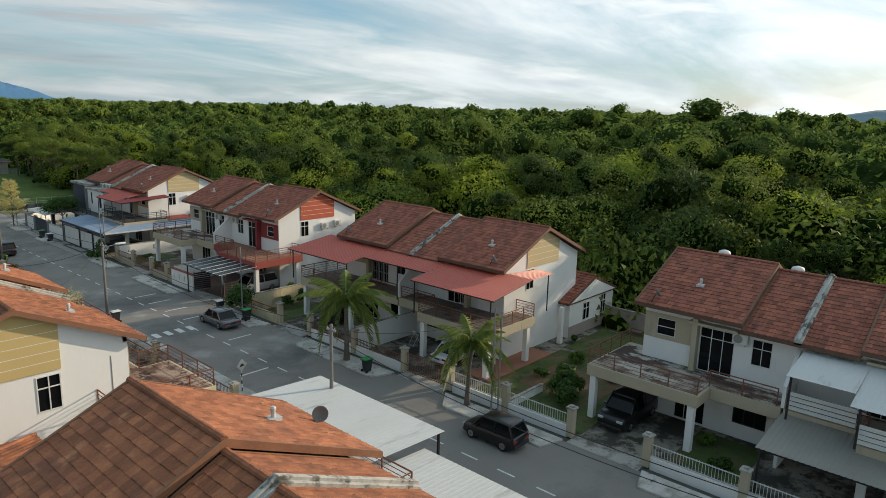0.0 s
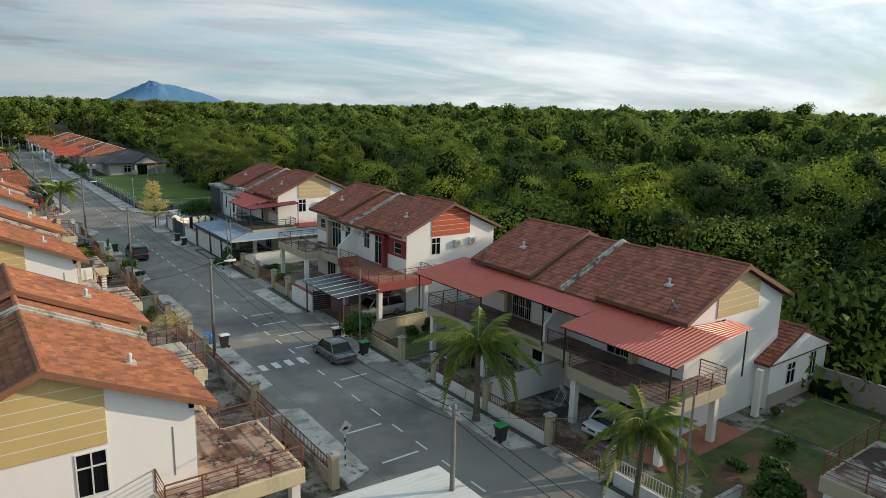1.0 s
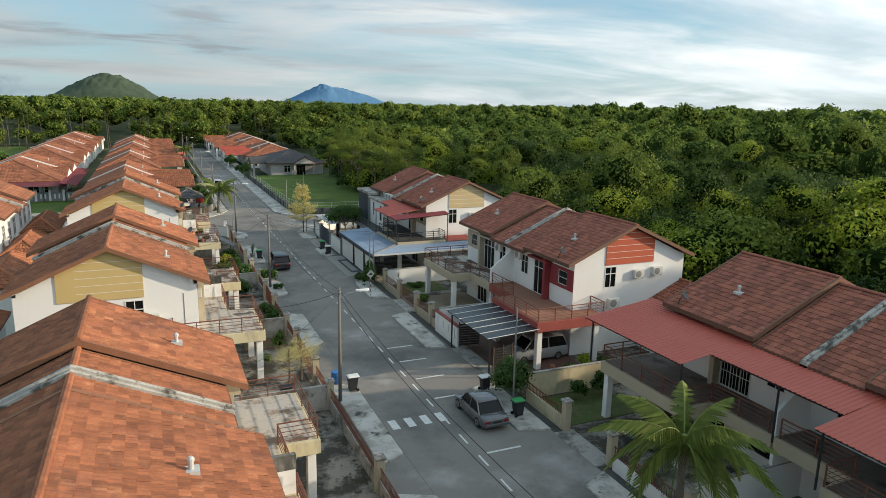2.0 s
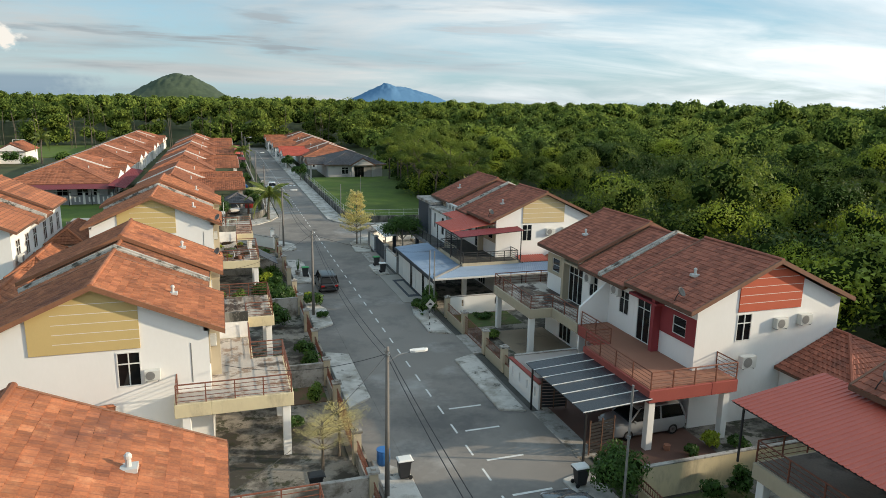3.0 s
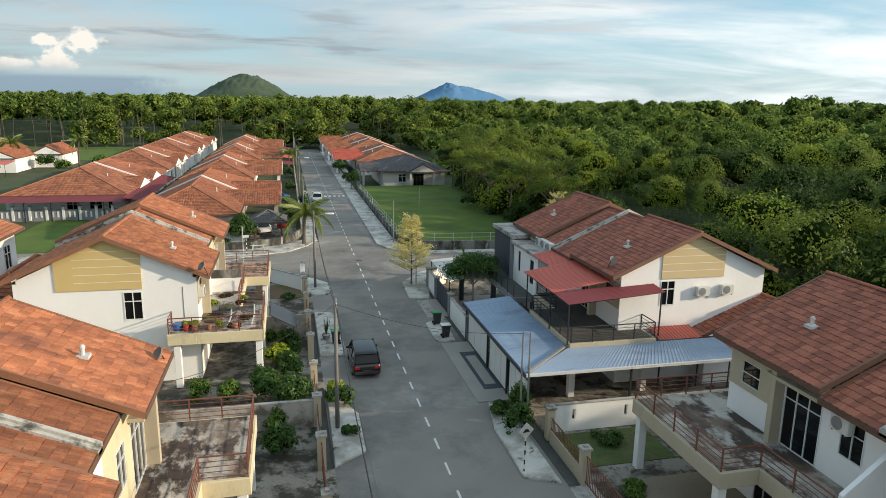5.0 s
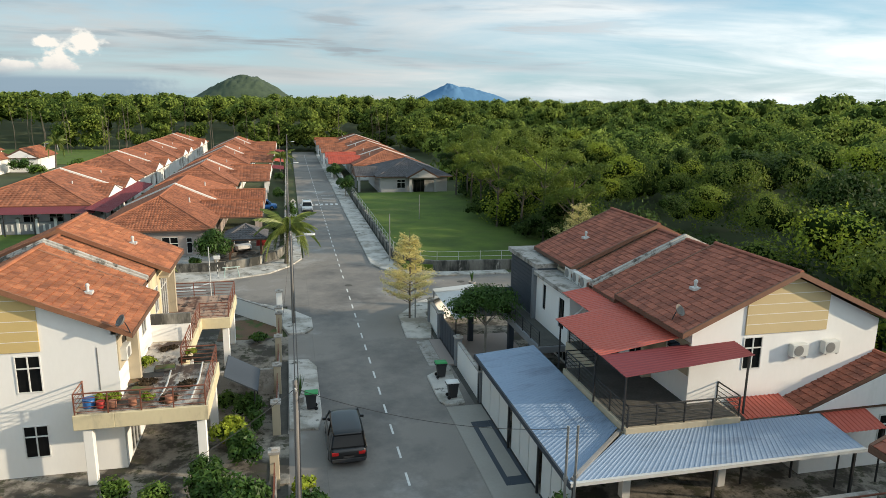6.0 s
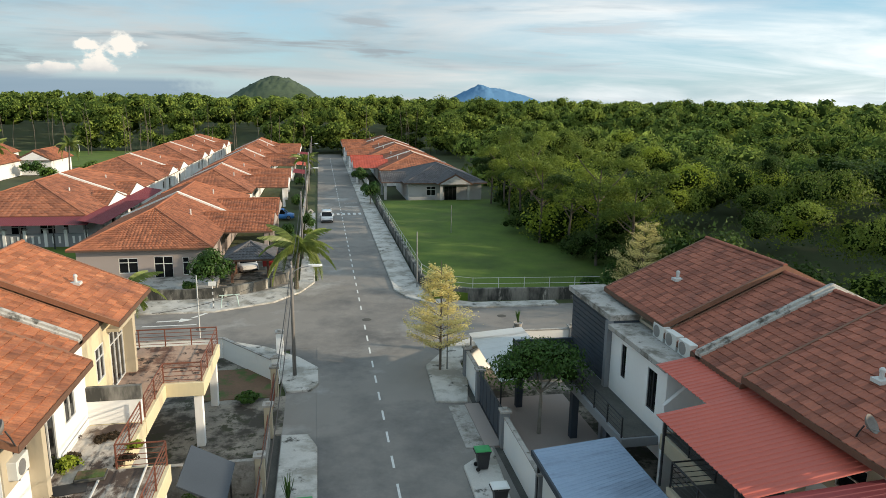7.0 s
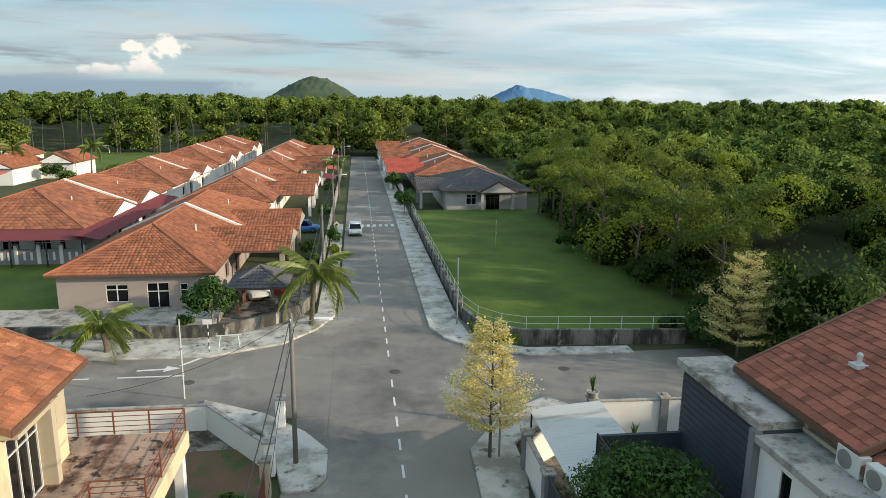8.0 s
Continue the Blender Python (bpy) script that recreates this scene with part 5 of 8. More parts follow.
def free_window(parent, axis, a0, a1, z0, z1, d, out, cols=2, transom=0.34, frame="frame_white"):
    """A window on a wall of an annex or bungalow: axis x or y runs along the wall, d is its face, out the outward sign."""
    w = 0.06
    s = Shape()
    zs = [z0 + w, z1 - w] if not transom else [z0 + w, z1 - (z1 - z0) * transom - w / 2, z1 - (z1 - z0) * transom + w / 2, z1 - w]
    lights = [(a0 + (a1 - a0) * i / cols + w * 0.6, a0 + (a1 - a0) * (i + 1) / cols - w * 0.6, zs[k], zs[k + 1]) for i in range(cols) for k in range(0, len(zs), 2)]
    holed(s, axis, a0, a1, z0, z1, d + out * 0.05, d - out * 0.03, lights)
    fr = part("window", s, frame, parent)
    g = Shape()
    (g.box(a0, a1, d + out * 0.005, d + out * 0.02, z0, z1) if axis == "x" else g.box(d + out * 0.005, d + out * 0.02, a0, a1, z0, z1))
    part("pane", g, "pane", fr)


def annex(label, x0, x1, y0, y1, zw, zr, mat, ends, axis="y", over=0.45, wins=()):
    th = thing("annex", 0, 0, 0, 0, label, "house annex")
    s = Shape().box(x0, x1, y0, y1, 0, zw)
    body = part("wall", s, mat, th)
    if not ends[0] and axis == "y":
        part("gable", Shape().prism([(x0, zw), (x1, zw), ((x0 + x1) / 2, zr - 0.25)], "y", y0 - 0.17, y0 - 0.13), mat, th)
    hip_roof(th, x0 - over, x1 + over, y0 - (over if ends[0] else 0.12), y1, zw, zr, "tile_brown", axis, ends)
    for wdw in wins:
        free_window(th, *wdw)
    return th


an = annex("white side annex with brown tiled gable roof", 46.0, 53.2, 27.0, 29.2, 3.0, 4.65, "wall_white", (False, False), wins=[("x", 48.1, 49.1, 1.1, 2.6, 27.0, -1), ("x", 51.0, 51.8, 1.1, 2.8, 27.0, -1)])
part("plinth_band", Shape().box(45.98, 53.22, 26.97, 26.995, 0, 0.95), "mauve_wall", an)
part("porch_wall", Shape().box(44.6, 46.0, 28.2, 28.4, 0, 3.0), "wall_white", an)
part("column", Shape().box(44.35, 44.7, 26.7, 27.05, 0, 3.0), "wall_white", an, bevel=0.01)
an = annex("low side annex with brown tiled hip roof", 44.2, 51.5, 51.0, 55.7, 3.1, 4.9, "wall_white", (True, False))
an = annex("white side annex with brown tiled gable roof", 43.5, 52.6, 82.7, 85.3, 3.2, 5.2, "wall_white", (False, False), wins=[("x", 47.6, 48.6, 1.1, 2.6, 82.7, -1)])


# grey remodelled half of the far house
th = thing("house_extension", 0, 0, 0, 0, "charcoal and white modern front built onto the house", "house extension")
s = Shape()
holed(s, "y", 92.9, 98.2, 2.7, 5.95, 36.25, 36.45, [(93.7, 94.5, 3.7, 5.5), (96.6, 97.1, 4.0, 5.6)])
part("front_wall", s, "wall_white", th)
part("side_wall", Shape().box(36.45, 38.1, 92.9, 93.1, 2.7, 5.95), "wall_white", th)
free_window(th, "y", 93.7, 94.5, 3.7, 5.5, 36.35, -1, 2, 0, "frame_dark")
free_window(th, "y", 96.6, 97.1, 4.0, 5.6, 36.35, -1, 1, 0, "frame_dark")
part("ledge", Shape().box(36.0, 38.15, 92.7, 98.2, 5.95, 6.2), "concrete", th, "weathered flat concrete ledge", bevel=0.02)
part("charcoal_box", Shape().prism([(36.3, 98.2), (38.1, 98.2), (38.1, 98.4), (36.5, 98.4), (36.5, 103.2), (38.1, 103.2), (38.1, 103.4), (36.3, 103.4)], "z", 2.7, 6.3), "slate_blue", th)
for i in range(12):
    part("cladding_board", Shape().box(36.27, 36.30, 98.4, 103.4, 3.0 + i * 0.26, 3.22 + i * 0.26), "slate_blue", th)
part("ledge", Shape().box(36.1, 38.2, 98.2, 103.7, 6.3, 6.6), "concrete", th, "weathered flat concrete ledge", bevel=0.02)
part("corner_frame", Shape().box(36.0, 36.28, 98.2, 98.5, 0.0, 6.3), "grey_wall", th)
part("balcony_slab", Shape().prism([(34.6, 93.2), (36.28, 93.2), (36.28, 103.2), (32.8, 103.2), (32.8, 100.4), (34.6, 100.4)], "z", 2.55, 2.95), "grey_wall", th, bevel=0.02)
part("balcony_floor", Shape().prism([(34.75, 93.3), (36.2, 93.3), (36.2, 103.05), (32.95, 103.05), (32.95, 100.55), (34.75, 100.55)], "z", 2.95, 2.97), "drain", th)
part("parapet_panel", Shape().box(32.9, 36.3, 103.05, 103.2, 2.95, 3.75), "slate_blue", th)
for y in (95.0, 99.0, 102.8):
    part("column", Shape().box(34.7 if y < 100 else 33.0, 35.05 if y < 100 else 33.35, y - 0.17, y + 0.17, 0, 2.55), "slate_blue", th)
c1 = Local(1)
railing(th, c1, [(34.65, 93.3), (34.65, 100.45), (32.85, 100.45), (32.85, 103.1)], 2.95, "rail_black", 0.9, 5)
canopy("pale corrugated awning over the corner yard", "metal_white", [((31.6, 108.6, 2.3), (31.6, 101.0, 2.3), (35.0, 101.0, 2.55), (35.0, 108.6, 2.55))], [(31.7, 108.4, 0, 2.3), (31.7, 101.2, 0, 2.3), (34.9, 108.4, 0, 2.5)], [])


# ---- poles, lamps, wires ----
def street_pole(x, y, h, lamp, side=1):
    th = thing("utility_pole", x, y, 0, 0, "grey concrete utility pole with a street lamp" if lamp else "grey concrete utility pole carrying cables", "utility pole", "utility poles along the street")
    part("shaft", Shape().tube([(0, 0, 0), (0, 0, h * 0.5), (0, 0, h)], [0.12, 0.10, 0.08], 10), "pole", th, smooth=True)
    part("crossarm", Shape().box(-0.05, 0.05, -0.35, 0.35, h - 0.35, h - 0.27), "steel_grey", th)
    for yy in (-0.28, 0.28):
        part("insulator", Shape().lathe([(0.03, h - 0.27), (0.05, h - 0.22), (0.03, h - 0.16)], 0, yy, 8), "steel_white", th)
    if lamp:
        part("lamp_arm", Shape().tube([(0, 0, h - 0.7), (side * 0.5, 0, h - 0.4), (side * 1.15, 0, h - 0.3)], 0.03, 6), "steel_grey", th)
        l = part("lamp_head", Shape().loft([[(side * (1.0 + a), sgn2 * w2, h - 0.34 + zz) for sgn2, zz in ((-1, 0.02), (-1, 0.1), (0, 0.14), (1, 0.1), (1, 0.02))] for a, w2 in ((0, 0.08), (0.2, 0.15), (0.65, 0.15), (0.8, 0.06))]), "frame_white", th)
        part("lamp_glass", Shape().box(side * 1.2, side * 1.65, -0.11, 0.11, h - 0.35, h - 0.325), "lamp_clear", th)
    return th


POLES = [(20.6, 0.0, 0), (20.73, 25.9, 0), (20.65, 53.9, 1), (20.9, 81.1, 0), (20.9, 108.7, 1), (20.7, 140, 0), (20.7, 168, 1), (20.7, 196, 0), (20.7, 224, 1), (20.7, 252, 0)]
for x, y, l in POLES:
    street_pole(x, y, 7.2, l)


def cable(p, q, sag, r=0.02):
    n = 14
    pts = []
    for i in range(n + 1):
        t = i / n
        pts.append((p[0] + (q[0] - p[0]) * t, p[1] + (q[1] - p[1]) * t, p[2] + (q[2] - p[2]) * t - sag * 4 * t * (1 - t)))
    s = Shape().tube(pts, r, 4)
    return tagged(part("cable", s, "rail_black", None), "thin black overhead cable sagging between poles", "cable", "overhead cables")


for (xa, ya, _), (xb, yb, _) in zip(POLES, POLES[1:]):
    for dx, dz, sg in ((0.0, 0.05, 0.7), (0.12, -0.5, 0.9)):
        cable((xa + dx, ya, 7.0 + dz), (xb + dx, yb, 7.0 + dz), sg)
for x, y, tx, ty, tz in ((20.65, 53.9, 13.9, 58.0, 5.5), (20.65, 53.9, 13.9, 47.0, 5.5), (20.9, 81.1, 30.3, 79.2, 5.4), (20.9, 108.7, 14.2, 104.0, 5.8), (20.9, 81.1, 13.8, 76, 5.5), (20.73, 25.9, 30.3, 22.7, 6.2)):
    cable((x, y, 6.9), (tx, ty, tz), 0.5, 0.012)
for x, y in ((20.9, 108.7),):
    cable((x, y, 6.6), (x - 0.9, y - 3.0, 0.1), 0.0, 0.012)


def thin_pole(x, y, h, mat, label, r=0.05, cat="pole"):
    th = thing("pole", x, y, 0, 0, label, cat, "slim poles")
    part("shaft", Shape().tube([(0, 0, 0), (0, 0, h)], [r, r * 0.8], 8), mat, th)
    part("collar", Shape().lathe([(r * 1.5, h * 0.62), (r * 1.5, h * 0.62 + 0.12)], 0, 0, 8), "steel_grey", th)
    return th


for x, y, h in ((30.3, 79.2, 5.5), (30.75, 79.35, 5.4), (30.3, 22.7, 6.8), (30.55, 22.4, 6.6), (29.9, 49.3, 6.3)):
    thin_pole(x, y, h, "steel_grey", "slim galvanised service pole beside the fence", 0.06)
thin_pole(31.0, 127.3, 5.2, "steel_grey", "slim grey pole beside the footpath", 0.06)
thin_pole(14.2, 116.4, 4.6, "steel_white", "slim white pole beside the side street")
thin_pole(30.2, 108.3, 5.4, "steel_grey", "slim grey pole tied to the golden tree")
thin_pole(38.5, 150, 4.0, "steel_grey", "slim pole at the edge of the field")


# ---- road signs and marks ----
def road_sign(x, y, turn, shape, label):
    th = thing("road_sign", x, y, 0, turn, label, "road sign", "road signs")
    n = 8
    for i in range(n):
        part("pole_band", Shape().lathe([(0.035, i * 0.24), (0.035, (i + 1) * 0.24)], 0, 0, 8), "rail_black" if i % 2 == 0 else "frame_white", th)
    if shape == "diamond":
        z = 2.2
        part("plate", Shape().prism([(0, z - 0.42), (0.42, z), (0, z + 0.42), (-0.42, z)], "y", -0.05, -0.035), "sign_yellow", th, bevel=0.004)
        part("symbol", Shape().prism([(-0.2, z - 0.08), (0.2, z - 0.08), (0.08, z + 0.08), (-0.08, z + 0.08)], "y", -0.056, -0.0505), "rail_black", th)
    else:
        part("plate", Shape().prism([(-0.3, 1.95), (0.3, 1.95), (0.3, 2.3), (-0.3, 2.3)], "y", -0.05, -0.035), "frame_white", th, bevel=0.004)
    return th


road_sign(29.1, 75.1, 12, "diamond", "grey diamond road sign on a striped pole")
road_sign(21.4, 158.0, 0, "diamond", "diamond road sign on a striped pole")
road_sign(14.1, 123.4, 0, "plate", "small white street sign on a striped pole")
road_sign(21.2, 35.3, 10, "diamond", "grey diamond road sign on a striped pole")


def paint(name, polys, label):
    th = thing(name, 0, 0, 0, 0, label, "road marking", kind="structure")
    for p in polys:
        part("paint_stroke", Shape().prism(p, "z", -0.01, 0.007), "paint_line", th)
    return th


def bar_poly(x0, x1, y0, y1):
    return [(x0, y0), (x1, y0), (x1, y1), (x0, y1)]


paint("hump_marking", [bar_poly(22.5 + i * 0.95, 22.95 + i * 0.95, 49.5, 50.6) for i in range(4)], "worn pale blocks painted across the road hump")
paint("lane_bars", [bar_poly(26.2, 28.2, y, y + 0.14) for y in (45.3, 52.4, 55.6, 58.8, 61.6)] + [bar_poly(23.0, 25.2, y, y + 0.14) for y in (30.2, 34.6, 38.4)], "thin white warning bars across the lane")
paint("far_lane_bars", [bar_poly(22.6 + i * 0.8, 23.0 + i * 0.8, 168.4, 170.0) for i in range(8)] + [bar_poly(26.4, 28.6, y, y + 0.2) for y in (172.5, 176, 180)], "white marks across the far road hump")
paint("junction_marking", [[(12.7, 121.3), (13.0, 121.4), (14.3, 123.0), (14.0, 123.0)], bar_poly(9.6, 13.4, 119.6, 119.75), bar_poly(6.6, 8.0, 119.6, 119.75),
                           [(10.4, 120.6), (12.0, 120.7), (12.0, 120.9), (10.4, 120.8)], [(12.0, 120.4), (12.9, 120.9), (12.0, 121.3)]], "white arrow and stop line on the side street")
for x, y in ((25.95, 119.1), (13.9, 118.6), (36.5, 118.6)):
    th = thing("manhole", x, y, 0.0, 0, "round iron manhole cover in the asphalt", "manhole cover", "manhole covers")
    part("cover", Shape().lathe([(0.36, -0.02), (0.36, 0.006), (0.3, 0.01)], 0, 0, 18), "drain", th)


# ---- field ----
slab("lawn", 31.9, 52.5, 123.5, 178.6, -0.3, 0.55, "grass", "mown green field above a retaining wall", "field")
s = Shape()
s.prism([(31.5, 178.6), (31.5, 129.0), (32.2, 126.0), (33.6, 124.2), (35.2, 123.3), (46.5, 122.4), (46.5, 122.75), (35.3, 123.65), (33.85, 124.5), (32.5, 126.2), (31.85, 129.0), (31.85, 178.6)], "z", -0.3, 0.95)
solid("retaining_wall", s, "retaining", "blackened concrete retaining wall round the field", "retaining wall", bevel=0.02)


def field_fence():
    th = thing("field_fence", 0, 0, 0, 0, "thin pale steel railing along the field", "fence")
    line = [(31.68, 178), (31.68, 129.0), (32.35, 126.1), (33.7, 124.3), (35.25, 123.45), (46.3, 122.55)]
    for z in (1.35, 1.85):
        part("rail", Shape().tube([(x, y, z) for x, y in line], 0.018, 5), "steel_white", th)
    me = Shape().box(-0.02, 0.02, -0.02, 0.02, 0.9, 1.9).mesh("post")
    for (xa, ya), (xb, yb) in zip(line, line[1:]):
        n = max(1, round(math.hypot(xb - xa, yb - ya) / 2.2))
        for i in range(n):
            part("post", me, "steel_white", th).location = (xa + (xb - xa) * i / n, ya + (yb - ya) * i / n, 0)


field_fence()


# ---- bungalows further along ----
def bungalow_pair(x_front, yc, sgn, length, label, wall, tile, porch_tile=None, lean=None, depth=12.3, zw=3.2, zr=5.9, porch=4.8, caps=True, group="single-storey houses further along"):
    """Single-storey pair: hip roof with a white party-wall cap, two front porches under small roofs."""
    th = thing("bungalow", x_front, yc, 0, 0, label, "house", group)
    h = length / 2
    X = lambda u: sgn * u
    xs = sorted((X(0), X(depth)))
    hip_roof(th, xs[0], xs[1], -h, h, zw, zr, tile, "y", (True, True), depth / 2 + 0.4, coarse=1.0 if yc < 160 else 1.8)
    s = Shape()
    wx = sorted((X(0.6), X(depth - 0.6)))
    holed(s, "y", -h + 0.6, h - 0.6, 0, zw, X(0.6), X(0.8), [(q * 4.5 - 0.9, q * 4.5 + 0.9, 0.1, 2.3) for q in (-1, 1)] + [(q * 9.5 - 0.8, q * 9.5 + 0.8, 0.9, 2.2) for q in (-1, 1)])
    part("front_wall", s, wall, th)
    part("back_wall", Shape().box(X(depth - 0.8), X(depth - 0.6), -h + 0.6, h - 0.6, 0, zw), wall, th)
    for q in (-1, 1):
        s = Shape()
        holes = sorted([tuple(sorted((X(2.2), X(2.75)))) + (0.6, 2.3), tuple(sorted((X(3.6), X(5.2)))) + (0.1, 2.4), tuple(sorted((X(6.6), X(8.2)))) + (0.9, 2.3)])
        holed(s, "x", wx[0] + 0.2, wx[1] - 0.2, 0, zw, q * (h - 0.6), q * (h - 0.8), holes)
        part("end_wall", s, wall, th)
        for hx in holes:
            free_window(th, "x", *hx, q * (h - 0.68), q, 2 if hx[1] - hx[0] > 1 else 1, 0.3)
        # porch
        y0, y1 = sorted((q * 0.5, q * 9.6))
        px = sorted((X(-porch), X(2.5)))
        hip_roof(th, px[0], px[1], y0, y1, zw - 0.05, zw + 1.3, porch_tile or tile, "x", (False, False), nm="porch_roof", coarse=1.0 if yc < 160 else 1.8)
        for yy in (y0 + 0.7, y1 - 0.7):
            part("porch_column", Shape().box(X(-porch + 0.5), X(-porch + 0.9), yy - 0.2, yy + 0.2, 0, zw - 0.1), wall, th)
        part("porch_gable", Shape().prism([(y0 + 0.4, zw - 0.05), (y1 - 0.4, zw - 0.05), ((y0 + y1) / 2, zw + 1.12)], "x", X(-porch - 0.05), X(-porch - 0.01)), wall, th)
        part("vent_pipe", Shape().tube([(X(depth * 0.28), q * h * 0.45, zw + 1.2), (X(depth * 0.28), q * h * 0.45, zw + 2.1)], 0.09, 8), "steel_white", th)
    # dark block added behind the openings, standing for unlit rooms
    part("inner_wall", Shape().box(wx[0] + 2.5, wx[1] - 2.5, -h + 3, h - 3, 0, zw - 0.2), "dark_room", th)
    if caps:
        s = Shape()
        m = depth / 2
        s.prism([(X(0.0), zw - 0.1), (X(m), zr - 0.1), (X(depth), zw - 0.1), (X(depth), zw + 0.22), (X(m), zr + 0.25), (X(0.0), zw + 0.22)], "y", -0.25, 0.25)
        part("party_wall_cap", s, "groove", th, "white painted cap")
    if lean:
        o = -h
        sheet_part(th, (X(-1.0), o - 3.2, zw - 0.5), (X(depth + 0.5), o - 3.2, zw - 0.5), (X(depth + 0.5), o + 0.6, zw + 0.02), (X(-1.0), o + 0.6, zw + 0.02), lean)
        sheet_part(th, (X(-2.6), h * 0.6, zw - 0.5), (X(-2.6), o - 3.2, zw - 0.5), (X(0.1), o - 3.2, zw + 0.02), (X(0.1), h * 0.6, zw + 0.02), lean)
        for i in range(5):
            part("post", Shape().box(X(-0.8 + i * 3.3) - 0.06, X(-0.8 + i * 3.3) + 0.06, o - 3.1, o - 2.98, 0, zw - 0.5), "rail_black", th)
    return th


bungalow_pair(12.95, 149.4, -1, 35.0, "mauve-walled bungalow pair with red-brown tiled hip roof", "mauve_wall", "tile_far")
for yc in (186.0, 222.0, 257.6):
    bungalow_pair(12.95, yc, -1, 33.0, "white bungalow pair with weathered orange tiled hip roof", "wall_white", "tile_far")
bungalow_pair(-3.6, 168.0, -1, 33.5, "white bungalow pair with orange tiled roof and red metal lean-to", "wall_white", "tile_far", lean="metal_maroon", porch=0.2, depth=16.5, zr=6.2)
for yc in (203.5, 239.0, 272.0):
    bungalow_pair(-3.6, yc, -1, 33.0, "white bungalow pair with weathered orange tiled hip roof", "wall_white", "tile_far", porch=0.2, depth=16.5, zr=6.2)
bungalow_pair(34.2, 216.5, 1, 30.0, "white bungalow pair with dark red tiled hip roof", "wall_white", "tile_far", "tile_red", depth=16.0, zr=5.8)
for yc in (248.5, 280.0):
    bungalow_pair(34.2, yc, 1, 29.0, "white bungalow pair with dark red tiled hip roof", "wall_white", "tile_far", depth=16.0, zr=5.8)


def cottage(x, y, w, d, label, turn=0):
    th = thing("cottage", x, y, 0, turn, label, "house", "small houses at the far side")
    part("wall", Shape().box(0, w, 0, d, 0, 3.2), "wall_white", th)
    part("gable", Shape().prism([(0, 3.2), (w, 3.2), (w / 2, 4.85)], "y", -0.58, -0.52), "wall_white", th)
    hip_roof(th, -0.5, w + 0.5, -0.5, d + 0.5, 3.2, 5.2, "tile_far", "y", (False, False))
    free_window(th, "x", w * 0.3, w * 0.6, 1.0, 2.3, 0, -1)
    return th


for x, y, w, d in ((-47, 214, 7.5, 14), (-55, 216, 7.5, 14), (-40, 226, 6.5, 12), (-66, 196, 8, 13), (-58, 240, 8, 12)):
    cottage(x, y, w, d, "small white house with red tiled gable roof")
canopy("red metal awning of a far house", "metal_red", [((-50, 205, 2.6), (-38, 205, 2.6), (-38, 210, 3.0), (-50, 210, 3.0))], [(-49.5, 205.2, 0, 2.6), (-38.5, 205.2, 0, 2.6)], [])

# grey bungalow by the field
th = thing("bungalow", 0, 0, 0, 0, "grey unpainted bungalow with grey tiled hip roof", "house")
hip_roof(th, 36.3, 50.4, 179.7, 199.5, 3.2, 5.7, "tile_grey", "y", (True, True), 9.0)
s = Shape()
holed(s, "x", 37.1, 49.6, 0, 3.2, 180.4, 180.6, [(40.2, 41.7, 1.0, 2.6), (43.2, 45.3, 0.1, 2.6)])
part("front_wall", s, "pale_grey_wall", th)
part("side_wall", Shape().box(37.1, 37.3, 180.6, 198.6, 0, 3.2), "pale_grey_wall", th)
part("side_wall", Shape().box(49.4, 49.6, 180.6, 198.6, 0, 3.2), "pale_grey_wall", th)
# dark backing added behind the front wall, standing for an unlit room
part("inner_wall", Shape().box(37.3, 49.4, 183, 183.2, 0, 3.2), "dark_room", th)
free_window(th, "x", 40.2, 41.7, 1.0, 2.6, 180.5, -1)
free_window(th, "x", 43.2, 45.3, 0.1, 2.6, 180.5, -1, 3, 0.2, "frame_dark")
hip_roof(th, 41.6, 47.6, 177.8, 184.5, 3.25, 4.9, "tile_grey", "y", (False, False), nm="porch_roof")
part("porch_gable", Shape().prism([(42.0, 3.2), (47.2, 3.2), (44.6, 4.6)], "y", 177.72, 177.78), "pale_grey_wall", th)
for x in (42.3, 46.9):
    part("porch_column", Shape().box(x - 0.22, x + 0.22, 178.1, 178.55, 0.3, 3.2), "pale_grey_wall", th)
hip_roof(th, 32.9, 37.4, 183.0, 190.5, 3.0, 4.3, "tile_grey", "x", (False, False), nm="carport_roof")
for x, y in ((33.6, 183.6), (33.6, 189.8)):
    part("porch_column", Shape().box(x - 0.2, x + 0.2, y - 0.2, y + 0.2, 0, 3.0), "pale_grey_wall", th)

# two-storey row behind
house_K, _ = house_pair(-12.45, 95.9, 1, 9.4, "two-storey white house with orange tiled roof seen from behind", "tile_orange", terraces=(False, False))
for v in (-7.2, -4.4, -1.8, 1.8, 4.4, 7.2):
    free_window(house_K, "y", v - 0.55, v + 0.55, 4.2, 6.0, DEPTH - 0.6, 1)
for x0, x1, y0, y1 in ((-1.4, 1.6, 84.2, 92.6), (-1.4, 1.4, 96.6, 105.0), (-1.4, 1.6, 73.5, 82.6), (-1.0, 1.8, 59.0, 66.0), (2.6, 8.6, 52.6, 60.1), (2.6, 8.6, 24.8, 32.2)):
    a = thing("annex", 0, 0, 0, 0, "low kitchen annex with orange tiled roof", "house annex", "low back annexes")
    part("wall", Shape().box(x0, x1, y0, y1, 0, 3.9 if x0 < 0 else 3.0), "wall_white", a)
    zw = 3.9 if x0 < 0 else 3.0
    hip_roof(a, x0 - 0.3, x1 + 0.3, y0 - 0.3, y1 + 0.3, zw, zw + 1.15, "tile_orange", "y", (True, True))

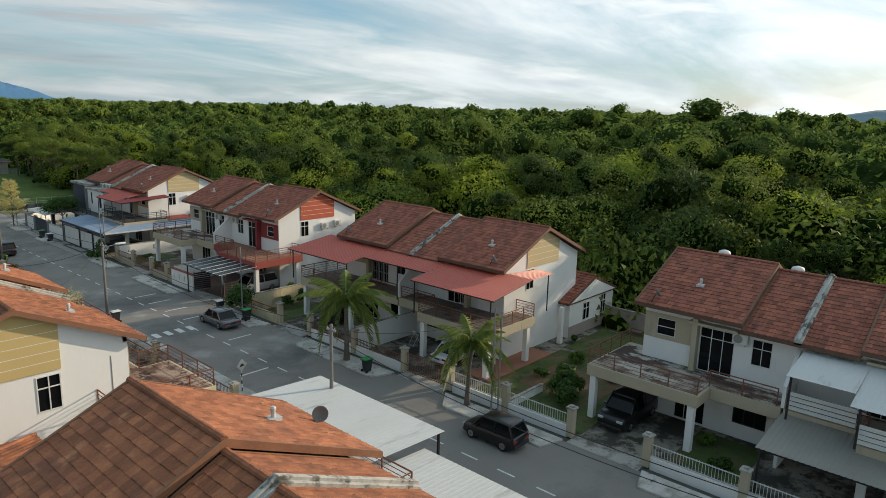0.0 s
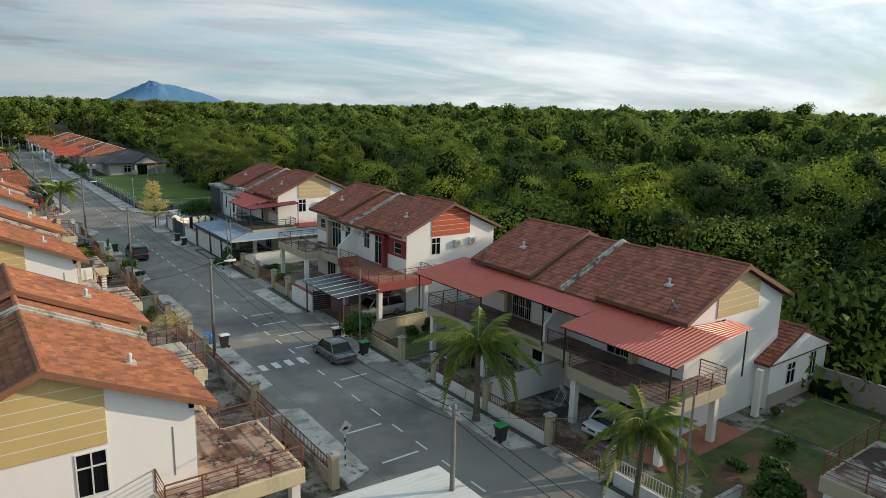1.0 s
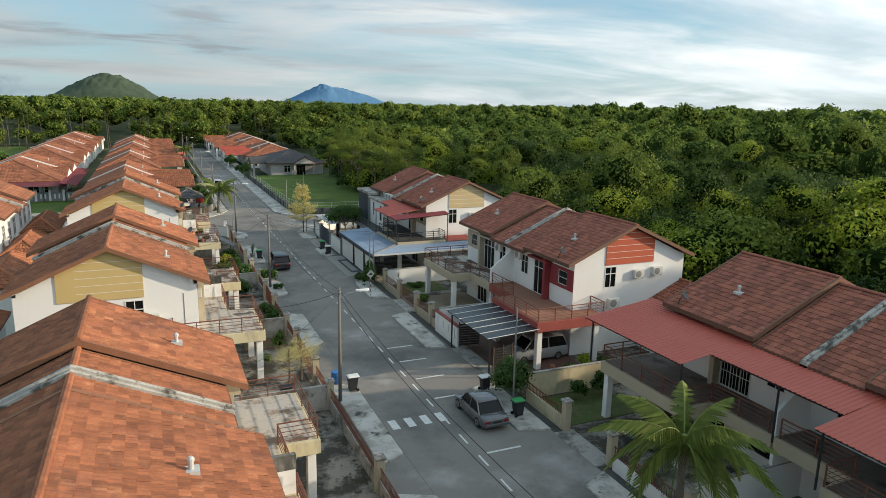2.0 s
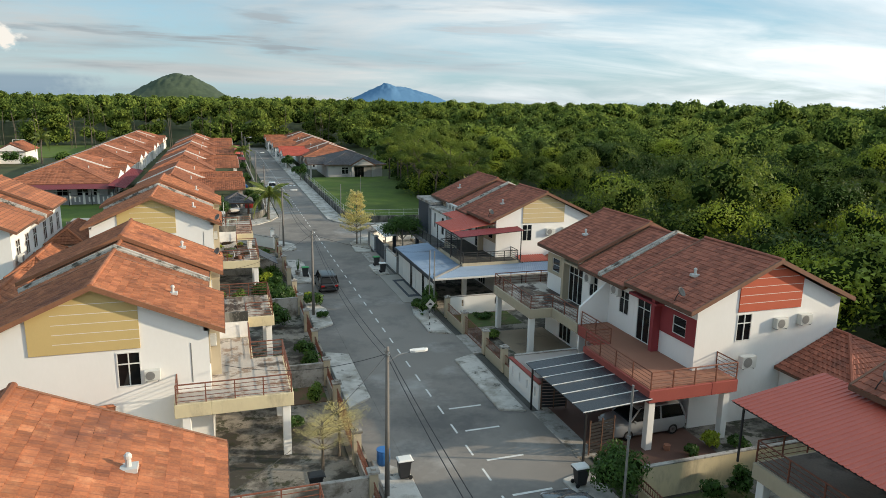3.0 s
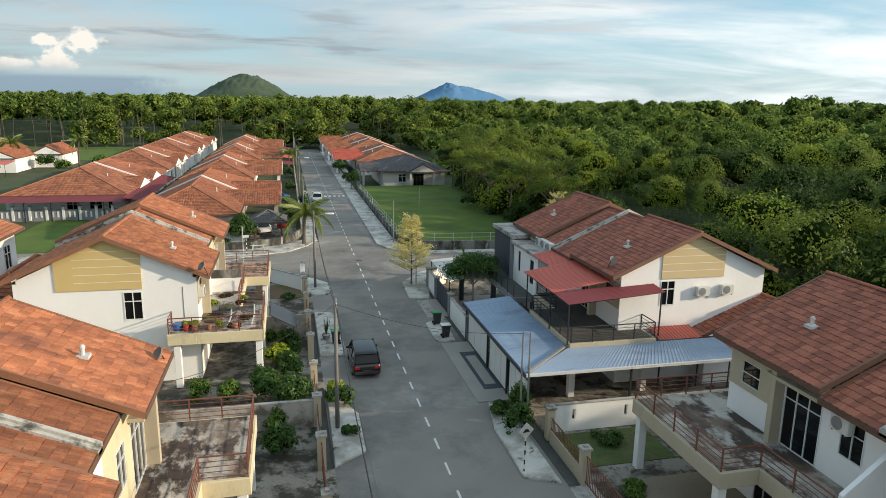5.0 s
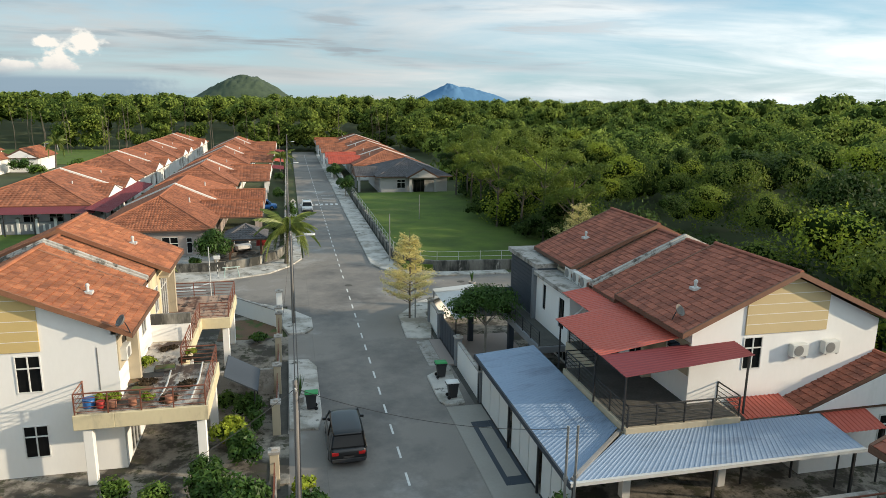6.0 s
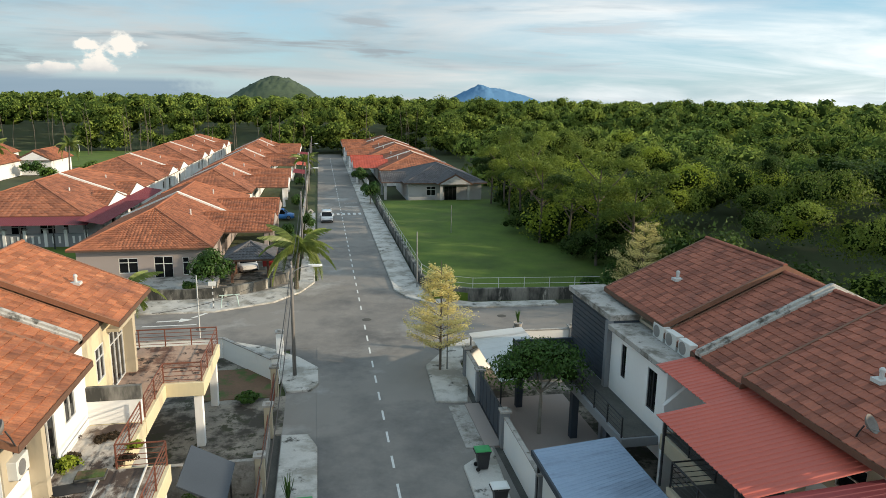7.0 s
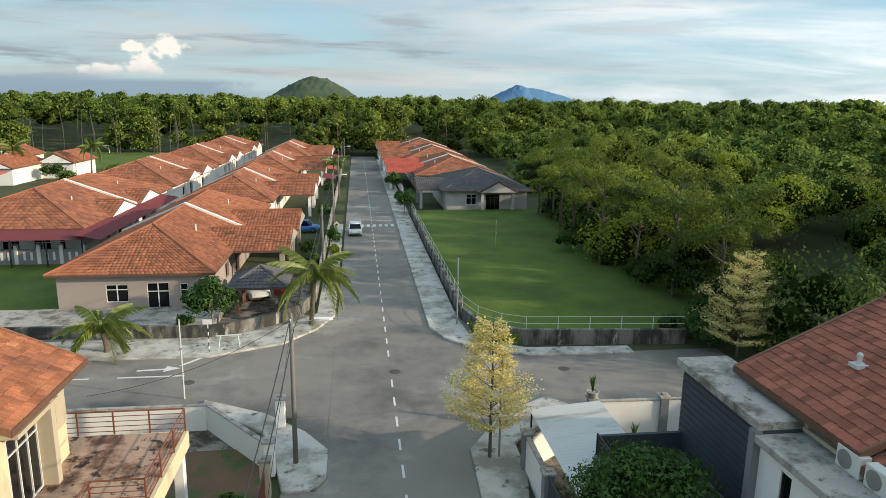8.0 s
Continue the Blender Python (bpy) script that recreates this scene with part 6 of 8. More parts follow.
# slotted grey fence of the second bungalow row
for i in range(9):
    x = -20 + i * 2.1
    picket(x, 149.7, x + 2.0, 149.7, 0, 0, "frame_white", "grey rendered fence wall panel", 1.5, "grey_wall")
    pillar(x - 0.05, 149.7, 1.9, "frame_white", 0.34)
    th = thing("fence_slot", x, 149.6, 0, 0, "white slotted inset in the fence wall", "fence slot", "slots in the grey fence")
    for k in (0.6, 1.25):
        part("slot_frame", Shape().box(k, k + 0.22, -0.02, 0.03, 0.4, 1.2), "frame_white", th)


# pale trestle on the corner footpath
th = thing("trestle", 15.3, 123.9, 0.12, 8, "pale green steel trestle standing on the footpath", "trestle")
for q in (-0.55, 0.55):
    for w in (-0.45, 0.45):
        part("leg", Shape().tube([(q * 1.25, w, 0), (q, 0, 0.85)], 0.035, 6), "trestle_paint", th)
    part("stretcher", Shape().tube([(q * 1.17, -0.31, 0.27), (q * 1.17, 0.31, 0.27)], 0.025, 6), "trestle_paint", th)
part("top_bar", Shape().tube([(-0.8, 0, 0.87), (0.8, 0, 0.87)], 0.045, 8), "trestle_paint", th)

# garden wall and gazebo at the corner house
s = Shape()
s.prism([(-6, 127.4), (12.5, 126.4), (14.6, 126.6), (17.5, 128.6), (19.4, 131.0), (20.3, 134.0), (20.0, 134.1), (19.1, 131.2), (17.2, 128.9), (14.5, 126.9), (12.5, 126.7), (-6, 127.7)], "z", -0.2, 0.85)
solid("retaining_wall", s, "retaining", "blackened low retaining wall round the corner house", "retaining wall", bevel=0.02)
slab("paving", -6, 13.5, 127.6, 132.4, -0.1, 0.5, "concrete", "raised concrete terrace round the house")
slab("paving", 13.5, 19.6, 130.5, 146, -0.1, 0.06, "driveway", "stained concrete yard of the corner house")
th = thing("gazebo", 16.2, 132.9, 0, 0, "dark timber gazebo with a grey tiled hip roof", "gazebo")
hip_roof(th, -2.3, 2.3, -2.3, 2.3, 2.3, 3.5, "tile_grey", "y", (True, True), 2.28)
for x in (-1.6, 1.6):
    for y in (-1.6, 1.6):
        part("post", Shape().box(x - 0.1, x + 0.1, y - 0.1, y + 0.1, 0, 2.3), "soffit", th)
for x in (-1.6, 1.6):
    part("bench_side", Shape().box(x - 0.05, x + 0.05, -1.5, 1.5, 0.3, 0.9), "soffit", th)
th = thing("banner", 17.9, 132.0, 0, 0, "red cloth banner hung by the gazebo", "banner")
part("cloth", Shape().box(-0.6, 0.6, -0.02, 0.02, 1.3, 2.1), "red_paint", th)
th = thing("goal_frame", -51.5, 294, 0, 0, "white football goal frame on the far field", "goal")
part("frame", Shape().tube([(-1.9, 0, 0), (-1.9, 0, 2.2), (1.9, 0, 2.2), (1.9, 0, 0)], 0.08, 6), "frame_white", th)
slab("lawn", -80, -26, 246, 298, -0.2, 0.0, "grass", "far green playing field", "field")
for y, mt in ((222, "metal_red"), (236, "metal_red"), (205, "metal_maroon"), (252, "metal_maroon")):
    canopy("red metal carport roof before a bungalow", mt, [((20.0, y + 4, 2.6), (20.0, y - 4, 2.6), (17.6, y - 4, 2.9), (17.6, y + 4, 2.9))], [(19.8, y - 3.8, 0, 2.6), (19.8, y + 3.8, 0, 2.6)], [], name="carport")
for y0, y1 in ((134.5, 149), (150, 167.5), (168.5, 185), (186, 204), (205, 222), (223, 240), (241, 258)):
    yard_wall(20.3, y0, 20.3, y1, 1.3, "concrete", "weathered front wall of a bungalow yard")
for y0, y1 in ((200, 216), (217, 232), (233, 248), (249, 264)):
    yard_wall(31.9, y0, 31.9, y1, 1.2, "wall_white", "white front wall of a bungalow yard")


# ---- leaves ----
def leaf_cloud(rng, n, radii, leaf, lumps=7):
    """Leaf cards on the skin of a lumpy crown: vertices (n * 3, 3), and the lumps' centres and sizes."""
    cen = rng.normal(size=(lumps, 3)); cen /= np.linalg.norm(cen, axis=1)[:, None]
    cen *= rng.uniform(0.4, 0.68, (lumps, 1)); cen[:, 2] = np.abs(cen[:, 2]) * 0.95 - 0.15
    rad = rng.uniform(0.3, 0.5, lumps)
    which = rng.randint(0, lumps, n)
    d = rng.normal(size=(n, 3)); d[:, 2] += 0.35; d /= np.linalg.norm(d, axis=1)[:, None]
    p = cen[which] + d * (rad[which] * rng.uniform(0.72, 1.12, n))[:, None]
    p = p * np.array(radii)
    nn = d + rng.normal(size=(n, 3)) * 0.42; nn /= np.linalg.norm(nn, axis=1)[:, None]
    t = np.cross(nn, rng.normal(size=(n, 3))); t /= np.linalg.norm(t, axis=1)[:, None]
    b = np.cross(nn, t)
    sz = leaf * rng.uniform(0.6, 1.3, n)[:, None]
    leaf3 = np.stack([p - t * sz - b * sz * 0.5, p + b * sz * 0.75, p + t * sz - b * sz * 0.35], 1)
    return leaf3.reshape(-1, 3), cen * np.array(radii), rad


def card_mesh(name, verts, mat, k=4):
    n = len(verts) // k
    me = bpy.data.meshes.new(name)
    me.vertices.add(len(verts)); me.vertices.foreach_set("co", np.asarray(verts, np.float32).ravel())
    me.loops.add(n * k); me.loops.foreach_set("vertex_index", np.arange(n * k, dtype=np.int32))
    me.polygons.add(n); me.polygons.foreach_set("loop_start", np.arange(0, n * k, k, dtype=np.int32))
    me.materials.append(M[mat])
    me.update(calc_edges=True)
    return me


def core_shape(cen, rad, radii, k=0.86):
    bm = bmesh.new()
    for c0, r in zip(cen, rad):
        bmesh.ops.create_icosphere(bm, subdivisions=1, radius=1.0, matrix=Matrix.Translation(Vector(c0)) @ Matrix.Diagonal((*(r * k * np.array(radii)), 1)))
    co = np.array([v.co[:] for v in bm.verts])
    bm.verts.index_update()
    fs = [tuple(v.index for v in f.verts) for f in bm.faces]
    bm.free()
    return co, fs


RNG = np.random.RandomState(5)
CROWNS = [leaf_cloud(RNG, 2000, (1.0, 1.0, 0.85), 0.037, 22) for _ in range(6)]
MID_CROWNS = [leaf_cloud(RNG, 600, (1.0, 1.0, 0.85), 0.066, 16) for _ in range(5)]
FAR_CROWNS = [leaf_cloud(RNG, 230, (1.0, 1.0, 0.85), 0.115, 13) for _ in range(5)]
LAST_CROWNS = [leaf_cloud(RNG, 66, (1.0, 1.0, 0.85), 0.2, 9) for _ in range(4)]


# ---- fittings on the houses ----
def air_unit(x, y, z, turn, s=1.0, label="off-white air-conditioner outdoor unit on the wall"):
    th = thing("air_conditioner", x, y, z, turn, label, "air conditioner", "outdoor units")
    w, h, d = 0.42 * s, 0.30 * s, 0.16 * s
    part("casing", Shape().box(-w, w, -d, d, -h, h), "ac_white", th, bevel=0.02)
    part("fan_grille", Shape().loft([[(-0.1 * s + r * math.cos(a), -d - yy, r * math.sin(a)) for a in np.linspace(0, 6.283, 16, endpoint=False)] for r, yy in ((0.25 * s, 0.0), (0.25 * s, 0.015), (0.05 * s, 0.02))]), "steel_grey", th)
    for q in (-0.3 * s, 0.3 * s):
        part("bracket", Shape().box(q - 0.02, q + 0.02, -d, d + 0.06, -h - 0.05, -h), "steel_grey", th)
    return th


for a in ((43.7, 55.58, 5.75, 0), (45.4, 55.58, 5.85, 0), (41.3, 55.2, 3.85, 0, 1.15), (43.6, 83.76, 5.7, 0), (45.3, 83.76, 5.75, 0), (37.95, 63.3, 5.95, -90), (37.95, 66.7, 5.85, -90),
          (37.95, 11.3, 5.95, -90), (37.5, 95.9, 6.53, -90, 1.1), (37.5, 94.8, 6.53, -90, 1.1), (37.5, 93.7, 6.53, -90, 1.1), (37.95, 39.4, 5.85, -90), (10.65, 60.06, 4.55, 0, 0.85), (13.42, 90.2, 5.4, 90), (13.42, 62.2, 5.4, 90), (-1.45, 88, 4.6, 90), (-1.45, 93, 3.9, 90)):
    air_unit(*a)


def dish(x, y, z, turn, r=0.29):
    th = thing("satellite_dish", x, y, z, turn, "grey satellite dish on a short bracket", "satellite dish", "satellite dishes")
    prof = [(0.02, 0.0), (r * 0.5, 0.04), (r * 0.85, 0.11), (r, 0.17), (r * 0.98, 0.18), (r * 0.8, 0.12), (r * 0.3, 0.03)]
    tilt = Matrix.Rotation(radians(55), 3, "X")
    s = Shape().loft([[tuple(tilt @ Vector((q * math.cos(a), q * math.sin(a), zz)) + Vector((0, -0.1, 0.45))) for a in np.linspace(0, 6.283, 16, endpoint=False)] for q, zz in prof])
    part("reflector", s, "pole", th, smooth=True)
    part("bracket", Shape().tube([(0, 0.15, -0.1), (0, 0.05, 0.2), (0, -0.05, 0.42)], 0.025, 6), "rail_black", th)
    part("feed_arm", Shape().tube([(0, -0.1, 0.36), (0, -0.45, 0.4)], 0.015, 5), "steel_grey", th)
    return th


for a in ((37.7, 57.0, 7.1, 30), (37.7, 28.8, 7.1, 30), (37.8, 84.9, 7.1, 30), (37.7, 44.8, 7.1, 30), (37.7, 16.4, 7.1, 30), (13.85, 74.6, 6.75, -60), (13.85, 88.9, 6.75, -60), (13.9, 18.0, 6.85, -40)):
    dish(*a)


def turbine(x, y, z):
    th = thing("turbine_vent", x, y, z, 0, "white round turbine vent on the ridge", "roof vent", "turbine vents")
    part("neck", Shape().lathe([(0.24, -0.4), (0.24, 0.12), (0.28, 0.15)], 0, 0, 14), "frame_white", th)
    part("head", Shape().lathe([(0.26, 0.15), (0.36, 0.24), (0.38, 0.36), (0.32, 0.48), (0.12, 0.55), (0.02, 0.56)], 0, 0, 18), "frame_white", th, smooth=True)


turbine(43.9, 14.7, 9.1)
turbine(43.9, 10.3, 8.8)


# ---- bins and small yard things ----
def wheelie_bin(x, y, lid, turn=0, label="black wheeled bin standing on the verge"):
    th = thing("wheelie_bin", x, y, 0.13, turn, label, "bin", "bins along the street")
    part("body", Shape().loft([[(-w, -d, z), (w, -d, z), (w, d, z), (-w, d, z)] for w, d, z in ((0.2, 0.22, 0.06), (0.25, 0.3, 0.85), (0.28, 0.33, 0.86), (0.28, 0.33, 0.93))]), "bin_black", th, bevel=0.02)
    part("lid", Shape().loft([[(-w, -d, z), (w, -d, z), (w, d + 0.05, z), (-w, d + 0.05, z)] for w, d, z in ((0.29, 0.34, 0.935), (0.3, 0.35, 0.97), (0.22, 0.26, 1.02))]), lid, th, bevel=0.015)
    part("handle", Shape().tube([(-0.24, 0.4, 0.9), (0.24, 0.4, 0.9)], 0.025, 6), "bin_black", th)
    for q in (-0.24, 0.24):
        part("wheel", Shape().loft([[(q + o, 0.26 + 0.1 * math.cos(a), 0.1 + 0.1 * math.sin(a)) for a in np.linspace(0, 6.283, 12, endpoint=False)] for o in (-0.03, 0.03)]), "tyre", th)
    return th


for x, y, l in ((29.45, 32.9, "green_lid"), (29.75, 48.4, "green_lid"), (29.5, 52.2, "frame_white"), (21.75, 55.1, "frame_white"), (21.7, 93.7, "green_lid"), (29.65, 96.6, "green_lid"), (29.65, 93.6, "frame_white"), (17.6, 54.9, "bin_black")):
    wheelie_bin(x, y, l, 90 if x > 25 else -90, "black wheeled bin with a green lid on the verge" if l == "green_lid" else "black wheeled bin standing by the street")


def barrel(x, y, z, mat, label, r=0.3, h=0.6):
    th = thing("barrel", x, y, z, 0, label, "barrel", "barrels and tubs")
    part("body", Shape().lathe([(r * 0.9, 0), (r, h * 0.25), (r, h * 0.75), (r * 0.92, h), (r * 0.8, h), (r * 0.78, h * 0.85)], 0, 0, 18), mat, th, smooth=True)
    part("rim", Shape().lathe([(r * 0.95, h - 0.03), (r * 1.03, h - 0.02), (r * 1.03, h + 0.02), (r * 0.9, h + 0.02)], 0, 0, 18), mat, th)
    return th


barrel(21.1, 56.6, 0.13, "plastic_blue", "blue plastic drum on the verge", 0.33, 0.75)
barrel(12.5, 94.7, 3.43, "bin_black", "large black water tub on the terrace", 0.55, 0.6)
barrel(12.1, 88.75, 3.43, "plastic_blue", "blue plastic tub on the terrace", 0.25, 0.4)
for x, y, m in ((12.6, 88.6, "red_paint"), (13.1, 88.55, "terrace_red"), (13.9, 88.6, "terrace_red"), (15.4, 88.6, "terrace_red"), (35.6, 54.0, "terrace_red")):
    barrel(x, y, 3.43 if x < 30 else 0.0, m, "terracotta flower pot with soil", 0.17, 0.3)
for x, y, a in ((13.2, 91.0, 20), (14.0, 90.0, -15), (12.8, 92.3, 40), (14.6, 92.6, 5)):
    th = thing("planter_tray", x, y, 3.43, a, "dark soil-filled planter tray on the terrace", "planter", "planter trays")
    part("tray", Shape().box(-0.5, 0.5, -0.3, 0.3, 0, 0.14), "drain", th, bevel=0.03)
    part("soil", Shape().box(-0.46, 0.46, -0.26, 0.26, 0.13, 0.17), "earth", th)
for x, y0, y1 in ((14.9, 88.7, 92.4), (16.3, 88.7, 93.2)):
    th = thing("pipe", x, y0, 3.46, 0, "long grey plastic pipe lying on the terrace", "pipe", "pipes on the terrace")
    part("tube", Shape().tube([(0, 0, 0), (0.1, (y1 - y0) * 0.5, 0.02), (0, y1 - y0, 0)], 0.045, 8), "steel_white", th)


def drying_rack(x, y, z, turn):
    th = thing("drying_rack", x, y, z, turn, "white folding clothes rack on the terrace", "drying rack")
    for q in (-0.5, 0.5):
        part("leg", Shape().tube([(q, -0.35, 0), (q, 0.1, 0.95)], 0.016, 5), "frame_white", th)
        part("leg", Shape().tube([(q, 0.35, 0), (q, -0.1, 0.95)], 0.016, 5), "frame_white", th)
    for i in range(5):
        part("rod", Shape().tube([(-0.55, -0.1 + i * 0.05, 0.95 - 0.03 * (i % 2)), (0.55, -0.1 + i * 0.05, 0.95 - 0.03 * (i % 2))], 0.012, 5), "frame_white", th)


drying_rack(40.0, 26.9, 3.43, 20)
drying_rack(36.0, 34.6, 0.0, 60)
# window grille on the terrace door of the canopy house
for vy in (40.9, 31.2):
    th = thing("window_grille", 38.1, vy, 3.45, 90, "white steel security grille over a terrace door", "grille", "security grilles")
    for i in range(10):
        part("bar", Shape().box(-0.95 + i * 0.21, -0.93 + i * 0.21, 0.0, 0.02, 0, 2.5), "frame_white", th)
    for k in (0.1, 0.9, 1.7, 2.4):
        part("rail", Shape().box(-0.97, 0.98, 0.022, 0.04, k, k + 0.03), "frame_white", th)


# ---- cars ----
def car(x, y, turn, L, W, H, paint_mat, label, style="sedan", z=0.0):
    """Front towards -y of the thing. Lower body lofted from sections, glass house, roof, wheels, lamps."""
    th = thing("car", x, y, z, turn, label, "car", "parked cars")
    w = W / 2
    belt = H * 0.56
    hood = H * (0.5 if style == "sedan" else 0.56)
    f, r = -L / 2, L / 2
    boot = H * 0.55 if style == "sedan" else H * 0.58

    def ring(yy, hw, lo, hi):
        m = (lo + hi) / 2
        return [(-hw * 0.9, yy, lo), (hw * 0.9, yy, lo), (hw, yy, lo + 0.1), (hw, yy, m + 0.05), (hw * 0.94, yy, hi - 0.04), (hw * 0.8, yy, hi), (-hw * 0.8, yy, hi), (-hw * 0.94, yy, hi - 0.04), (-hw, yy, m + 0.05), (-hw, yy, lo + 0.1)]
    secs = [(f, w * 0.78, 0.28, hood * 0.72), (f + 0.12, w * 0.92, 0.2, hood * 0.88), (f + 0.5, w, 0.18, hood * 0.97), (f + L * 0.27, w, 0.18, belt), (0, w, 0.18, belt), (r - L * 0.2, w, 0.18, belt * 1.02),
            (r - 0.3, w * 0.98, 0.2, boot), (r - 0.06, w * 0.92, 0.24, boot * 0.97), (r, w * 0.82, 0.3, boot * 0.85)]
    part("body", Shape().loft([ring(*q) for q in secs]), paint_mat, th, bevel=0.02, smooth=True)
    if style == "sedan":
        ys = (f + L * 0.25, f + L * 0.40, r - L * 0.30, r - L * 0.16)
    elif style == "hatch":
        ys = (f + L * 0.22, f + L * 0.38, r - L * 0.12, r - L * 0.03)
    else:
        ys = (f + L * 0.2, f + L * 0.36, r - L * 0.1, r - L * 0.03)

    b, t = belt - 0.02, H - 0.03
    wb, wt = w * 0.93, w * 0.76
    s = Shape()
    s.v.extend([(-wb, ys[0], b), (wb, ys[0], b), (wb, ys[3], b), (-wb, ys[3], b), (-wt, ys[1], t), (wt, ys[1], t), (wt, ys[2], t), (-wt, ys[2], t)])
    s.f.extend([(0, 1, 5, 4), (1, 2, 6, 5), (2, 3, 7, 6), (3, 0, 4, 7), (4, 5, 6, 7), (3, 2, 1, 0)])
    gl = part("glass", s, "pane", th, bevel=0.09)
    gl.modifiers["bevel"].segments = 3
    rings = []
    for yy, k, zz in ((ys[1] - 0.14, 0.90, t - 0.09), (ys[1] + 0.05, 0.99, t - 0.035), (ys[1] + 0.4, 1.02, t), ((ys[1] + ys[2]) / 2, 1.03, t + 0.015), (ys[2] - 0.2, 1.02, t), (ys[2] + 0.05, 0.98, t - 0.04), (ys[2] + 0.12, 0.90, t - 0.08)):
        rings.append([(wt * k * a, yy, zz + b) for a, b in ((-1.0, -0.05), (1.0, -0.05), (1.03, -0.01), (0.9, 0.025), (0.5, 0.045), (-0.5, 0.045), (-0.9, 0.025), (-1.03, -0.01))])
    part("roof_panel", Shape().loft(rings), paint_mat, th, smooth=True)
    for q in (-1, 1):
        for y0, y1 in ((ys[0], ys[1]), (ys[3], ys[2]), ((ys[1] + ys[2]) / 2, (ys[1] + ys[2]) / 2)):
            part("pillar", Shape().tube([(q * wb * 1.0, y0, b), (q * wt * 1.01, y1, t)], 0.045, 5), paint_mat, th)
        part("headlight", Shape().box(q * w * 0.45, q * w * 0.84, f - 0.005, f + 0.14, hood * 0.66, hood * 0.8), "lamp_clear", th, bevel=0.02)
        part("taillight", Shape().box(q * w * 0.5, q * w * 0.86, r - 0.12, r + 0.008, boot * 0.66, boot * 0.86), "lamp_red", th, bevel=0.02)
        part("mirror", Shape().box(q * w * 0.95, q * (w + 0.14), ys[0] + 0.25, ys[0] + 0.36, belt, belt + 0.13), paint_mat, th, bevel=0.02)
    part("rear_bumper", Shape().box(-w * 0.86, w * 0.86, r - 0.12, r + 0.04, 0.3, 0.48), "bin_black" if style != "sedan" else paint_mat, th, bevel=0.02)
    part("front_bumper", Shape().box(-w * 0.82, w * 0.82, f - 0.04, f + 0.12, 0.26, 0.42), "bin_black", th, bevel=0.02)
    part("number_plate", Shape().box(-0.25, 0.25, r + 0.041, r + 0.05, 0.52, 0.62), "bin_black", th)
    for yy in (f + L * 0.19, r - L * 0.2):
        for q in (-1, 1):
            wh = part("wheel", Shape().loft([[(q * (w - 0.19 + o), yy + rr * math.cos(a), 0.31 + rr * math.sin(a)) for a in np.linspace(0, 6.283, 18, endpoint=False)] for o, rr in ((0, 0.28), (0.02, 0.31), (0.17, 0.31), (0.2, 0.28))]), "tyre", th)
            part("rim", Shape().loft([[(q * (w + o), yy + rr * math.cos(a), 0.31 + rr * math.sin(a)) for a in np.linspace(0, 6.283, 12, endpoint=False)] for o, rr in ((0.0, 0.2), (0.018, 0.19), (0.01, 0.06))]), "rim", wh)
    return th


car(27.8, 49.4, 180, 4.2, 1.7, 1.4, "car_grey", "grey sedan parked at the kerb")
car(23.2, 89.6, 180, 4.4, 1.8, 1.62, "car_black", "black sport-utility car parked beside the verge", "suv")
car(28.1, 20.7, 180, 3.6, 1.6, 1.55, "car_black", "black hatchback parked at the kerb", "hatch")
car(36.0, 30.4, 90, 4.2, 1.7, 1.42, "car_white", "white sedan parked under the terrace", "sedan", 0.0)
car(35.6, 56.3, -90, 4.6, 1.8, 1.75, "car_silver", "silver people carrier parked under the red terrace", "suv")
car(35.9, 16.6, -90, 4.7, 1.85, 1.85, "car_black", "black people carrier parked under the terrace", "suv")
car(35.8, 43.2, -90, 4.3, 1.7, 1.45, "car_black", "dark sedan parked under the terrace")
car(23.5, 163.5, 0, 3.9, 1.65, 1.5, "car_white", "white compact car parked at the kerb", "hatch")
car(15.2, 136.6, 20, 4.2, 1.8, 1.6, "car_white", "white car parked in the corner yard", "hatch")
car(17.0, 165.5, 90, 4.0, 1.7, 1.5, "plastic_blue", "blue car parked in a bungalow yard", "hatch")


# ---- plants ----
def leafy(name, x, y, rx, rz, z0, mat, label, n=500, leaf=0.12, category="bush", group="bushes", trunk=0.0, lumps=9, seed=1, core="leaf_core", inner=0.6):
    """A bush or small tree: trunk with limbs where it has one, and a crown of leaf cards round a solid core whose
    colour stands for shade.
    """
    rng = np.random.RandomState(seed)
    th = thing(name, x, y, 0, 0, label, category, group)
    v, cen, rad = leaf_cloud(rng, int(n * 1.7), (rx, rx, rz), leaf, lumps)
    me = card_mesh("crown", v + np.array([0, 0, z0]), mat, 3)
    cr = part("crown", me, mat, th)
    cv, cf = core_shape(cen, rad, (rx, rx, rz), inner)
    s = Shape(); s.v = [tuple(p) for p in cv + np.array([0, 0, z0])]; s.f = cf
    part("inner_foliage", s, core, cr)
    if trunk:
        part("trunk", Shape().tube([(0, 0, -0.05), (0.04, 0.03, z0 * 0.5), (0, 0, z0)], [trunk, trunk * 0.8, trunk * 0.55], 8), "bark_pale", th)
        for k in range(5):
            a = k * 1.26 + 0.3
            part("limb", Shape().tube([(0, 0, z0 * 0.62), (rx * 0.3 * math.cos(a), rx * 0.3 * math.sin(a), z0 * 0.85), (rx * 0.62 * math.cos(a), rx * 0.62 * math.sin(a), z0 + rz * 0.15)], [trunk * 0.5, trunk * 0.35, trunk * 0.15], 6), "bark_pale", th)
    return th


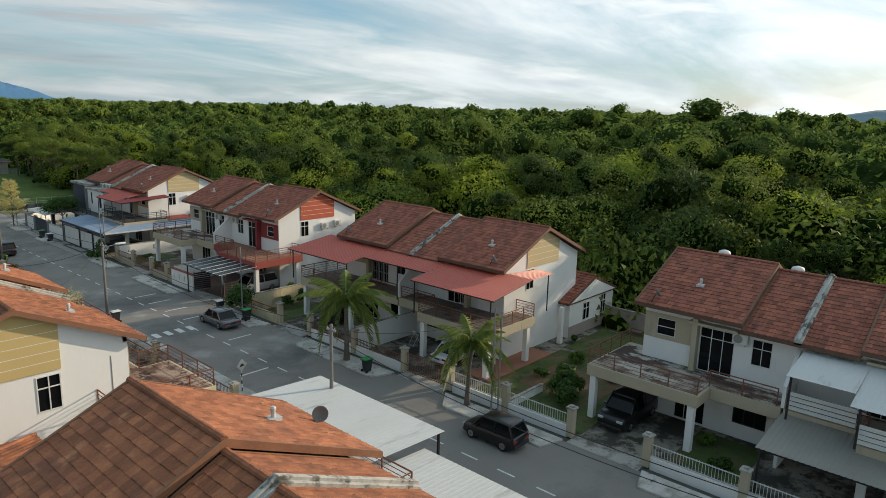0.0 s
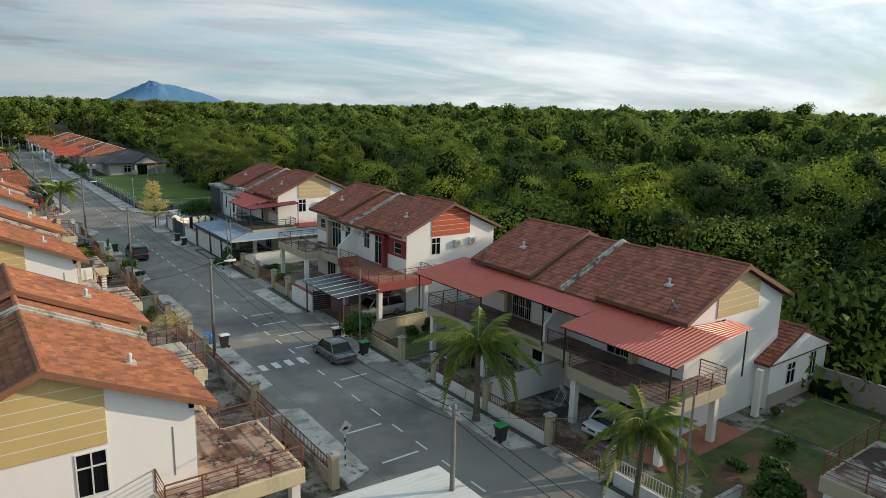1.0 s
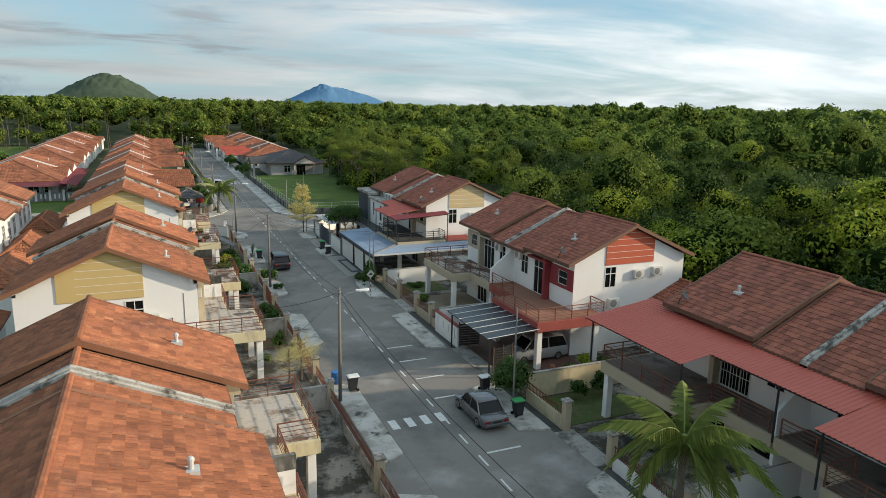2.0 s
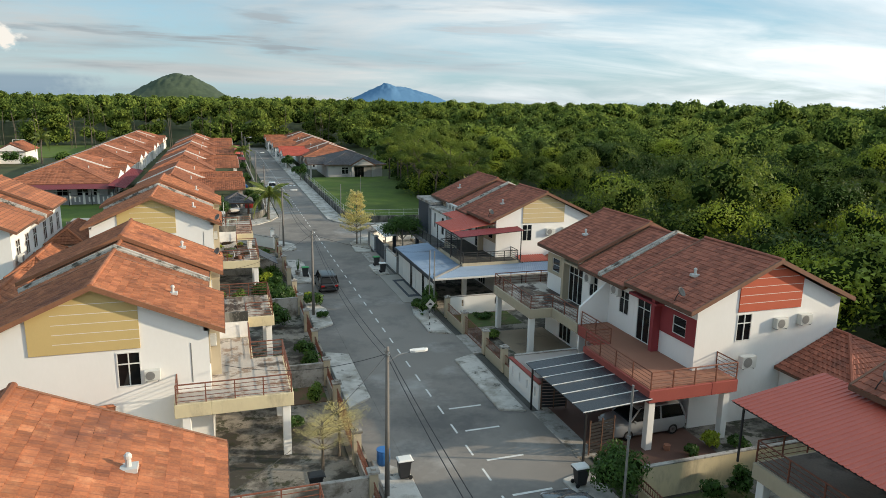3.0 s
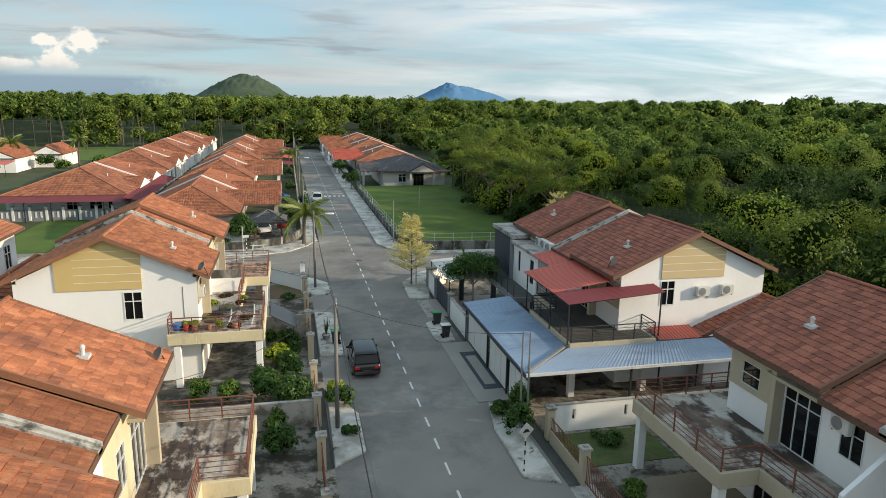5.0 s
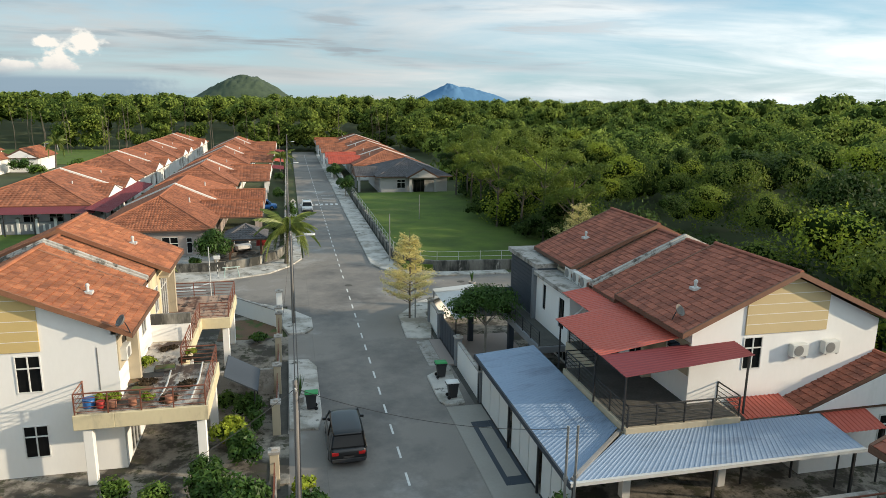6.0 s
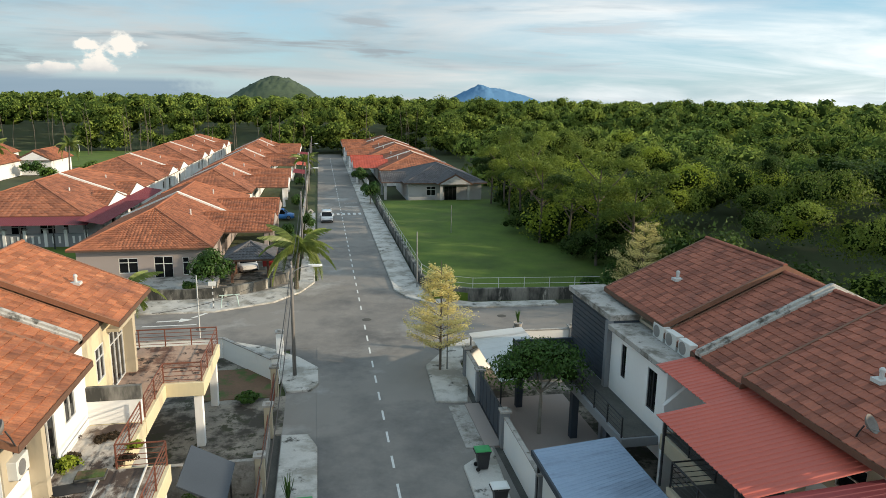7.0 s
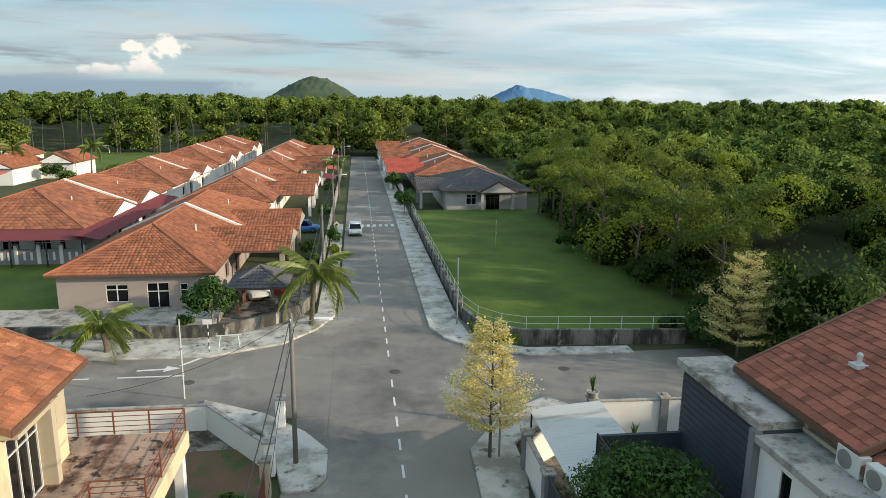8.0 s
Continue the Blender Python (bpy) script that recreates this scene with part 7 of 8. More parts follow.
leafy("bush", 30.6, 50.9, 1.6, 1.6, 1.45, "leaf_bush", "round dense green bush beside the wall", 2600, 0.085, lumps=14, seed=3)
leafy("tree", 33.3, 99.6, 2.7, 1.7, 3.6, "leaf_bush", "small spreading green tree over the yard", 4200, 0.085, "tree", "garden trees", 0.11, 20, 4, inner=0.4)
leafy("tree", 13.4, 127.9, 1.9, 1.9, 2.4, "leaf_bush", "dense green garden tree by the corner house", 1800, 0.12, "tree", "garden trees", 0.1, 12, 5)
leafy("tree", 30.6, 178, 1.9, 2.0, 2.3, "leaf_bush", "green roadside tree beyond the field", 1200, 0.16, "tree", "garden trees", 0.12, 10, 6)
leafy("tree", 30.4, 205, 1.8, 1.8, 2.2, "leaf_bush", "green roadside tree beyond the field", 900, 0.18, "tree", "garden trees", 0.12, 10, 7)
for i, (x, y, r, h, m) in enumerate(((36.2, 21.2, 1.5, 1.0, "leaf_bush"), (34.8, 20.2, 0.9, 0.8, "leaf_bush"), (38.0, 22.4, 1.0, 0.9, "leaf_bush"), (18.4, 93.2, 0.9, 1.0, "leaf_bush"), (17.6, 90.4, 1.1, 1.0, "leaf_lime"), (18.4, 88.6, 1.0, 1.1, "leaf_bush"), (17.0, 85.6, 1.2, 1.1, "leaf_bush"),
                                      (18.6, 84.0, 1.2, 1.3, "leaf_bush"), (18.0, 79.0, 1.0, 1.0, "leaf_bush"), (21.2, 83.7, 0.9, 0.8, "leaf_bush"), (21.5, 80.2, 0.55, 0.45, "leaf_bush"), (21.1, 85.4, 0.7, 0.6, "leaf_lime"), (19.0, 71.8, 0.8, 0.9, "leaf_bush"),
                                      (19.2, 68.6, 0.8, 1.2, "leaf_bush"), (30.1, 78.6, 0.9, 1.3, "leaf_bush"), (29.9, 81.0, 0.8, 0.5, "leaf_bush"), (30.6, 80.0, 0.8, 1.5, "leaf_bush"), (34.5, 49.2, 0.6, 0.8, "leaf_bush"), (36.2, 49.4, 0.7, 1.0, "leaf_bush"), (37.9, 53.6, 0.6, 0.6, "leaf_lime"),
                                      (36.4, 53.2, 0.5, 0.4, "leaf_bush"), (39.2, 53.0, 0.7, 0.5, "leaf_bush"), (45.5, 26.2, 0.4, 0.4, "leaf_bush"), (18.9, 151, 1.2, 1.4, "leaf_bush"), (21.0, 156, 1.0, 1.5, "leaf_bush"), (19.5, 145, 1.1, 1.2, "leaf_bush"), (21.2, 152, 0.8, 0.8, "leaf_lime"),
                                      (11.5, 128.0, 0.8, 0.8, "leaf_bush"), (47.5, 121.5, 1.4, 1.2, "leaf_bush"), (49.0, 124.2, 1.8, 1.5, "leaf_bush"), (46.2, 123.8, 1.2, 1.0, "leaf_bush"), (50.5, 118.5, 1.6, 1.4, "leaf_bush"), (18.5, 105.4, 0.7, 0.4, "leaf_bush"), (30.6, 188, 1.3, 1.4, "leaf_bush"), (19.2, 176, 1.2, 1.4, "leaf_bush"), (19.0, 200, 1.2, 1.4, "leaf_bush"))):
    leafy("bush", x, y, r, h, h * 0.8, m, "yellow-green garden shrub in the yard" if m == "leaf_lime" else "leafy green garden shrub by the boundary", int(420 * r * r) + 260, 0.085 + 0.02 * r, seed=20 + i)
for i, (x, y) in enumerate(((12.6, 89.1), (13.6, 93.4), (14.5, 88.8), (12.9, 93.0))):
    leafy("potted_plant", x, y, 0.35, 0.28, 3.68, "leaf_lime", "small pale green plant in a terrace tray", 160, 0.07, "plant", "terrace plants", seed=60 + i)


def blade_plant(x, y, z, h, label, n=26, mat="leaf_bush"):
    th = thing("pot_plant", x, y, z, 0, label, "plant", "blade plants")
    rng = np.random.RandomState(int(x * 10))
    vs = []
    for i in range(n):
        a, l = rng.uniform(0, 6.28), h * rng.uniform(0.6, 1.0)
        d = np.array([math.cos(a), math.sin(a), 0]) * rng.uniform(0.1, 0.35)
        t = np.array([-math.sin(a), math.cos(a), 0]) * 0.035
        b = np.array([0, 0, 0.35])
        vs += [b - t, b + t, b + d * l + t * 0.3 + [0, 0, l], b + d * l - t * 0.3 + [0, 0, l]]
    part("foliage", card_mesh("foliage", np.array(vs), mat), mat, th)
    part("pot", Shape().lathe([(0.22, 0), (0.3, 0.35), (0.33, 0.37), (0.28, 0.37), (0.27, 0.32)], 0, 0, 16), "concrete", th)


blade_plant(21.1, 94.7, 0.13, 1.3, "tall spiky plant in a stone pot")
for x, y in ((35.3, 110.3), (33.3, 108.8), (37.0, 108.9)):
    blade_plant(x, y, 1.9 if y > 110 else 0.0, 0.9, "spiky plant in a pot by the wall")


def frond_mesh(length, droop, seed):
    rng = np.random.RandomState(seed)
    vs = []
    n = 34
    for i in range(2, n):
        t = i / n
        p = np.array([length * t * (1 - 0.18 * droop * t), 0, length * (0.42 * t - (0.55 + 0.5 * droop) * t * t)])
        ll = length * 0.26 * math.sin(math.pi * min(1, t * 0.86 + 0.14)) ** 0.7
        for q in (-1, 1):
            d = np.array([0.5, q * 0.62, -0.75 + rng.uniform(-0.3, 0.2)]); d /= np.linalg.norm(d)
            w = np.array([0.055, 0, 0.018]) * (1.2 - 0.5 * t)
            vs += [p - w, p + w, p + d * ll * 0.6 + w * 0.8 + [0, 0, -0.03], p + d * ll + [0, 0, -0.12 * ll]]
    return card_mesh("frond", np.array(vs), "leaf_palm")


FRONDS = [frond_mesh(2.6, d, s) for d, s in ((0.25, 1), (0.7, 2), (1.2, 3), (1.7, 4))]
SPINE = [Shape().tube([(2.6 * t * (1 - 0.18 * d * t), 0, 2.6 * (0.42 * t - (0.55 + 0.5 * d) * t * t)) for t in np.linspace(0, 1, 8)], [0.04 - 0.004 * k for k in range(8)], 5).mesh("spine") for d in (0.25, 0.7, 1.2, 1.7)]


def palm(x, y, h, scale, label, n=18, lean=(0.2, 0.1), seed=1):
    rng = np.random.RandomState(seed)
    th = thing("coconut_palm", x, y, 0, 0, label, "palm tree", "coconut palms")
    pts = [(lean[0] * t * t, lean[1] * t * t, h * t) for t in np.linspace(-0.02, 1, 9)]
    part("trunk", Shape().tube(pts, [0.2 * scale, 0.16 * scale, 0.13 * scale, 0.12 * scale, 0.12 * scale, 0.11 * scale, 0.11 * scale, 0.12 * scale, 0.15 * scale], 10), "bark", th)
    for i in range(n):
        k = min(3, int(i / n * 4))
        f = part("frond", FRONDS[k], "leaf_palm", th)
        f.matrix_basis = Matrix.Translation((lean[0], lean[1], h)) @ Euler((0, radians(-46 + 52 * i / n + rng.uniform(-10, 10)), i * 2.4 + rng.uniform(-0.2, 0.2))).to_matrix().to_4x4() @ Matrix.Diagonal((scale * rng.uniform(0.85, 1.1), scale, scale, 1))
        if not SPINE[k].materials:
            SPINE[k].materials.append(M["leaf_palm"])
        part("spine", SPINE[k], "leaf_palm", f)
    part("crown_heart", Shape().lathe([(0.12 * scale, h - 0.3), (0.2 * scale, h), (0.08 * scale, h + 0.5)], lean[0], lean[1], 8), "leaf_palm", th)
    return th


palm(29.9, 35.6, 4.5, 1.4, "coconut palm with drooping fronds on the verge", 20, (0.1, 0.2), 1)
palm(30.3, 24.6, 4.0, 1.1, "coconut palm with drooping fronds on the verge", 18, (0.15, -0.1), 2)
palm(20.4, 128.4, 3.7, 1.4, "coconut palm leaning over the street corner", 18, (0.3, 0.1), 3)
palm(7.6, 123.9, 1.7, 1.2, "young coconut palm before the corner house", 14, (-0.3, 0.1), 4)
for i, (x, y, h) in enumerate(((-44, 224, 6.0), (-30, 226, 6.5), (-52, 232, 5.5), (19.0, 214, 4.2))):
    palm(x, y, h, 1.3, "far coconut palm among the houses", 14, (0.4, 0.2), 10 + i)


def tiered_tree(x, y, h, r, mat, label, tiers=7, cards=2600, seed=1, bare=0.22, sparse=1.0):
    """A tree with flat storeys of twigs on a straight stem."""
    rng = np.random.RandomState(seed)
    th = thing("tree", x, y, 0, 0, label, "tree", "golden tiered trees")
    part("trunk", Shape().tube([(0, 0, -0.05), (0.03, 0, h * 0.5), (0, 0.02, h * 0.97)], [0.09, 0.06, 0.015], 7), "bark", th)
    vs = []
    for k in range(tiers):
        z = h * (bare + (0.93 - bare) * k / (tiers - 0.3)) + rng.uniform(-0.15, 0.15)
        rr = r * (1 - 0.8 * (k / tiers) ** 1.3) * rng.uniform(0.8, 1.1)
        nb = 7
        for b in range(nb):
            a = b * 6.283 / nb + k * 0.5 + rng.uniform(-0.25, 0.25)
            L, zt = rr * rng.uniform(0.55, 1.15), z
            z = zt + rng.uniform(-0.03, 0.03) * h
            tip = (L * math.cos(a), L * math.sin(a), z + 0.45 * L)
            part("limb", Shape().tube([(0, 0, z - 0.1), (tip[0] * 0.5, tip[1] * 0.5, z + 0.18 * L), tip], [0.025, 0.015, 0.005], 4), "bark", th)
            m = int(cards * sparse * L / (r * nb * tiers * 0.62))
            tt = rng.uniform(0.25, 1.05, m) ** 0.8
            side = rng.normal(size=m) * 0.19 * rr * (0.3 + 0.7 * tt)
            p = np.stack([tip[0] * tt - math.sin(a) * side, tip[1] * tt + math.cos(a) * side, z + 0.45 * L * tt + rng.normal(size=m) * 0.09 + 0.04], 1)
            nn = np.stack([rng.normal(size=m) * 0.5, rng.normal(size=m) * 0.5, np.ones(m)], 1); nn /= np.linalg.norm(nn, axis=1)[:, None]
            t = np.cross(nn, rng.normal(size=(m, 3))); t /= np.linalg.norm(t, axis=1)[:, None]
            bb = np.cross(nn, t); sz = rng.uniform(0.038, 0.072, m)[:, None] * (h / 7)
            z = zt
            vs.append(np.stack([p - t * sz, p - bb * sz * 0.6, p + t * sz, p + bb * sz * 0.6], 1).reshape(-1, 3))
    part("crown", card_mesh("crown", np.concatenate(vs), mat), mat, th)
    return th


tiered_tree(29.75, 108.3, 7.3, 2.35, "leaf_yellow", "golden-leaved tiered tree on the corner verge", 8, 15000, 2)
tiered_tree(48.6, 119.6, 7.4, 3.1, "leaf_yellow", "golden-leaved tiered tree at the end of the side street", 8, 16000, 3, 0.12)
tiered_tree(19.2, 58.2, 2.9, 1.7, "leaf_yellow", "sparse pale golden tree leaning over the fence", 4, 6000, 4, 0.45)
tiered_tree(18.2, 57.0, 2.7, 1.4, "leaf_yellow", "sparse pale golden tree in the yard", 4, 4500, 5, 0.5)


# ---- litter and weeds ----
for i, (x, y, r) in enumerate(((13.9, 90.9, 0.62), (12.6, 95.6, 0.8), (14.4, 95.4, 0.6), (15.4, 93.6, 0.5), (12.9, 89.3, 0.45), (15.9, 90.4, 0.55), (15.3, 88.9, 0.5), (13.4, 94.0, 0.5))):
    leafy("leaf_heap", x, y, r, 0.14, 3.5, "leaf_dry", "heap of dry brown leaves and dirt on the terrace", 260, 0.07, "leaf litter", "leaf heaps", seed=90 + i, core="earth")
for i, (x, y, r) in enumerate(((13.0, 89.3, 0.45), (13.6, 93.3, 0.6), (12.3, 89.3, 0.3), (15.6, 94.4, 0.35))):
    leafy("weed", x, y, r, 0.24, 3.62, "leaf_lime", "low yellow-green weeds growing on the dirty terrace", 180, 0.07, "weed", "terrace weeds", seed=110 + i)
th = thing("floor_mat", 13.9, 91.9, 3.435, 12, "dark rubber mat lying on the terrace", "mat")
part("mat", Shape().box(-0.75, 0.75, -0.35, 0.35, 0, 0.025), "bin_black", th, bevel=0.01)
for i, (x, y, r, h) in enumerate(((17.3, 61.4, 0.7, 0.6), (18.9, 64.4, 0.6, 0.9), (17.8, 81.6, 0.8, 0.9), (16.9, 86.9, 0.9, 1.2), (13.4, 86.0, 0.8, 1.0), (15.2, 85.2, 0.9, 1.1), (18.9, 91.6, 0.6, 0.9), (17.2, 94.6, 0.8, 0.8), (33.3, 72.6, 0.8, 0.35), (34.4, 77.2, 0.9, 0.35), (33.2, 66.4, 0.8, 0.4), (35.2, 67.2, 0.7, 0.35),
                                  (37.4, 23.8, 0.7, 0.5), (40.5, 20.0, 0.6, 0.4), (41.8, 23.6, 0.8, 0.6), (34.0, 10.4, 0.7, 0.4), (36.2, 11.8, 0.6, 0.4))):
    leafy("weed", x, y, r, h, h * 0.7, "leaf_fresh" if i % 3 else "leaf_bush", "overgrown green weeds in the unkept yard", int(380 * r) + 160, 0.08, "weed", "yard weeds", seed=130 + i)
for i, (x, y, r, h) in enumerate(((-19, 215, 2.2, 1.6), (-24, 222, 2.6, 2.2), (-15, 226, 1.8, 1.5), (-30, 214, 2.4, 2.0), (-36, 222, 2.8, 2.4), (-12, 236, 2.0, 1.7))):
    leafy("bush", x, y, r, h, h * 0.75, "leaf_fresh" if i % 2 else "leaf_bush", "leafy green shrub in a cottage garden", 420, 0.22, seed=160 + i)


# ---- woods ----
def in_woods(x, y):
    edge = (57.2 if y < 48 else 54.5) + 2.0 * math.sin(y * 0.13) + 1.2 * math.sin(y * 0.37)
    if y < 116:
        return x > edge
    if y < 180:
        return x > 50.6 - 3.0 * math.exp(-((y - 148) / 13) ** 2) + 0.7 * math.sin(y * 0.5)
    if y < 297:
        return x > 58 + math.sin(y * 0.2) * 2 or (y > 285 and 12 < x < 33)
    return True


def in_view(x, y):
    """Keeps to the side that the street looks towards, with margin."""
    return y > 0.55 * (abs(x - 10) - 130) - 60 if x > 0 else y > 296


def woods():
    near, deep, lime, far = [], [], [], []
    inner = {True: ([], []), False: ([], [])}
    count = {True: 0, False: 0}

    def core(which, pts_, faces):
        inner[which][0].append(pts_)
        inner[which][1].extend([tuple(i + count[which] for i in f) for f in faces])
        count[which] += len(pts_)

    pts = []
    y = -50.0
    while y < 1000:
        step = 5.2 if y < 200 else (6.9 if y < 360 else 9.6 if y < 520 else 18)
        x = 46.0 if y < 283 else -330.0
        while x < 480:
            px, py = x + RNG.uniform(-0.48, 0.48) * step, y + RNG.uniform(-0.48, 0.48) * step
            x += step * (1 if x < 150 else 1.6)
            if in_woods(px, py) and in_view(px, py):
                pts.append((px, py))
        y += step
    for px, py in pts:
        d = math.hypot(px - 22, max(0, py - 85) if py > 85 else max(0, -py) * 0.8)
        close = d < 80 or (py < 186 and px < 70)
        front = 283 <= py < 302
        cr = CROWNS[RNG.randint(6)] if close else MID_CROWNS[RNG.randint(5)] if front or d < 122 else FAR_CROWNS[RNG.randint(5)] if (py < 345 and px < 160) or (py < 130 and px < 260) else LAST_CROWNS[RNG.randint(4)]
        size = 1 if py < 360 else 1.5 if py < 520 else 2.4
        r = RNG.choice([2.0, 2.6, 3.3, 4.1, 5.2] if close else [2.8, 3.4, 4.0, 4.8]) * RNG.uniform(0.85, 1.15) * size
        if RNG.rand() < 0.18:
            r *= 1.4
        if py < 120:
            r *= 1.18
        depth = (px - 53) if py < 118 else (px - 48) if py < 180 else (px - 58) if py < 300 else 100
        low, high = (5.5, 10.5) if depth < 12 else (8.0, 13.0) if depth < 45 else (11.0, 16.5) if depth < 80 else (14.0, 19.5)
        if py >= 283:
            low, high = 13.5, 19.5
        h = RNG.uniform(low, high)
        if py < 283:
            h *= 1.0 + 0.20 * noise.noise((px * 0.035, py * 0.035, 8.0))
        if 40 < depth < 150 and py < 110 and RNG.rand() < 0.22:      # emergent crowns on the ridge of the woods
            h += RNG.uniform(1.0, 2.8); r *= 1.1
        if close and RNG.rand() < 0.10:
            h += RNG.uniform(1.5, 3.6); r *= 0.85
        a = RNG.uniform(0, 6.28)
        R = np.array([[math.cos(a), -math.sin(a), 0], [math.sin(a), math.cos(a), 0], [0, 0, 1]])
        zr = r * RNG.uniform(0.8, 1.2)
        S = np.array([r, r * RNG.uniform(0.8, 1.15), zr])
        o = np.array([px, py, h - zr * 0.85])
        v = (cr[0] * S) @ R.T + o
        # noise patches pick the leaf colour, which carries sunlit and shaded tones
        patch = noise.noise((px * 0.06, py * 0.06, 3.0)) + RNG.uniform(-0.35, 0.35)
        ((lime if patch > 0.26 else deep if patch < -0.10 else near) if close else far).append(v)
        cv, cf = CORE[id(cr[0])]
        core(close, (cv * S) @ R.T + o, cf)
        if (close and depth < (20 if py < 62 else 9)) or front:          # understorey at the edge of the woods
            for _ in range(7 if 118 < py < 182 else 4 if py < 62 else 3 if close else 8):
                r2 = RNG.uniform(1.3, 2.9 if py < 62 else 2.2) * (1 if close else 2.1)
                S2 = np.array([r2, r2, r2])
                o2 = np.array([px + RNG.uniform(-2.5, 2.5), py + RNG.uniform(-2.5, 2.5), r2 * RNG.uniform(0.5, 1.6 if close else 2.6)])
                if in_woods(o2[0] + 1.2, o2[1]):
                    low_cr = MID_CROWNS[RNG.randint(5)] if close else FAR_CROWNS[RNG.randint(5)]
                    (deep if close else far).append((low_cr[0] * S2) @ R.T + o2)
                    core(close, (cv * S2) @ R.T + o2, cf)
    tagged(new("woodland_canopy", card_mesh("woodland_canopy", np.concatenate(near), "leaf", 3)), "dense green rubber-tree woods behind the houses", "woods", kind="stuff")
    tagged(new("deep_woodland_canopy", card_mesh("deep_woodland_canopy", np.concatenate(deep), "leaf_deep", 3)), "deep green crowns and undergrowth, woodland shade put into their colour", "woods", kind="stuff")
    tagged(new("pale_woodland_canopy", card_mesh("pale_woodland_canopy", np.concatenate(lime), "leaf_lime", 3)), "pale yellow-green crowns among the woods, partly sunlight put into the colour", "woods", kind="stuff")
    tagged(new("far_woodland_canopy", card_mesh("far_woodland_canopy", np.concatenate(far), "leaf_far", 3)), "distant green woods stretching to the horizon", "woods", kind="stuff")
    # one solid fill per crown, its dark colour giving the shade of the gaps
    for close, mat, lb in ((True, "leaf_core", "dark fill inside the crowns, standing for woodland shade"), (False, "leaf_far_core", "fill inside the distant crowns, standing for their shade")):
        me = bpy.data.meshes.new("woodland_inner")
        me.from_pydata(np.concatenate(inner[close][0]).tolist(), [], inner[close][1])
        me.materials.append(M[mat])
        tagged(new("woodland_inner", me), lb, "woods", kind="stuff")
    return len(pts), len(near), len(far)


CORE = {id(c[0]): core_shape([(0, 0, 0.12), *c[1][:4]], [0.55, *c[2][:4]], (1.0, 1.0, 0.85), 0.62) for c in CROWNS}
CORE.update({id(c[0]): core_shape([(0, 0, 0.1)], [0.7], (1.0, 1.0, 0.85), 0.8) for c in FAR_CROWNS + LAST_CROWNS + MID_CROWNS})
woods()


def far_stems():
    """Thin grey stems along the front of the distant woods."""
    rng = np.random.RandomState(17)
    s = Shape()
    for _ in range(60):
        x, y = rng.uniform(-120, 60), rng.uniform(281.5, 286)
        if 19 < x < 32:
            continue
        h = rng.uniform(9, 15.5)
        s.tube([(x, y, -0.1), (x + rng.uniform(-0.3, 0.3), y, h * 0.5), (x + rng.uniform(-0.9, 0.9), y + 0.3, h)], [0.10, 0.08, 0.03], 5)
    tagged(solid("woodland_stems", s, "bark"), "thin grey stems along the distant woods", "woods", kind="stuff")


far_stems()


def wood_tree(seed, h):
    """A tall forest-edge tree with a bare grey trunk, forked limbs and an open crown."""
    rng = np.random.RandomState(seed)
    th = thing("forest_tree", 0, 0, 0, 0, "tall grey-trunked tree at the edge of the woods", "tree", "trees along the edge of the woods")
    part("trunk", Shape().tube([(0, 0, -0.1), (0.1, 0.05, h * 0.3), (-0.1, 0.1, h * 0.6), (0.05, 0, h * 0.85)], [0.18, 0.15, 0.11, 0.05], 8), "bark", th)
    allv = []
    for k in range(7):
        a = k * 0.9 + rng.uniform(-0.3, 0.3)
        z0 = h * rng.uniform(0.4, 0.7)
        tip = np.array([math.cos(a) * h * 0.22, math.sin(a) * h * 0.22, z0 + h * rng.uniform(0.12, 0.28)])
        part("limb", Shape().tube([(0, 0, z0), tuple(tip * [0.5, 0.5, 1] * [1, 1, 0] + [0, 0, (z0 + tip[2]) / 2 - 0.2]), tuple(tip)], [0.08, 0.055, 0.03], 5), "bark", th)
        v, _, _ = leaf_cloud(rng, 1100, (h * 0.17, h * 0.17, h * 0.12), 0.10, 8)
        allv.append(v + tip)
    v, _, _ = leaf_cloud(rng, 1100, (h * 0.18, h * 0.18, h * 0.13), 0.10, 10)
    allv.append(v + np.array([0, 0, h * 0.86]))
    tone = "leaf_deep" if seed == 33 else "leaf"
    part("crown", card_mesh("crown", np.concatenate(allv), tone, 3), tone, th)
    return th


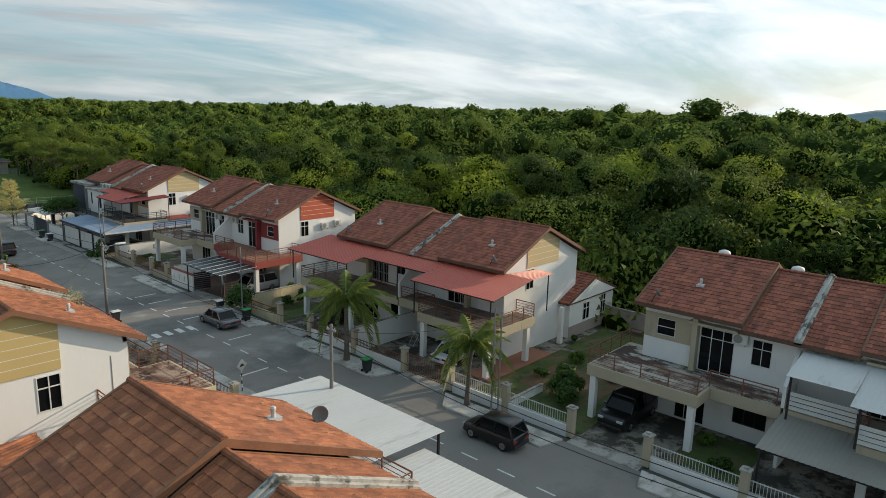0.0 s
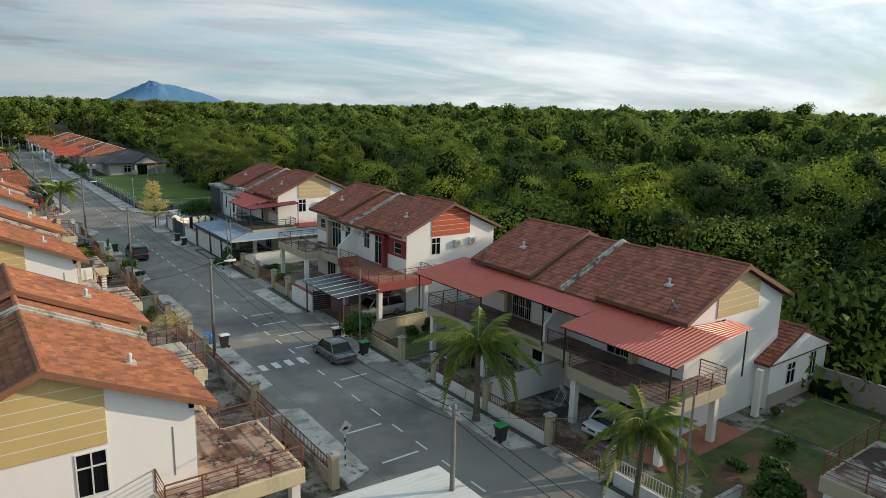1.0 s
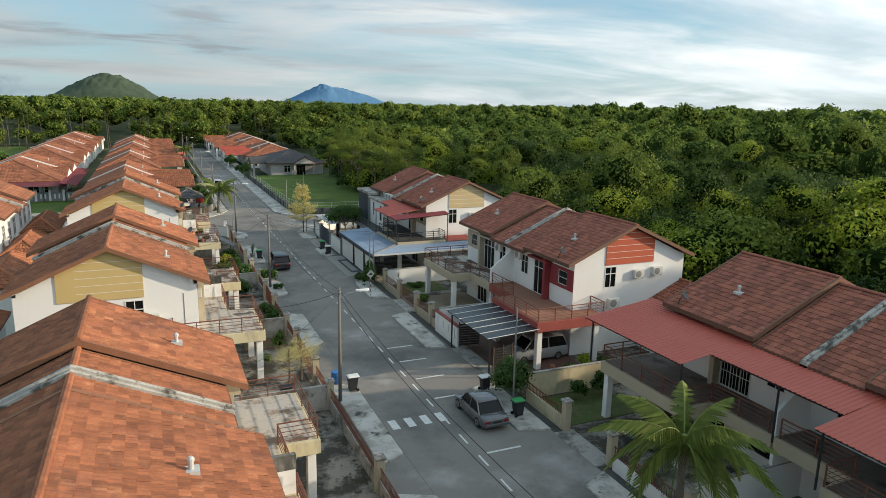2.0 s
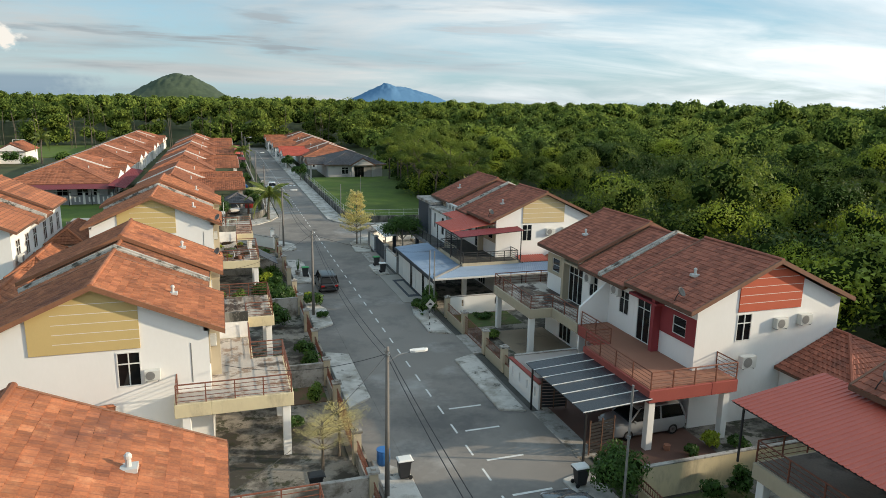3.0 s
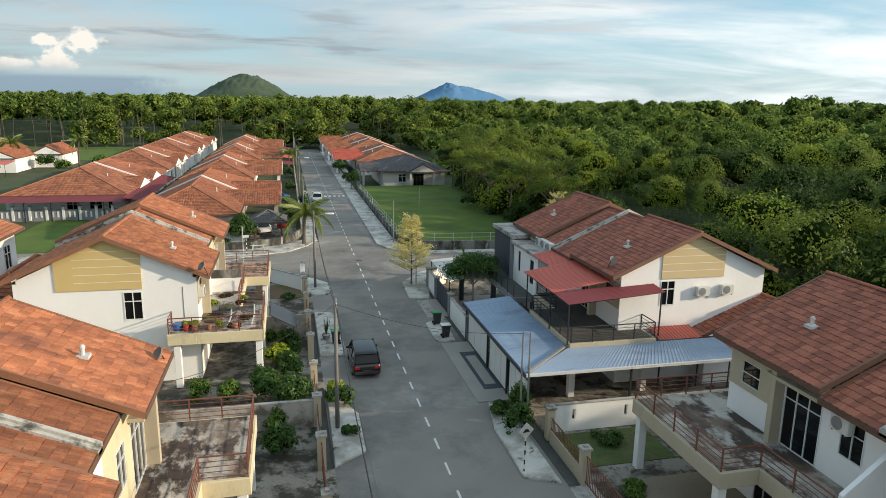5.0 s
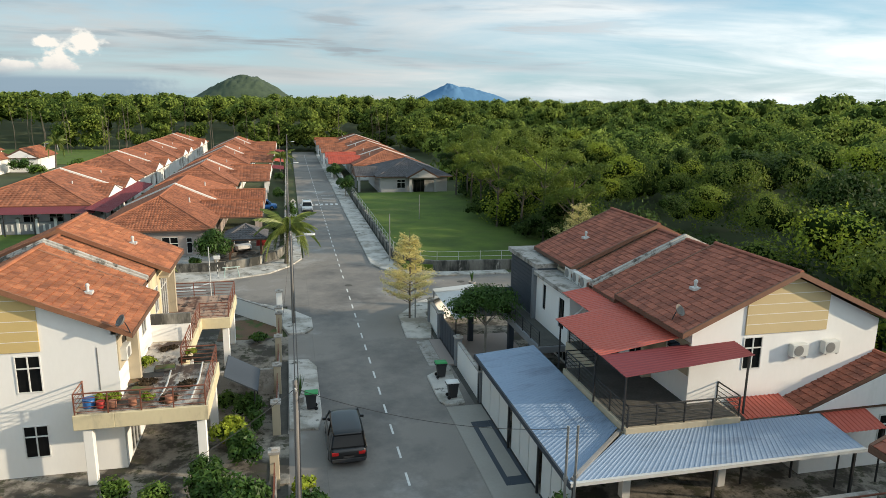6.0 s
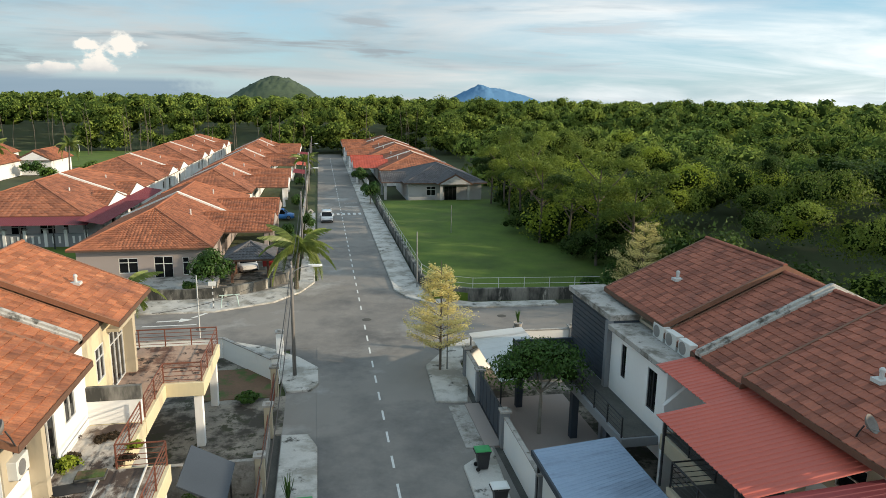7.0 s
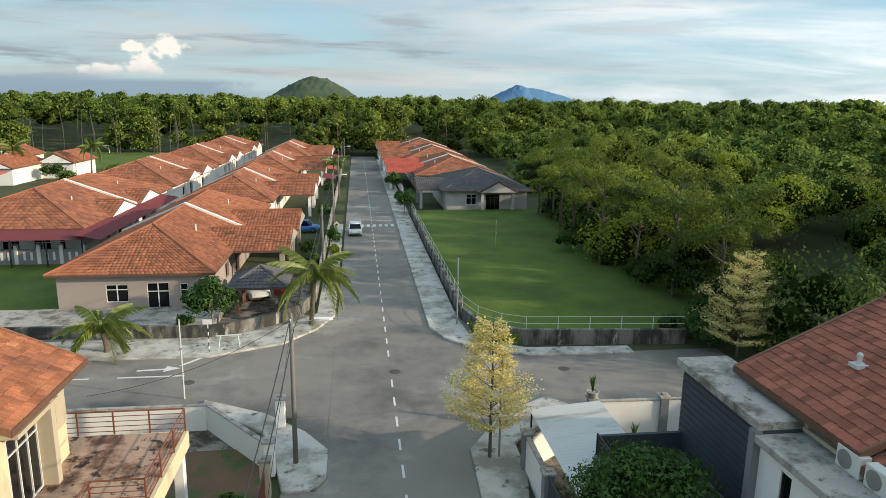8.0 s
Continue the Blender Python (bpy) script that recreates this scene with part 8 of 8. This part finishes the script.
PROTO = [wood_tree(31 + k, hh) for k, hh in enumerate((10.5, 12.5, 9.0))]
spots = [(50.6 - 2.4 * math.exp(-((y - 148) / 13) ** 2) + 0.9 * math.sin(y), y) for y in (127, 131.5, 139, 143, 152, 157.5, 161, 170, 174)]
for k, (x, y) in enumerate(spots):
    m = pose(x, y, 0, 0, 0, (k * 77) % 360)
    if k < 3:
        PROTO[k].matrix_basis = m
    else:
        copy_thing(PROTO[k % 3], m)


# ---- distance ----
def mound(name, cx, cy, w, d, h, mat, label, shape, seed=1):
    """A hill: heights along its width from a short profile, rounded across, with uneven detail."""
    nx, ny = 90, 34
    s = Shape()
    for j in range(ny + 1):
        for i in range(nx + 1):
            a, b = i / nx, j / ny
            f = np.interp(a, [q[0] for q in shape], [q[1] for q in shape]) * math.sin(b * math.pi) ** 0.7
            nz = 1 + 0.08 * noise.noise((a * 9 + seed, b * 7, seed)) + 0.06 * noise.noise((a * 33, b * 27, seed)) + 0.04 * noise.noise((a * 80, b * 70, seed))
            s.v.append((cx + (a - 0.5) * w, cy + (b - 0.5) * d, -1 + h * f * nz))
    for j in range(ny):
        for i in range(nx):
            k = j * (nx + 1) + i
            s.f.append((k, k + 1, k + nx + 2, k + nx + 1))
    ob = tagged(solid(name, s, mat), label, "hill", kind="structure")
    ob.data.polygons.foreach_set("use_smooth", [True] * len(ob.data.polygons))


mound("backdrop_hill", -62, 1500, 285, 260, 64, "hill", "low wooded hill on the skyline", [(0, 0), (0.15, 0.25), (0.3, 0.62), (0.4, 0.9), (0.46, 0.96), (0.54, 0.97), (0.6, 0.93), (0.72, 0.65), (0.85, 0.3), (1, 0)], 3)
# mountain and ridge look hazy only through their painted colour
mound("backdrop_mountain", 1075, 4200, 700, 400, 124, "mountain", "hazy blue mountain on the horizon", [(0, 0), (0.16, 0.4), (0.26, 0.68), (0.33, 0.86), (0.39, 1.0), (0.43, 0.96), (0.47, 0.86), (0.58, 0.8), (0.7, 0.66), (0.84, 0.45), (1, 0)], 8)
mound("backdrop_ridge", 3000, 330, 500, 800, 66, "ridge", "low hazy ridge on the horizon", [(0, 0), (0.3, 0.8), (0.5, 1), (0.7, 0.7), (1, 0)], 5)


# ---- single roof tiles, nearest the camera's way ----
for spec in SINGLES:
    single_tiles(*spec)
